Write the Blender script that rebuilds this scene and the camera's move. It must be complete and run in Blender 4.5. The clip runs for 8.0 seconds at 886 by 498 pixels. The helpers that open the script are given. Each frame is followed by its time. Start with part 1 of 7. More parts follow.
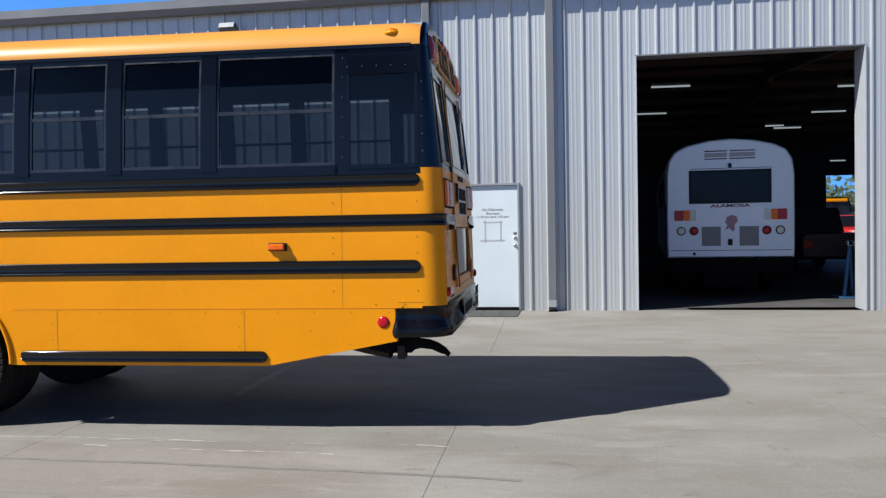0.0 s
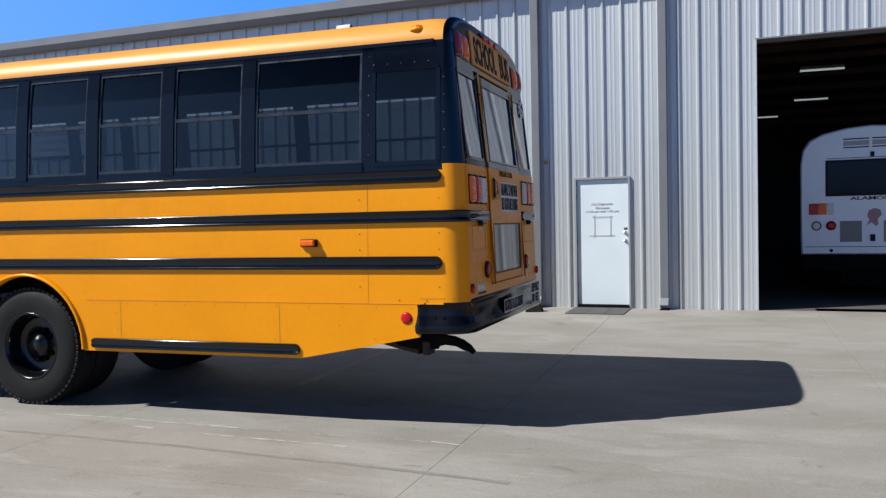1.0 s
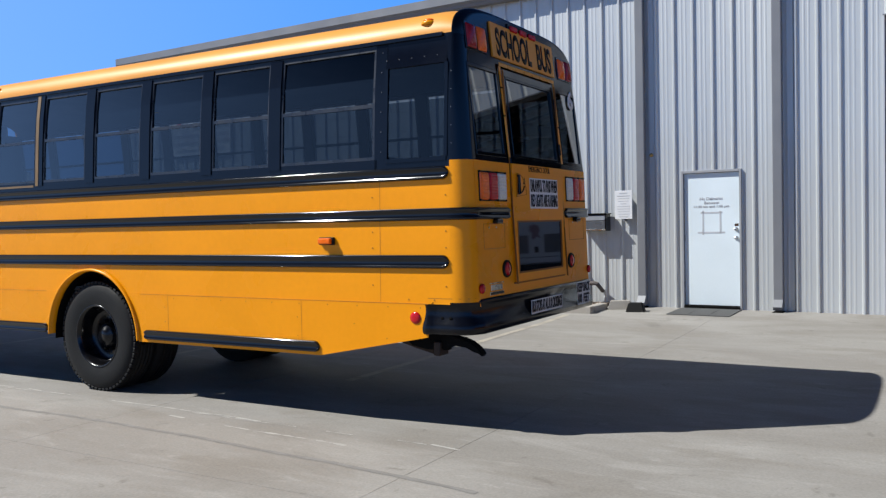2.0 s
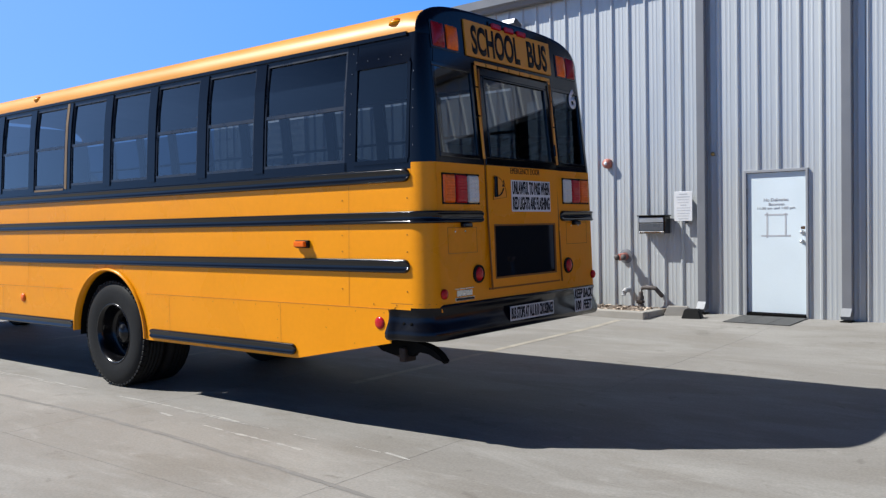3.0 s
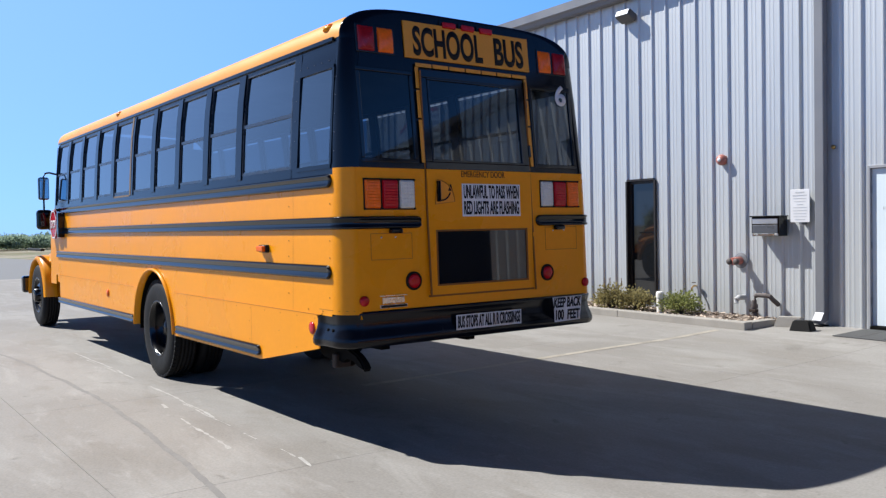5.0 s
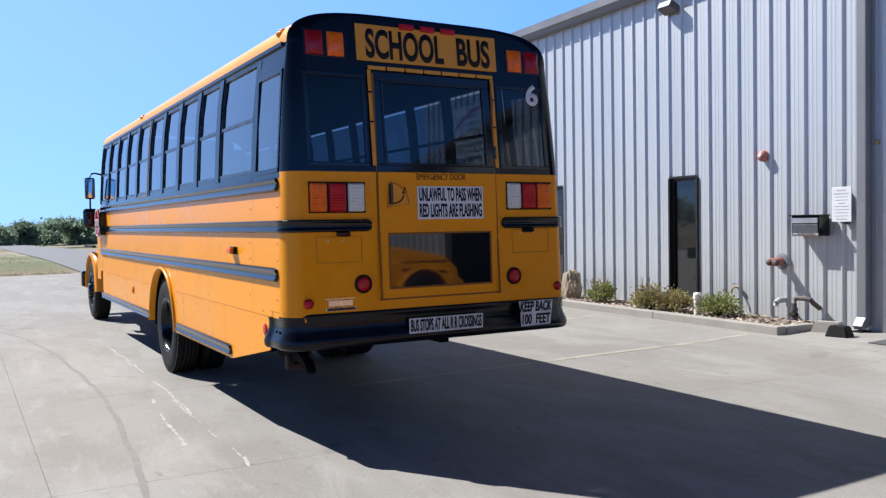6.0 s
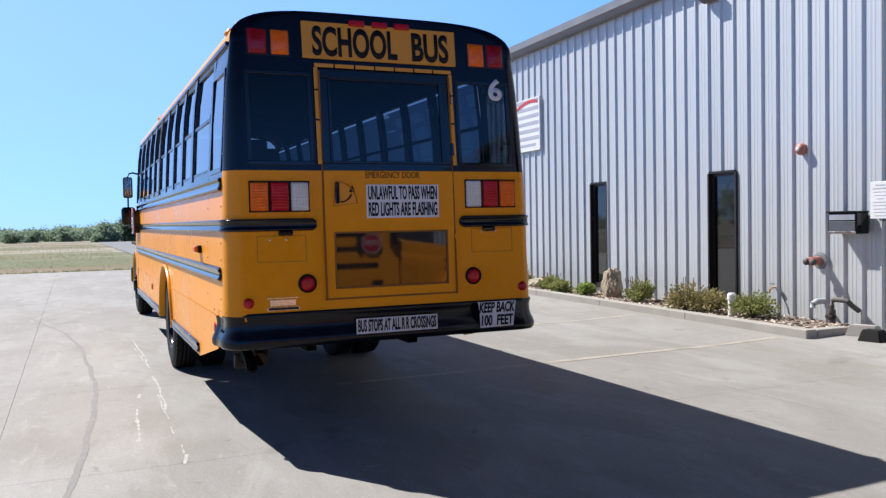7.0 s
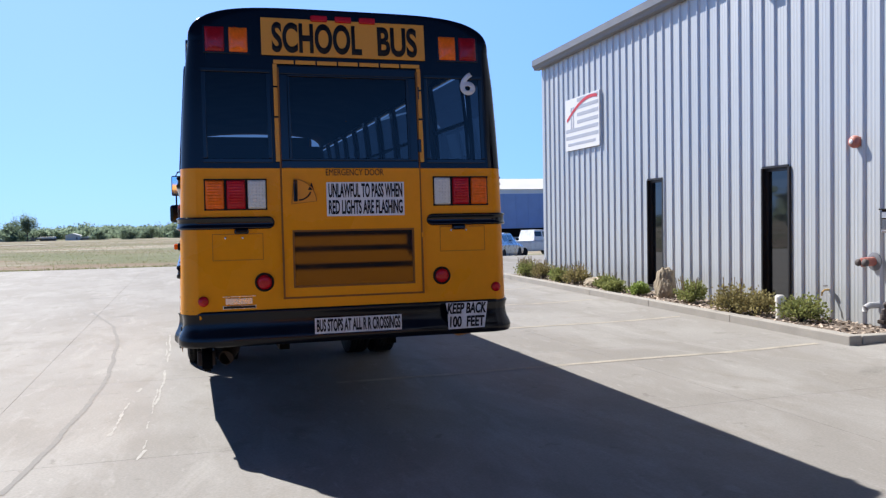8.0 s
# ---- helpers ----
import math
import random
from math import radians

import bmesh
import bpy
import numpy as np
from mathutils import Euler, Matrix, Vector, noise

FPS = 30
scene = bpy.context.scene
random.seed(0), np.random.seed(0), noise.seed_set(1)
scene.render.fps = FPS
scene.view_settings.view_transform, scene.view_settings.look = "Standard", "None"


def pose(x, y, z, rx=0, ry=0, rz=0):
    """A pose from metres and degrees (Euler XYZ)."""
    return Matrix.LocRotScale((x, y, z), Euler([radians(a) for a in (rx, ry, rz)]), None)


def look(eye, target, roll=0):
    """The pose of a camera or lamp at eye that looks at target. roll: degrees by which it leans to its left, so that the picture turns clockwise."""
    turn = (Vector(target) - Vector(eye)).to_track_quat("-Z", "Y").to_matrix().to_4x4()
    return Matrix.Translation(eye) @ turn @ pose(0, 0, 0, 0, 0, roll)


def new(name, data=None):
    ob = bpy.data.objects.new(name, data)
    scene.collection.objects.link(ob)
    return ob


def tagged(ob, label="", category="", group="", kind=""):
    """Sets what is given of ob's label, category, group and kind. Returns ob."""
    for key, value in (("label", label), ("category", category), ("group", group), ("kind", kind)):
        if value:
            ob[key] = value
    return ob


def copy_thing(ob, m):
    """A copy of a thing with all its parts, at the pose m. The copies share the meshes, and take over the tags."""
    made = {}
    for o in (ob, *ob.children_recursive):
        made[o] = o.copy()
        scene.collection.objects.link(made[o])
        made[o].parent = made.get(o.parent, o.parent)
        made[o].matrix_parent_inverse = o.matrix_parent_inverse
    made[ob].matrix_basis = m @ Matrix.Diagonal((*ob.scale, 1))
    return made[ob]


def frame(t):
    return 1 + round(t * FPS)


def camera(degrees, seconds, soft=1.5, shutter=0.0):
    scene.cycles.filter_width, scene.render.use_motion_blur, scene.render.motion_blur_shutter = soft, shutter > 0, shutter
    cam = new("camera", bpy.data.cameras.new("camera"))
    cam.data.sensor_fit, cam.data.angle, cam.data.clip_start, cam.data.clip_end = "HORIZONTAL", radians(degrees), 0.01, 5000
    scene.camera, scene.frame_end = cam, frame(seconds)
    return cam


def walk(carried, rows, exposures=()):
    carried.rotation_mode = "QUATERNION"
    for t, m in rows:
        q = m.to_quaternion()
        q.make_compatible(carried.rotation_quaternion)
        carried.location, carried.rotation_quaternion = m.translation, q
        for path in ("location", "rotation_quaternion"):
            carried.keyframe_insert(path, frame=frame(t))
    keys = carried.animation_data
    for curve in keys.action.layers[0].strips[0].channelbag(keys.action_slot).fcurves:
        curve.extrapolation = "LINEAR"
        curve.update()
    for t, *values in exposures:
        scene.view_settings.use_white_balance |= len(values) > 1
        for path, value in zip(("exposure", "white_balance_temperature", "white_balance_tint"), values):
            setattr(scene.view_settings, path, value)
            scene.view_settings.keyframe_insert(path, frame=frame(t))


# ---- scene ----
cam = camera(55.3, 8.0, soft=1.3)
METRES, EYE, TILT, LEAN, TURN = 8.737, 1.59, 0.0, 0.0, 7.3
ROWS = [
    (0.0, 0.0, 0.0, 0.0, -0.03, -1.53, 0.95),
    (0.5, 0.0639, 0.0007, -0.0011, 6.21, -1.53, 1.05),
    (1.0, 0.125, 0.0172, -0.0006, 11.56, -1.7, 1.1),
    (1.5, 0.1891, 0.0391, -0.0007, 17.0, -1.6, 1.23),
    (2.0, 0.2466, 0.0734, -0.0009, 22.85, -1.8, 1.22),
    (2.2, 0.2655, 0.0895, -0.0008, 23.85, -1.88, 1.18),
    (3.3, 0.3874, 0.1680, -0.0001, 33.3, -1.68, 0.99),
    (3.5, 0.4095, 0.1836, -0.0001, 34.39, -1.78, 0.97),
    (4.0, 0.4559, 0.2183, -0.0017, 37.73, -1.76, 0.93),
    (4.5, 0.4972, 0.263, -0.0008, 41.73, -1.88, 1.01),
    (4.7, 0.5125, 0.282, 0.0003, 43.88, -1.67, 1.05),
    (5.8, 0.588, 0.3869, 0.0059, 50.88, -1.77, 0.94),
    (6.0, 0.607, 0.4069, 0.0069, 52.77, -1.77, 0.96),
    (6.5, 0.636, 0.4598, 0.0073, 54.88, -1.93, 1.01),
    (7.0, 0.6627, 0.5159, 0.0069, 59.03, -1.91, 1.07),
    (7.5, 0.6798, 0.5746, 0.0058, 62.45, -1.84, 1.01),
    (8.0, 0.6989, 0.629, 0.0058, 65.89, -1.99, 1.04),
]
EXPOSURES = [(0.0, 0.54, 6400, 5), (3.5, 0.62, 6300, 6), (5.8, 0.86, 6300, 8), (8.0, 0.9, 6400, 9)]
walk(cam, [(t, pose(0, 0, EYE, TILT, LEAN, TURN) @ pose(METRES * x, METRES * y, METRES * z, 90 + pitch, roll, yaw)) for t, x, y, z, yaw, pitch, roll in ROWS], EXPOSURES)

# ---- world and sun ----
SUN_TRAVEL = Vector((2.43, 1.45, -2.97)).normalized()
SUN_ELEVATION = math.asin(-SUN_TRAVEL.z)
SUN_AZIMUTH = math.atan2(-SUN_TRAVEL.x, -SUN_TRAVEL.y)  # clockwise from +y
world = bpy.data.worlds.new("sky")
scene.world = world
world.use_nodes = True
wt = world.node_tree
sky = wt.nodes.new("ShaderNodeTexSky")
sky.sky_type = "NISHITA"
sky.sun_disc = False
sky.sun_elevation = SUN_ELEVATION
sky.sun_rotation = SUN_AZIMUTH
sky.air_density, sky.dust_density, sky.ozone_density = 0.75, 0.15, 4.5
# clear azure haze over the lower sky, thinning out towards the zenith
direction, parts, thin = (wt.nodes.new("ShaderNode" + k) for k in ("TexCoord", "SeparateXYZ", "MapRange"))
thin.interpolation_type = "SMOOTHSTEP"
thin.inputs["From Min"].default_value, thin.inputs["From Max"].default_value = 0.26, 0.46
thin.inputs["To Min"].default_value, thin.inputs["To Max"].default_value = 1.0, 0.0
wt.links.new(direction.outputs["Generated"], parts.inputs[0])
wt.links.new(parts.outputs["Z"], thin.inputs["Value"])
tint, haze, total = (wt.nodes.new("ShaderNodeVectorMath") for _ in range(3))
tint.operation, haze.operation, total.operation = "MULTIPLY", "SCALE", "ADD"
tint.inputs[1].default_value = (0.08, 0.15, 0.27)
# the haze is whiter on the sun's side and deeper blue away from it
towards, side, shade = (wt.nodes.new("ShaderNode" + k) for k in ("VectorMath", "MapRange", "Mix"))
towards.operation, shade.data_type = "DOT_PRODUCT", "RGBA"
towards.inputs[1].default_value = Vector((-SUN_TRAVEL.x, -SUN_TRAVEL.y, 0)).normalized()
side.inputs["From Min"].default_value, side.inputs["From Max"].default_value = 0.0, 0.9
shade.inputs["A"].default_value, shade.inputs["B"].default_value = (0.62, 2.1, 5.9, 1), (2.0, 3.25, 5.95, 1)
wt.links.new(direction.outputs["Generated"], towards.inputs[0])
wt.links.new(towards.outputs["Value"], side.inputs["Value"])
wt.links.new(side.outputs[0], shade.inputs["Factor"])
wt.links.new(shade.outputs["Result"], haze.inputs[0])
wt.links.new(sky.outputs[0], tint.inputs[0])
wt.links.new(thin.outputs[0], haze.inputs["Scale"])
wt.links.new(tint.outputs[0], total.inputs[0])
wt.links.new(haze.outputs[0], total.inputs[1])
wt.links.new(total.outputs[0], wt.nodes["Background"].inputs[0])
wt.nodes["Background"].inputs[1].default_value = 0.1
sun_data = bpy.data.lights.new("sun", "SUN")
sun_data.energy, sun_data.angle, sun_data.color = 5.0, radians(0.5), (1.0, 0.96, 0.92)
sun = new("sun", sun_data)
sun.matrix_world = look((0, 0, 30), tuple(Vector((0, 0, 30)) + SUN_TRAVEL))


# ---- materials ----
def surface(name, base, rough=0.5, metal=0.0, amount=0.12, scale=3.0, fine=60.0, bump=0.0, coat=0.0, dark=None, stretch=(1, 1, 1), spread=0.08, spec=0.5, random_tone=0.0, island=0.0):
    """A node material: base colour varied by a wide and a fine noise, an optional stain colour, roughness wear and fine relief."""
    m = bpy.data.materials.new(name)
    m.use_nodes = True
    nt = m.node_tree
    N, L = nt.nodes, nt.links
    b = N["Principled BSDF"]
    geo = N.new("ShaderNodeNewGeometry")
    mp = N.new("ShaderNodeMapping")
    mp.inputs["Scale"].default_value = stretch
    L.new(geo.outputs["Position"], mp.inputs["Vector"])

    def tex(s, detail, dist=0.0):
        n = N.new("ShaderNodeTexNoise")
        n.inputs["Scale"].default_value, n.inputs["Detail"].default_value, n.inputs["Distortion"].default_value = s, detail, dist
        L.new(mp.outputs[0], n.inputs["Vector"])
        return n

    wide, grain = tex(scale, 6, 0.4), tex(fine, 3)
    add = N.new("ShaderNodeMath")
    add.operation = "ADD"
    L.new(wide.outputs["Fac"], add.inputs[0])
    half = N.new("ShaderNodeMath")
    half.operation = "MULTIPLY"
    half.inputs[1].default_value = 0.5
    L.new(grain.outputs["Fac"], half.inputs[0])
    L.new(half.outputs[0], add.inputs[1])
    ramp = N.new("ShaderNodeMapRange")
    ramp.inputs["From Min"].default_value, ramp.inputs["From Max"].default_value = 0.45, 1.05
    ramp.inputs["To Min"].default_value, ramp.inputs["To Max"].default_value = 1 - amount, 1 + amount
    L.new(add.outputs[0], ramp.inputs["Value"])
    tone = ramp.outputs[0]
    for src, amt in (("ShaderNodeObjectInfo", random_tone), ("ShaderNodeNewGeometry", island)):
        if amt:
            o = N.new(src)
            r2 = N.new("ShaderNodeMapRange")
            r2.inputs["To Min"].default_value, r2.inputs["To Max"].default_value = 1 - amt, 1 + amt
            L.new(o.outputs["Random" if src.endswith("Info") else "Random Per Island"], r2.inputs["Value"])
            mul = N.new("ShaderNodeMath")
            mul.operation = "MULTIPLY"
            L.new(tone, mul.inputs[0])
            L.new(r2.outputs[0], mul.inputs[1])
            tone = mul.outputs[0]
    col = N.new("ShaderNodeMix")
    col.data_type, col.blend_type = "RGBA", "MULTIPLY"
    col.inputs["Factor"].default_value = 1.0
    col.inputs["A"].default_value = (*base, 1)
    L.new(tone, col.inputs["B"])
    out = col.outputs["Result"]
    if dark:
        st = tex(scale * 0.37, 8, 1.2)
        sr = N.new("ShaderNodeMapRange")
        sr.inputs["From Min"].default_value, sr.inputs["From Max"].default_value = 0.52, 0.75
        L.new(st.outputs["Fac"], sr.inputs["Value"])
        mx = N.new("ShaderNodeMix")
        mx.data_type = "RGBA"
        L.new(sr.outputs[0], mx.inputs["Factor"])
        L.new(out, mx.inputs["A"])
        mx.inputs["B"].default_value = (*dark, 1)
        out = mx.outputs["Result"]
    L.new(out, b.inputs["Base Color"])
    rr = N.new("ShaderNodeMapRange")
    rr.inputs["From Min"].default_value, rr.inputs["From Max"].default_value = 0.3, 0.7
    rr.inputs["To Min"].default_value, rr.inputs["To Max"].default_value = max(rough - spread, 0.02), min(rough + spread, 1)
    L.new(wide.outputs["Fac"], rr.inputs["Value"])
    L.new(rr.outputs[0], b.inputs["Roughness"])
    b.inputs["Metallic"].default_value = metal
    b.inputs["Coat Weight"].default_value = coat
    b.inputs["Coat Roughness"].default_value = 0.06
    b.inputs["Specular IOR Level"].default_value = spec
    if bump:
        bp = N.new("ShaderNodeBump")
        bp.inputs["Strength"].default_value, bp.inputs["Distance"].default_value = bump, 0.01
        L.new(add.outputs[0], bp.inputs["Height"])
        L.new(bp.outputs[0], b.inputs["Normal"])
    return m


def glass(name, tint, gloss_rough=0.02, f0=0.075):
    """A thin tinted pane: it lets tinted light straight through and mirrors by Fresnel."""
    m = bpy.data.materials.new(name)
    m.use_nodes = True
    nt = m.node_tree
    N, L = nt.nodes, nt.links
    N.remove(N["Principled BSDF"])
    tr, gl, lw, mx = (N.new("ShaderNode" + k) for k in ("BsdfTransparent", "BsdfGlossy", "LayerWeight", "MixShader"))
    tr.inputs[0].default_value = (*tint, 1)
    gl.inputs["Roughness"].default_value = gloss_rough
    lw.inputs["Blend"].default_value = 0.5
    pw, ma = N.new("ShaderNodeMath"), N.new("ShaderNodeMath")
    pw.operation, ma.operation = "POWER", "MULTIPLY_ADD"
    pw.inputs[1].default_value = 2.7
    ma.inputs[1].default_value, ma.inputs[2].default_value = 1 - f0, f0
    L.new(lw.outputs["Facing"], pw.inputs[0])
    L.new(pw.outputs[0], ma.inputs[0])
    L.new(ma.outputs[0], mx.inputs[0])
    L.new(tr.outputs[0], mx.inputs[1])
    L.new(gl.outputs[0], mx.inputs[2])
    L.new(mx.outputs[0], N["Material Output"].inputs[0])
    return m


def foliage(name, base, glowthrough=0.45, vary=0.35):
    """Leaves: matt, and partly lit through from behind; each clump has its own tone."""
    m = bpy.data.materials.new(name)
    m.use_nodes = True
    nt = m.node_tree
    N, L = nt.nodes, nt.links
    N.remove(N["Principled BSDF"])
    geo = N.new("ShaderNodeNewGeometry")
    mr = N.new("ShaderNodeMapRange")
    mr.inputs["To Min"].default_value, mr.inputs["To Max"].default_value = 1 - vary, 1 + vary
    L.new(geo.outputs["Random Per Island"], mr.inputs["Value"])
    wide = N.new("ShaderNodeTexNoise")
    wide.inputs["Scale"].default_value = 0.15
    L.new(geo.outputs["Position"], wide.inputs["Vector"])
    mul = N.new("ShaderNodeMath")
    mul.operation = "MULTIPLY_ADD"
    mul.inputs[1].default_value = 0.6
    L.new(wide.outputs["Fac"], mul.inputs[0])
    L.new(mr.outputs[0], mul.inputs[2])
    col = N.new("ShaderNodeMix")
    col.data_type, col.blend_type = "RGBA", "MULTIPLY"
    col.inputs["Factor"].default_value = 1.0
    col.inputs["A"].default_value = (*(c * 0.77 for c in base), 1)
    L.new(mul.outputs[0], col.inputs["B"])
    df, tl, mx = (N.new("ShaderNode" + k) for k in ("BsdfDiffuse", "BsdfTranslucent", "MixShader"))
    L.new(col.outputs["Result"], df.inputs[0])
    L.new(col.outputs["Result"], tl.inputs[0])
    mx.inputs[0].default_value = glowthrough
    L.new(df.outputs[0], mx.inputs[1])
    L.new(tl.outputs[0], mx.inputs[2])
    L.new(mx.outputs[0], N["Material Output"].inputs[0])
    return m


def layered(name, base, layers, rough, bump=0.0, fine=60.0, spec=0.3):
    """A ground material: a base colour over which patches of other colours lie. Each layer: colour, noise scale, stretch, from, to, strength."""
    m = bpy.data.materials.new(name)
    m.use_nodes = True
    N, L = m.node_tree.nodes, m.node_tree.links
    b = N["Principled BSDF"]
    geo = N.new("ShaderNodeNewGeometry")
    start = N.new("ShaderNodeRGB")
    start.outputs[0].default_value = (*base, 1)
    out = start.outputs[0]
    for k, (colour, scale, stretch, lo, hi, strength) in enumerate(layers):
        mp, tx, mr, mx = (N.new("ShaderNode" + n) for n in ("Mapping", "TexNoise", "MapRange", "Mix"))
        mp.inputs["Scale"].default_value = stretch
        mp.inputs["Location"].default_value = (7.3 * k, 3.1 * k, 0)
        tx.inputs["Scale"].default_value, tx.inputs["Detail"].default_value, tx.inputs["Roughness"].default_value, tx.inputs["Distortion"].default_value = scale, 9, 0.62, 0.5
        mr.inputs["From Min"].default_value, mr.inputs["From Max"].default_value, mr.inputs["To Max"].default_value = lo, hi, strength
        mx.data_type = "RGBA"
        mx.inputs["B"].default_value = (*colour, 1)
        L.new(geo.outputs["Position"], mp.inputs["Vector"])
        L.new(mp.outputs[0], tx.inputs["Vector"])
        L.new(tx.outputs["Fac"], mr.inputs["Value"])
        L.new(mr.outputs[0], mx.inputs["Factor"])
        L.new(out, mx.inputs["A"])
        out = mx.outputs["Result"]
    grain, gr, mul = N.new("ShaderNodeTexNoise"), N.new("ShaderNodeMapRange"), N.new("ShaderNodeMix")
    grain.inputs["Scale"].default_value, grain.inputs["Detail"].default_value = fine, 4
    gr.inputs["From Min"].default_value, gr.inputs["From Max"].default_value, gr.inputs["To Min"].default_value, gr.inputs["To Max"].default_value = 0.3, 0.7, 0.9, 1.1
    mul.data_type, mul.blend_type = "RGBA", "MULTIPLY"
    mul.inputs["Factor"].default_value = 1.0
    L.new(geo.outputs["Position"], grain.inputs["Vector"])
    L.new(grain.outputs["Fac"], gr.inputs["Value"])
    L.new(out, mul.inputs["A"])
    L.new(gr.outputs[0], mul.inputs["B"])
    L.new(mul.outputs["Result"], b.inputs["Base Color"])
    b.inputs["Roughness"].default_value = rough
    b.inputs["Specular IOR Level"].default_value = spec
    if bump:
        bp = N.new("ShaderNodeBump")
        bp.inputs["Strength"].default_value, bp.inputs["Distance"].default_value = bump, 0.01
        L.new(grain.outputs["Fac"], bp.inputs["Height"])
        L.new(bp.outputs[0], b.inputs["Normal"])
    return m


def glow(name, colour, strength):
    m = bpy.data.materials.new(name)
    m.use_nodes = True
    b = m.node_tree.nodes["Principled BSDF"]
    b.inputs["Base Color"].default_value = (*colour, 1)
    b.inputs["Emission Color"].default_value = (*colour, 1)
    b.inputs["Emission Strength"].default_value = strength
    return m


YELLOW = surface("bus_yellow", (0.745, 0.268, 0.002), 0.3, amount=0.06, scale=1.5, fine=25, coat=0.0, spec=0.2, spread=0.06, bump=0.012)
BLACK = surface("black_paint", (0.004, 0.0045, 0.006), 0.07, amount=0.2, scale=4, spec=0.4, spread=0.012)
BUMPERBLACK = surface("bumper_black", (0.004, 0.0045, 0.007), 0.2, amount=0.25, scale=5, spec=0.26, spread=0.08)
NAVY = surface("dark_window_band", (0.003, 0.0042, 0.008), 0.12, amount=0.2, scale=3, spec=0.26, spread=0.05)
RUBBER = surface("tyre_rubber", (0.0095, 0.0094, 0.0092), 0.7, amount=0.3, scale=9, bump=0.2, spec=0.2)
SEAM = surface("seam", (0.2, 0.07, 0.005), 0.7, amount=0.2)
JOINT = surface("paint_joint", (0.36, 0.12, 0.002), 0.7, amount=0.2)
STEELDARK = surface("dark_chassis_steel", (0.006, 0.0057, 0.0055), 0.75, amount=0.4, scale=8, bump=0.3, spec=0.04)
RUST = surface("rusty_steel", (0.03, 0.018, 0.013), 0.75, metal=0.3, amount=0.4, scale=15, bump=0.4)
CHROME = surface("bright_metal", (0.62, 0.62, 0.62), 0.28, metal=1.0, amount=0.15, scale=12)
SIDING = surface("galvanised_siding", (0.495, 0.51, 0.515), 0.45, metal=0.4, amount=0.06, scale=0.8, fine=18, stretch=(1, 1, 0.15), random_tone=0.03, spread=0.05)
TRIM = surface("grey_trim", (0.17, 0.175, 0.19), 0.5, metal=0.2, amount=0.08, scale=2)
DOORPAINT = surface("white_door_paint", (0.62, 0.69, 0.73), 0.45, amount=0.04, scale=2, dark=None, bump=0.02)
CONCRETE = layered("concrete", (0.226, 0.212, 0.194), (
    ((0.185, 0.17, 0.15), 0.3, (0.7, 1.2, 1), 0.44, 0.64, 0.75),
    ((0.262, 0.249, 0.23), 0.8, (0.5, 1.1, 1), 0.46, 0.6, 0.8),
    ((0.195, 0.178, 0.156), 1.4, (0.6, 1.3, 1), 0.52, 0.64, 0.7),
    ((0.32, 0.306, 0.285), 1.7, (0.35, 1.3, 1), 0.56, 0.66, 0.42),
    ((0.135, 0.122, 0.105), 1.0, (1, 1, 1), 0.62, 0.72, 0.6),
    ((0.33, 0.317, 0.295), 6.0, (0.5, 1.5, 1), 0.6, 0.7, 0.4),
    ((0.125, 0.112, 0.097), 4.5, (1, 1, 1), 0.63, 0.7, 0.5)), 0.74, bump=0.12, fine=55, spec=0.4)
KERB = surface("kerb_concrete", (0.29, 0.27, 0.24), 0.9, amount=0.15, scale=3, fine=70, bump=0.3)
ASPHALT = surface("road_asphalt", (0.155, 0.157, 0.16), 0.9, amount=0.1, scale=0.4, bump=0.1)
FIELD = layered("dry_grass_ground", (0.19, 0.165, 0.105), (
    ((0.32, 0.29, 0.23), 0.035, (1, 0.5, 1), 0.48, 0.55, 0.9),
    ((0.1, 0.115, 0.045), 0.05, (1, 0.5, 1), 0.5, 0.57, 0.85),
    ((0.2, 0.13, 0.09), 0.1, (1, 0.4, 1), 0.53, 0.6, 0.8),
    ((0.11, 0.12, 0.05), 0.3, (1, 0.4, 1), 0.55, 0.63, 0.6),
    ((0.3, 0.27, 0.21), 0.7, (1, 0.4, 1), 0.58, 0.68, 0.5)), 0.95, bump=0.3, fine=3.0)
# workshop floor and lining have very dark base colours all over
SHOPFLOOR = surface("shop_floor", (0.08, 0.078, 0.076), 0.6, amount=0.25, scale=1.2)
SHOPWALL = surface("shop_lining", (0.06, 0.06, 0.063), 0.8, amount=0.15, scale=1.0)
PANE = glass("tinted_bus_glass", (0.175, 0.205, 0.235), f0=0.03)
CLEARPANE = glass("clear_glass", (0.55, 0.6, 0.62))
DARKPANE = surface("dark_glass", (0.01, 0.011, 0.013), 0.03, amount=0.1, spread=0.01, spec=0.6)
REDLENS = surface("red_lens", (0.42, 0.006, 0.012), 0.18, amount=0.15, scale=30, coat=0.05, spec=0.3)
DEEPRED = surface("deep_red_lens", (0.26, 0.005, 0.008), 0.2, amount=0.15, scale=30, coat=0.05, spec=0.3)
AMBER = surface("amber_lens", (0.78, 0.13, 0.006), 0.18, amount=0.15, scale=30, coat=0.05, spec=0.3)
CLEARLENS = surface("clear_lens", (0.62, 0.6, 0.54), 0.2, amount=0.06, scale=60, coat=0.05, spec=0.3)
# paler than the body yellow: the roof's glancing sheen is put into its colour
ROOFPAINT = surface("roof_yellow_with_sheen", (0.66, 0.285, 0.05), 0.42, amount=0.06, scale=1.2, spec=0.22, spread=0.06)
STICKER = surface("off_white_sticker", (0.56, 0.56, 0.57), 0.5, amount=0.25, scale=9)
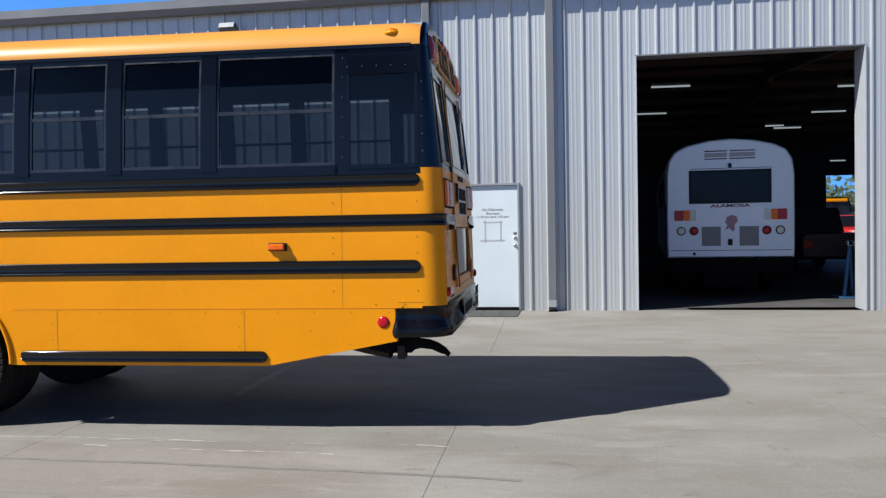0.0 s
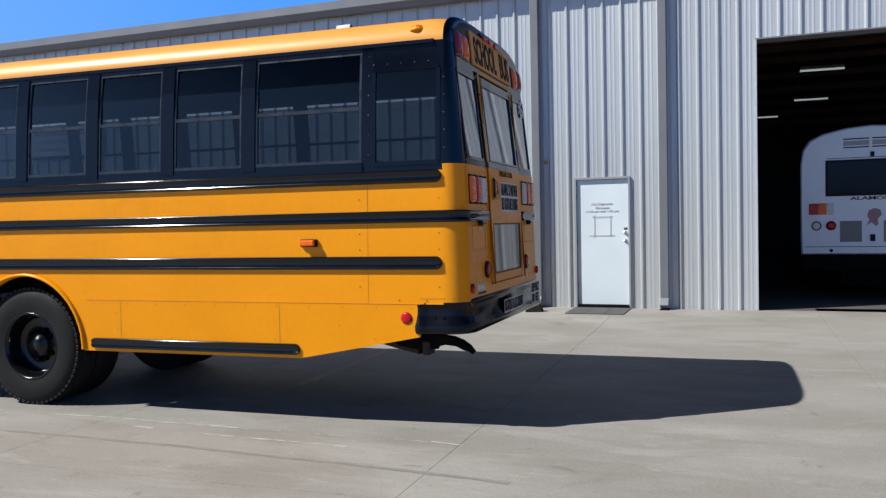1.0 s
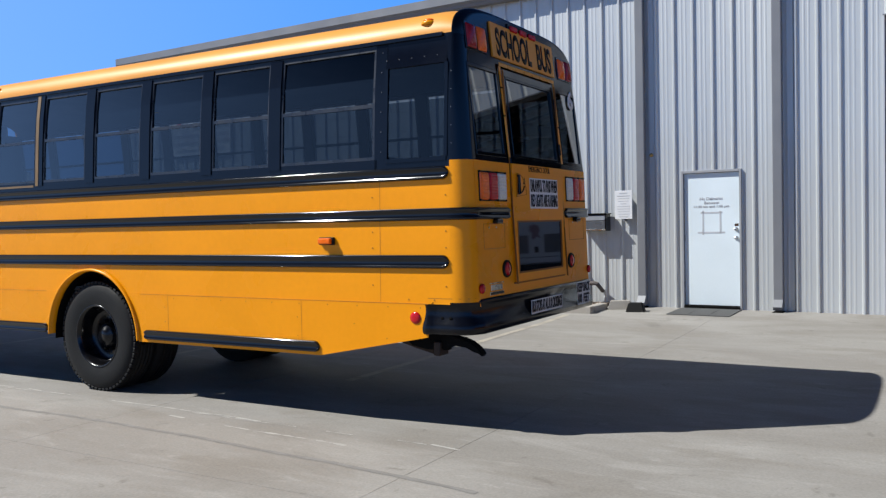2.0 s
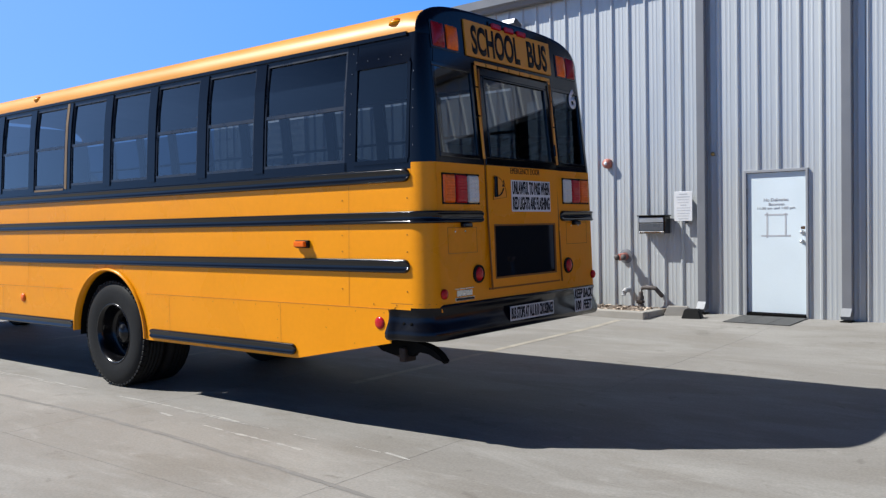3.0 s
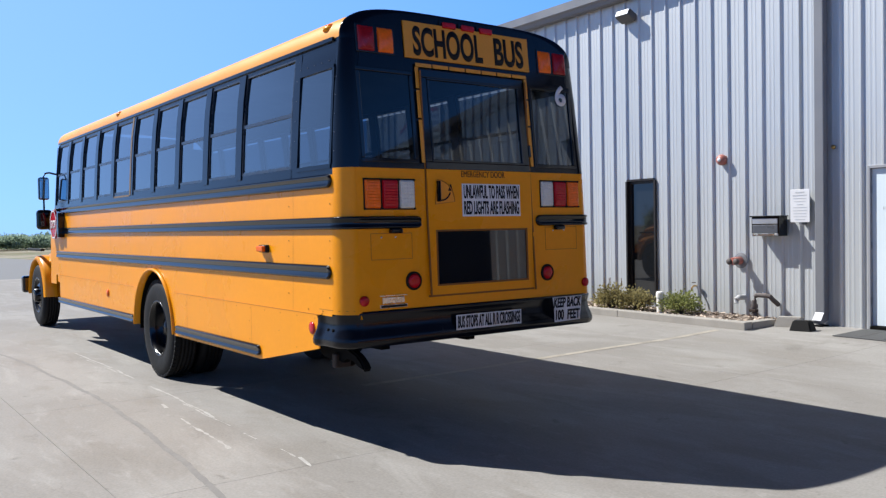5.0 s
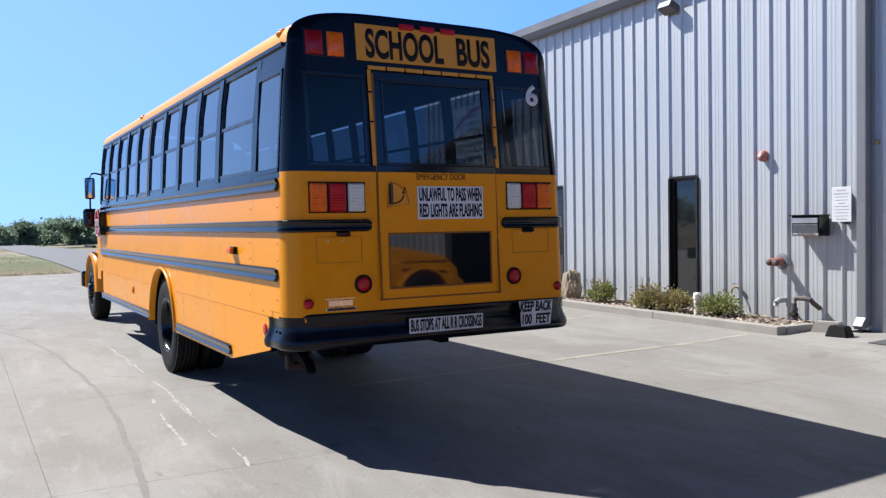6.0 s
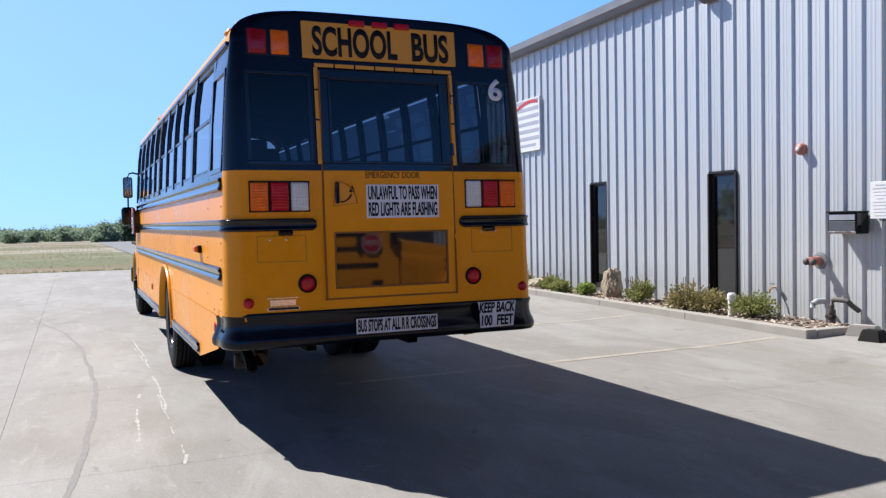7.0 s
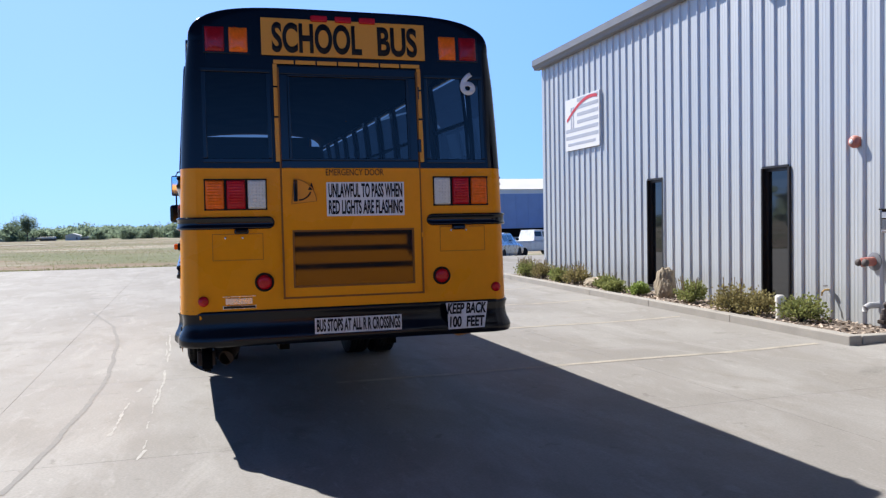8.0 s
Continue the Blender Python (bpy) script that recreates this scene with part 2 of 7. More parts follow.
WHITE = surface("white_sticker", (0.62, 0.62, 0.63), 0.5, amount=0.04)
SIGNYELLOW = surface("sign_yellow", (0.62, 0.25, 0.012), 0.45, amount=0.05)
INK = surface("black_letters", (0.008, 0.008, 0.01), 0.6, amount=0.1, spec=0.2)
RIM = surface("black_rim_paint", (0.004, 0.004, 0.005), 0.22, amount=0.3, scale=10, spec=0.35)
DIMPANE = surface("dim_glass", (0.008, 0.009, 0.012), 0.08, amount=0.1, spread=0.01, spec=0.15)
GREYINK = surface("grey_letters", (0.33, 0.33, 0.35), 0.6, amount=0.15, scale=20)
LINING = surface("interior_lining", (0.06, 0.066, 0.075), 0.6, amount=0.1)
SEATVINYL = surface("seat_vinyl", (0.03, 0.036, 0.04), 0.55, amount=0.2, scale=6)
STRIPE = surface("stripe_paint", (0.3, 0.27, 0.222), 0.8, amount=0.35, scale=4, fine=40, bump=0.1)


# ---- building helpers ----
def thing(name, label, category, m=None, group="", kind=""):
    ob = new(name)
    ob.empty_display_size = 0.2
    if m is not None:
        ob.matrix_world = m
    return tagged(ob, label, category, group, kind)


def finish(bm, name, material, smooth=False):
    bmesh.ops.recalc_face_normals(bm, faces=bm.faces)
    me = bpy.data.meshes.new(name)
    bm.to_mesh(me)
    bm.free()
    for mt in material if isinstance(material, (list, tuple)) else [material]:
        me.materials.append(mt)
    if smooth:
        for p in me.polygons:
            p.use_smooth = True
    return me


def part(name, bm, material, parent=None, label="", smooth=False):
    """One bmesh as one mesh object under a thing or under a part (local to the parent)."""
    ob = new(name, finish(bm, name, material, smooth))
    if parent is not None:
        ob.parent = parent
    if label:
        ob["label"] = label
    return ob


def box(x0, x1, y0, y1, z0, z1, bevel=0.0, bm=None, m=None, segments=2):
    b2 = bmesh.new()
    mid = Matrix.Translation(((x0 + x1) / 2, (y0 + y1) / 2, (z0 + z1) / 2)) @ Matrix.Diagonal((abs(x1 - x0), abs(y1 - y0), abs(z1 - z0), 1))
    bmesh.ops.create_cube(b2, size=1, matrix=mid)
    if bevel:
        bmesh.ops.bevel(b2, geom=b2.edges[:], offset=bevel, segments=segments, affect="EDGES", profile=0.5)
    if m is not None:
        b2.transform(m)
    return join(bm, b2)


def join(bm, b2):
    if bm is None:
        return b2
    me = bpy.data.meshes.new("tmp")
    b2.to_mesh(me)
    b2.free()
    bm.from_mesh(me)
    bpy.data.meshes.remove(me)
    return bm


def lathe(profile, axis="z", centre=(0, 0, 0), n=28, bm=None, caps=True):
    """Turns (radius, height) pairs about an axis through centre."""
    b2 = bmesh.new()
    rings = []
    for r, h in profile:
        ring = []
        for i in range(n):
            a = 2 * math.pi * i / n
            p = {"z": (r * math.cos(a), r * math.sin(a), h), "y": (r * math.cos(a), h, r * math.sin(a)), "x": (h, r * math.cos(a), r * math.sin(a))}[axis]
            ring.append(b2.verts.new(Vector(p) + Vector(centre)))
        rings.append(ring)
    for a, b in zip(rings, rings[1:]):
        for i in range(n):
            b2.faces.new((a[i], a[(i + 1) % n], b[(i + 1) % n], b[i]))
    if caps and profile[0][0] > 1e-5:
        b2.faces.new(rings[0])
    if caps and profile[-1][0] > 1e-5:
        b2.faces.new(rings[-1])
    bmesh.ops.remove_doubles(b2, verts=b2.verts, dist=1e-5)
    return join(bm, b2)


def tube(points, r, n=10, bm=None):
    """A round bar along a line of points."""
    b2 = bmesh.new()
    pts = [Vector(p) for p in points]
    rings = []
    for i, p in enumerate(pts):
        d = (pts[min(i + 1, len(pts) - 1)] - pts[max(i - 1, 0)]).normalized()
        u = d.cross(Vector((0, 0, 1)) if abs(d.z) < 0.9 else Vector((1, 0, 0))).normalized()
        v = d.cross(u)
        rr = r[i] if isinstance(r, (list, tuple)) else r
        rings.append([b2.verts.new(p + rr * (math.cos(2 * math.pi * k / n) * u + math.sin(2 * math.pi * k / n) * v)) for k in range(n)])
    for a, b in zip(rings, rings[1:]):
        for k in range(n):
            b2.faces.new((a[k], a[(k + 1) % n], b[(k + 1) % n], b[k]))
    b2.faces.new(rings[0])
    b2.faces.new(rings[-1])
    return join(bm, b2)


def extrude(profile, direction, bm=None):
    """A closed polygon of 3D points, swept along a direction."""
    b2 = bmesh.new()
    d = Vector(direction)
    a = [b2.verts.new(p) for p in profile]
    b = [b2.verts.new(Vector(p) + d) for p in profile]
    n = len(a)
    for i in range(n):
        b2.faces.new((a[i], a[(i + 1) % n], b[(i + 1) % n], b[i]))
    b2.faces.new(a)
    b2.faces.new(b)
    return join(bm, b2)


def lettering(text, origin, right, up, width, height, offset=0.0, thick=0.002, bm=None):
    """The words as a thin mesh that fills width x height from origin, which is its lower left corner."""
    cu = bpy.data.curves.new("words", "FONT")
    cu.body, cu.offset, cu.resolution_u = text, offset, 6
    ob = new("words", cu)
    bpy.context.view_layer.update()
    me = bpy.data.meshes.new_from_object(ob.evaluated_get(bpy.context.evaluated_depsgraph_get()))
    bpy.data.objects.remove(ob)
    b2 = bmesh.new()
    b2.from_mesh(me)
    bpy.data.meshes.remove(me)
    xs, ys = [v.co.x for v in b2.verts], [v.co.y for v in b2.verts]
    R, U = Vector(right).normalized(), Vector(up).normalized()
    nrm = R.cross(U)
    sx, sy = width / (max(xs) - min(xs)), height / (max(ys) - min(ys))
    x0, y0 = min(xs), min(ys)
    for v in b2.verts:
        v.co = Vector(origin) + R * ((v.co.x - x0) * sx) + U * ((v.co.y - y0) * sy)
    ex = bmesh.ops.extrude_face_region(b2, geom=b2.faces[:])
    for v in [g for g in ex["geom"] if isinstance(g, bmesh.types.BMVert)]:
        v.co += nrm * thick
    return join(bm, b2)


def patch(fn, s0, s1, z0, z1, ns=1, nz=1, thick=0.0, inward=None, bm=None):
    """A grid sheet fn(s, z); z0 may be a function of s. With thick it gets a back, pushed along inward, and rims."""
    b2 = bmesh.new()
    grid = []
    for i in range(ns + 1):
        s = s0 + (s1 - s0) * i / ns
        lo = z0(s) if callable(z0) else z0
        hi = z1(s) if callable(z1) else z1
        grid.append([b2.verts.new(fn(s, lo + (hi - lo) * j / nz)) for j in range(nz + 1)])
    for i in range(ns):
        for j in range(nz):
            b2.faces.new((grid[i][j], grid[i + 1][j], grid[i + 1][j + 1], grid[i][j + 1]))
    if thick:
        ex = bmesh.ops.extrude_face_region(b2, geom=b2.faces[:])
        for v in [g for g in ex["geom"] if isinstance(g, bmesh.types.BMVert)]:
            v.co += Vector(inward) * thick
    return join(bm, b2)


# ---- ground, lot and road ----
GROUND = 0.04


def lot_height(x, y):
    """The lot is level under the bus and rises gently towards the building."""
    a = min(max((y - 8.6) / 2.6, 0), 1)
    t = min(max((y - 12.2 + 0.04 * x) / 2.2, 0), 1)
    return GROUND + 0.02 * a + 0.06 * t


ground_bm = bmesh.new()
for xs in ([-900, -260, -45, -28.6, -28, 26, 60, 900],):
    ys = [-900, -200, -60, -36, 15.2, 17.5, 40, 120, 900]
    vs = [[ground_bm.verts.new((x, y, (-0.02 if x > -30 else -0.03 - 2.2 * min(1, max(0, (-x - 45) / 215))) - (0.9 if x in (-45, -260) and 16 < y < 200 else 0))) for y in ys] for x in xs]
    for i in range(len(xs) - 1):
        for j in range(len(ys) - 1):
            ground_bm.faces.new((vs[i][j], vs[i + 1][j], vs[i + 1][j + 1], vs[i][j + 1]))
ground = part("ground", ground_bm, FIELD, label="dry patchy grass field reaching the horizon")
tagged(ground, category="ground", kind="structure")

# ---- the workshop ----
RUN = math.atan(-0.04)
SHOP = Matrix.Translation((0, 14.6, 0)) @ Matrix.Rotation(RUN, 4, "Z")
U0, U1, EAVE = -15.22, 14.0, 5.62
RIB, RIB0 = 0.305, -1.567
OPENINGS = [(1.45, 5.03, -1, 4.38), (-1.47, -0.53, -1, 2.32), (-5.82, -5.2, 0.28, 2.34), (-9.5, -8.93, 0.28, 2.34), (7.45, 10.9, -1, 4.38)]
PROFILE = [(0, 0.032), (0.012, 0.032), (0.034, 0), (0.1, 0), (0.11, 0.0025), (0.128, 0.0025), (0.138, 0), (0.167, 0), (0.177, 0.0025), (0.195, 0.0025), (0.205, 0), (0.271, 0), (0.293, 0.032), (0.305, 0.032)]


def rib_depth(u):
    r = (u - RIB0) % RIB
    for (a, da), (b, db) in zip(PROFILE, PROFILE[1:]):
        if a <= r <= b:
            return da + (db - da) * (r - a) / max(b - a, 1e-9)
    return PROFILE[0][1]


wall_front = thing("wall_front", "ribbed pale grey metal wall of the workshop", "wall", SHOP, kind="structure")
panel_meshes = {}


def siding_panel(a, b, z0, z1):
    k0 = round((a - RIB0) % RIB, 4) % RIB
    key = (round(k0, 3), round(b - a, 3), round(z0, 3), round(z1, 3))
    if key not in panel_meshes:
        us = {a, b}
        k = math.floor((a - RIB0) / RIB) - 1
        while RIB0 + k * RIB < b:
            for p, _ in PROFILE[:-1]:
                u = RIB0 + k * RIB + p
                if a < u < b:
                    us.add(u)
            k += 1
        us = sorted(us)
        bm = bmesh.new()
        lo = [bm.verts.new((u - a, -rib_depth(u), z0)) for u in us]
        hi = [bm.verts.new((u - a, -rib_depth(u), z1)) for u in us]
        for i in range(len(us) - 1):
            bm.faces.new((lo[i], lo[i + 1], hi[i + 1], hi[i]))
        panel_meshes[key] = finish(bm, "siding_panel", SIDING)
    ob = new("siding_panel", panel_meshes[key])
    ob.parent = wall_front
    ob.location = (a, 0, 0)


def siding_column(a, b):
    cuts = sorted({a, b} | {v for o in OPENINGS for v in o[:2] if a < v < b})
    for c, d in zip(cuts, cuts[1:]):
        spans = [(0.1, EAVE - 0.02)]
        for o in OPENINGS:
            if o[0] <= (c + d) / 2 <= o[1]:
                spans = [s for s in ((0.1, o[2]), (o[3], EAVE - 0.02)) if s[1] > s[0]]
        for z0, z1 in spans:
            siding_panel(c, d, z0, z1)


def core_segments():
    """The wall behind the siding, with the openings cut through."""
    cuts = sorted({U0, U1} | {v for o in OPENINGS for v in o[:2]})
    for c, d in zip(cuts, cuts[1:]):
        spans = [(-0.1, EAVE - 0.03)]
        for o in OPENINGS:
            if o[0] <= (c + d) / 2 <= o[1]:
                spans = [s for s in ((-0.1, o[2]), (o[3], EAVE - 0.03)) if s[1] - s[0] > 0.01]
        for z0, z1 in spans:
            yield c, d, z0, z1


core = bmesh.new()
for c, d, z0, z1 in core_segments():
    box(c, d, 0.006, 0.2, z0, z1, bm=core)
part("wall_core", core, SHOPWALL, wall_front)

columns = [U0] + [RIB0 + 3 * RIB * k for k in range(-15, 18) if U0 + 0.1 < RIB0 + 3 * RIB * k < U1 - 0.1] + [U1]
for a, b in zip(columns, columns[1:]):
    siding_column(a, b)

DEPTH, BACK_DOOR = 26.0, (11.32, 15.2, 3.6)
shell = bmesh.new()
box(U0, U0 + 0.15, 0.2, DEPTH, -0.1, EAVE, bm=shell)
wall_west = part("wall_west", shell, SIDING, label="metal end wall of the workshop")
shell = bmesh.new()
box(16.5, 16.65, 0.2, DEPTH, -0.1, EAVE, bm=shell)
box(U1, 16.65, 0.0, 0.2, -0.1, EAVE, bm=shell)
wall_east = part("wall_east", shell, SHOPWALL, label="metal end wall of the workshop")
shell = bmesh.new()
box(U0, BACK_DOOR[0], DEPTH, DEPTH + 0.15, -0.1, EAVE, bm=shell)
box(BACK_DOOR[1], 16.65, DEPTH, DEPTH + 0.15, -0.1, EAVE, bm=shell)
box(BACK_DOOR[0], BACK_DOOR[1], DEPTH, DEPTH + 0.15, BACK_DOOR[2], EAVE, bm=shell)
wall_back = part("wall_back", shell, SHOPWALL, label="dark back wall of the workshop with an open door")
shop_floor = part("floor", box(U0, 16.6, 0.05, DEPTH + 0.3, -0.1, 0.12), SHOPFLOOR, label="dark concrete workshop floor")
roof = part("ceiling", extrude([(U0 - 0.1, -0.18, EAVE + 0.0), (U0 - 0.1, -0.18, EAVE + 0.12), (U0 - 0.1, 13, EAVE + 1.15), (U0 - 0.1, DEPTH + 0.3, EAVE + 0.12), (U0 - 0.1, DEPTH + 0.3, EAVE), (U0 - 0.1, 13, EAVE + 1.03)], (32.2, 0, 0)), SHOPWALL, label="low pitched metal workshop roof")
for ob, cat in ((wall_west, "wall"), (wall_east, "wall"), (wall_back, "wall"), (shop_floor, "floor"), (roof, "ceiling")):
    ob.matrix_world = SHOP
    tagged(ob, category=cat, kind="structure")

gutter_bm = extrude([(U0 - 0.1, -0.02, EAVE - 0.12), (U0 - 0.1, -0.17, EAVE - 0.12), (U0 - 0.1, -0.19, EAVE - 0.06), (U0 - 0.1, -0.23, EAVE - 0.02), (U0 - 0.1, -0.23, EAVE + 0.13), (U0 - 0.1, -0.02, EAVE + 0.15)], (U1 - U0 + 0.2, 0, 0))
gutter = part("trim", gutter_bm, TRIM, label="grey metal eave gutter along the roof edge")
gutter.matrix_world = SHOP
tagged(gutter, category="gutter", kind="structure")


def downspout(u):
    ob = thing("downspout", "grey metal downspout fixed to the ribbed wall", "downspout", SHOP @ Matrix.Translation((u, 0, 0)), "downspouts on the wall")
    part("pipe", box(-0.07, 0.07, -0.15, -0.036, 0.3, EAVE - 0.12, 0.012), TRIM, ob)
    part("shoe", extrude([(-0.065, -0.15, 0.31), (-0.065, -0.036, 0.31), (-0.065, -0.036, 0.2), (-0.065, -0.2, 0.15), (-0.065, -0.23, 0.2)], (0.13, 0, 0)), TRIM, ob)
    part("splash_block", box(-0.07, 0.08, -0.25, -0.04, 0.1, 0.135, 0.01), STEELDARK, ob, "dark splash block")


for u in (0.02, -2.1, 5.5):
    downspout(u)

# ---- pavement ----
pavement = thing("pavement", "pale grey concrete lot laid in large slabs", "pavement", kind="structure")
slab_meshes = {}


def slab(x0, x1, y0, y1, sloped):
    g = 0.0018
    key = (round(x1 - x0, 3), round(y1 - y0, 3)) if not sloped else (x0, y0, x1, y1)
    if key not in slab_meshes:
        bm = bmesh.new()
        nx = 2
        ny = max(2, int((y1 - y0) / 0.55)) if sloped else 2
        top = []
        for i in range(nx + 1):
            x = x0 + g + (x1 - x0 - 2 * g) * i / nx
            row = []
            for j in range(ny + 1):
                y = y0 + g + (y1 - y0 - 2 * g) * j / ny
                row.append(bm.verts.new((x - x0, y - y0, lot_height(x, y) if sloped else GROUND)))
            top.append(row)
        for i in range(nx):
            for j in range(ny):
                bm.faces.new((top[i][j], top[i + 1][j], top[i + 1][j + 1], top[i][j + 1]))
        rim = [e for e in bm.edges if e.is_boundary]
        ex = bmesh.ops.extrude_edge_only(bm, edges=rim)
        for v in [q for q in ex["geom"] if isinstance(q, bmesh.types.BMVert)]:
            v.co.z -= 0.02
        slab_meshes[key] = finish(bm, "slab", CONCRETE)
    ob = new("slab", slab_meshes[key])
    ob.parent = pavement
    ob.location = (x0, y0, 0)


XJ = [-0.75 + 3.05 * k for k in range(-9, 9)]
YJ = [4.65 + 6.1 * k for k in range(-7, 2)] + [14.95]
for a, b in zip(XJ, XJ[1:]):
    for c, d in zip(YJ, YJ[1:]):
        slab(a, b, c, d, d > 8)
bed = bmesh.new()
box(XJ[0], XJ[-1], YJ[0], 15.0, -0.1, GROUND - 0.006, bm=bed)
part("joint_filler", bed, surface("joint_filler", (0.215, 0.205, 0.19), 0.95, amount=0.2, bump=0.2), pavement)
part("apron", box(-28.5, XJ[0] - 0.003, -60, 40, -0.1, GROUND - 0.002), CONCRETE, pavement)
part("apron", box(XJ[-1], 40, -60, 14.0, -0.1, GROUND - 0.002), CONCRETE, pavement)
part("apron", box(XJ[0], XJ[-1], -60, YJ[0], -0.1, GROUND - 0.002), CONCRETE, pavement)
part("apron", box(XJ[0], U0 - 0.3, 15.0, 40, -0.1, GROUND - 0.002), CONCRETE, pavement)


def stripe(x, y0, y1):
    bm = patch(lambda s, w: (x + w, s, lot_height(x, s) + 0.003), y0, y1, -0.05, 0.05, ns=14)
    ob = part("parking_stripe", bm, STRIPE, label="worn cream parking stripe painted on the concrete")
    tagged(ob, category="parking stripe", group="parking stripes", kind="structure")


for x in (-2.95, -6.0, -9.05, -12.1):
    stripe(x, 7.6, 13.36 + 0.02 * (x + 2.95) * -1)


# ---- the school bus ----
YC = 7.39
HALF = [(0.5, 1.228), (1.0, 1.228), (1.95, 1.205), (2.42, 1.18), (2.73, 1.155), (2.91, 1.125)]
XCORNER, XFRONT = -0.95, -9.45


def half(z):
    if z > 2.91:  # rolled roof edge
        return 1.125 * max(0.0, 1 - ((z - 2.91) / 0.32) ** 3.2) ** 0.22
    for (a, ha), (b, hb) in zip(HALF, HALF[1:]):
        if a <= z <= b:
            return ha + (hb - ha) * (z - a) / (b - a)
    return HALF[0][1] if z < 1 else 0.0


def rear_x(z):
    return -0.775 - 0.025 * (z - 1) if z < 2 else -0.80 - 0.105 * (z - 2)


def flank(side, proud=0.0):
    """The skin of one flank and its rounded rear corner: s is x up to the corner, then runs 0.25 round it."""
    def fn(s, z):
        h = half(z)
        if s <= XCORNER:
            return Vector((s, YC + side * (h + proud), z))
        a = min((s - XCORNER) / 0.25, 1) * math.pi / 2
        return Vector((XCORNER + (rear_x(z) + proud - XCORNER) * math.sin(a), YC + side * (h + proud - 0.13 * (1 - math.cos(a))), z))
    return fn


def back(proud=0.0):
    return lambda y, z: Vector((rear_x(z) + proud, y, z))


WHEEL_X, WHEEL_Z, ARCH = -4.87, 0.566, 0.64
FRONT_WHEEL_X = -11.4


def arch_line(x):
    d = ARCH * ARCH - (x - WHEEL_X) ** 2
    return max(0.99, WHEEL_Z + math.sqrt(d)) if d > 0 else 0.99


def rail_mesh(fn, s0, s1, z0, z1, proud=0.025, round0=True, round1=True, n=2):
    """A pressed rail: a hump with two soft ridges that follows the skin fn(s, z), with rounded ends."""
    bm = bmesh.new()
    zc, hz = (z0 + z1) / 2, (z1 - z0) / 2
    shape = [(-1, 0.0), (-0.97, 0.55), (-0.88, 0.88), (-0.74, 1.0), (-0.6, 0.93), (-0.5, 0.72), (0, 0.66), (0.5, 0.72), (0.6, 0.93), (0.74, 1.0), (0.88, 0.88), (0.97, 0.55), (1, 0.0)]
    stations = []
    R = hz
    if round0:
        stations += [(s0 + R * (1 - math.cos(a)), math.sin(a)) for a in (0.06, 0.4, 0.8, 1.2)]
    stations += [(s0 + (R if round0 else 0) + (s1 - s0 - (R if round0 else 0) - (R if round1 else 0)) * i / n, 1.0) for i in range(n + 1)]
    if round1:
        stations += [(s1 - R * (1 - math.cos(a)), math.sin(a)) for a in (1.2, 0.8, 0.4, 0.06)]
    rows = []
    for s, k in stations:
        row = []
        for t, h in shape:
            z = zc + t * hz * k
            p = fn(s, z)
            q = fn(s + 0.001, z) - fn(s - 0.001, z)
            nrm = Vector((q.y, -q.x, 0)).normalized()
            if (Vector((p.x + 5, p.y - YC, 0))).dot(nrm) < 0:
                nrm = -nrm
            row.append(bm.verts.new(p + nrm * (h * proud * min(1, k * 1.4) + 0.001)))
        rows.append(row)
    for a, b in zip(rows, rows[1:]):
        for i in range(len(shape) - 1):
            bm.faces.new((a[i], a[i + 1], b[i + 1], b[i]))
    if round0:
        bm.faces.new(rows[0])
    if round1:
        bm.faces.new(rows[-1])
    return bm


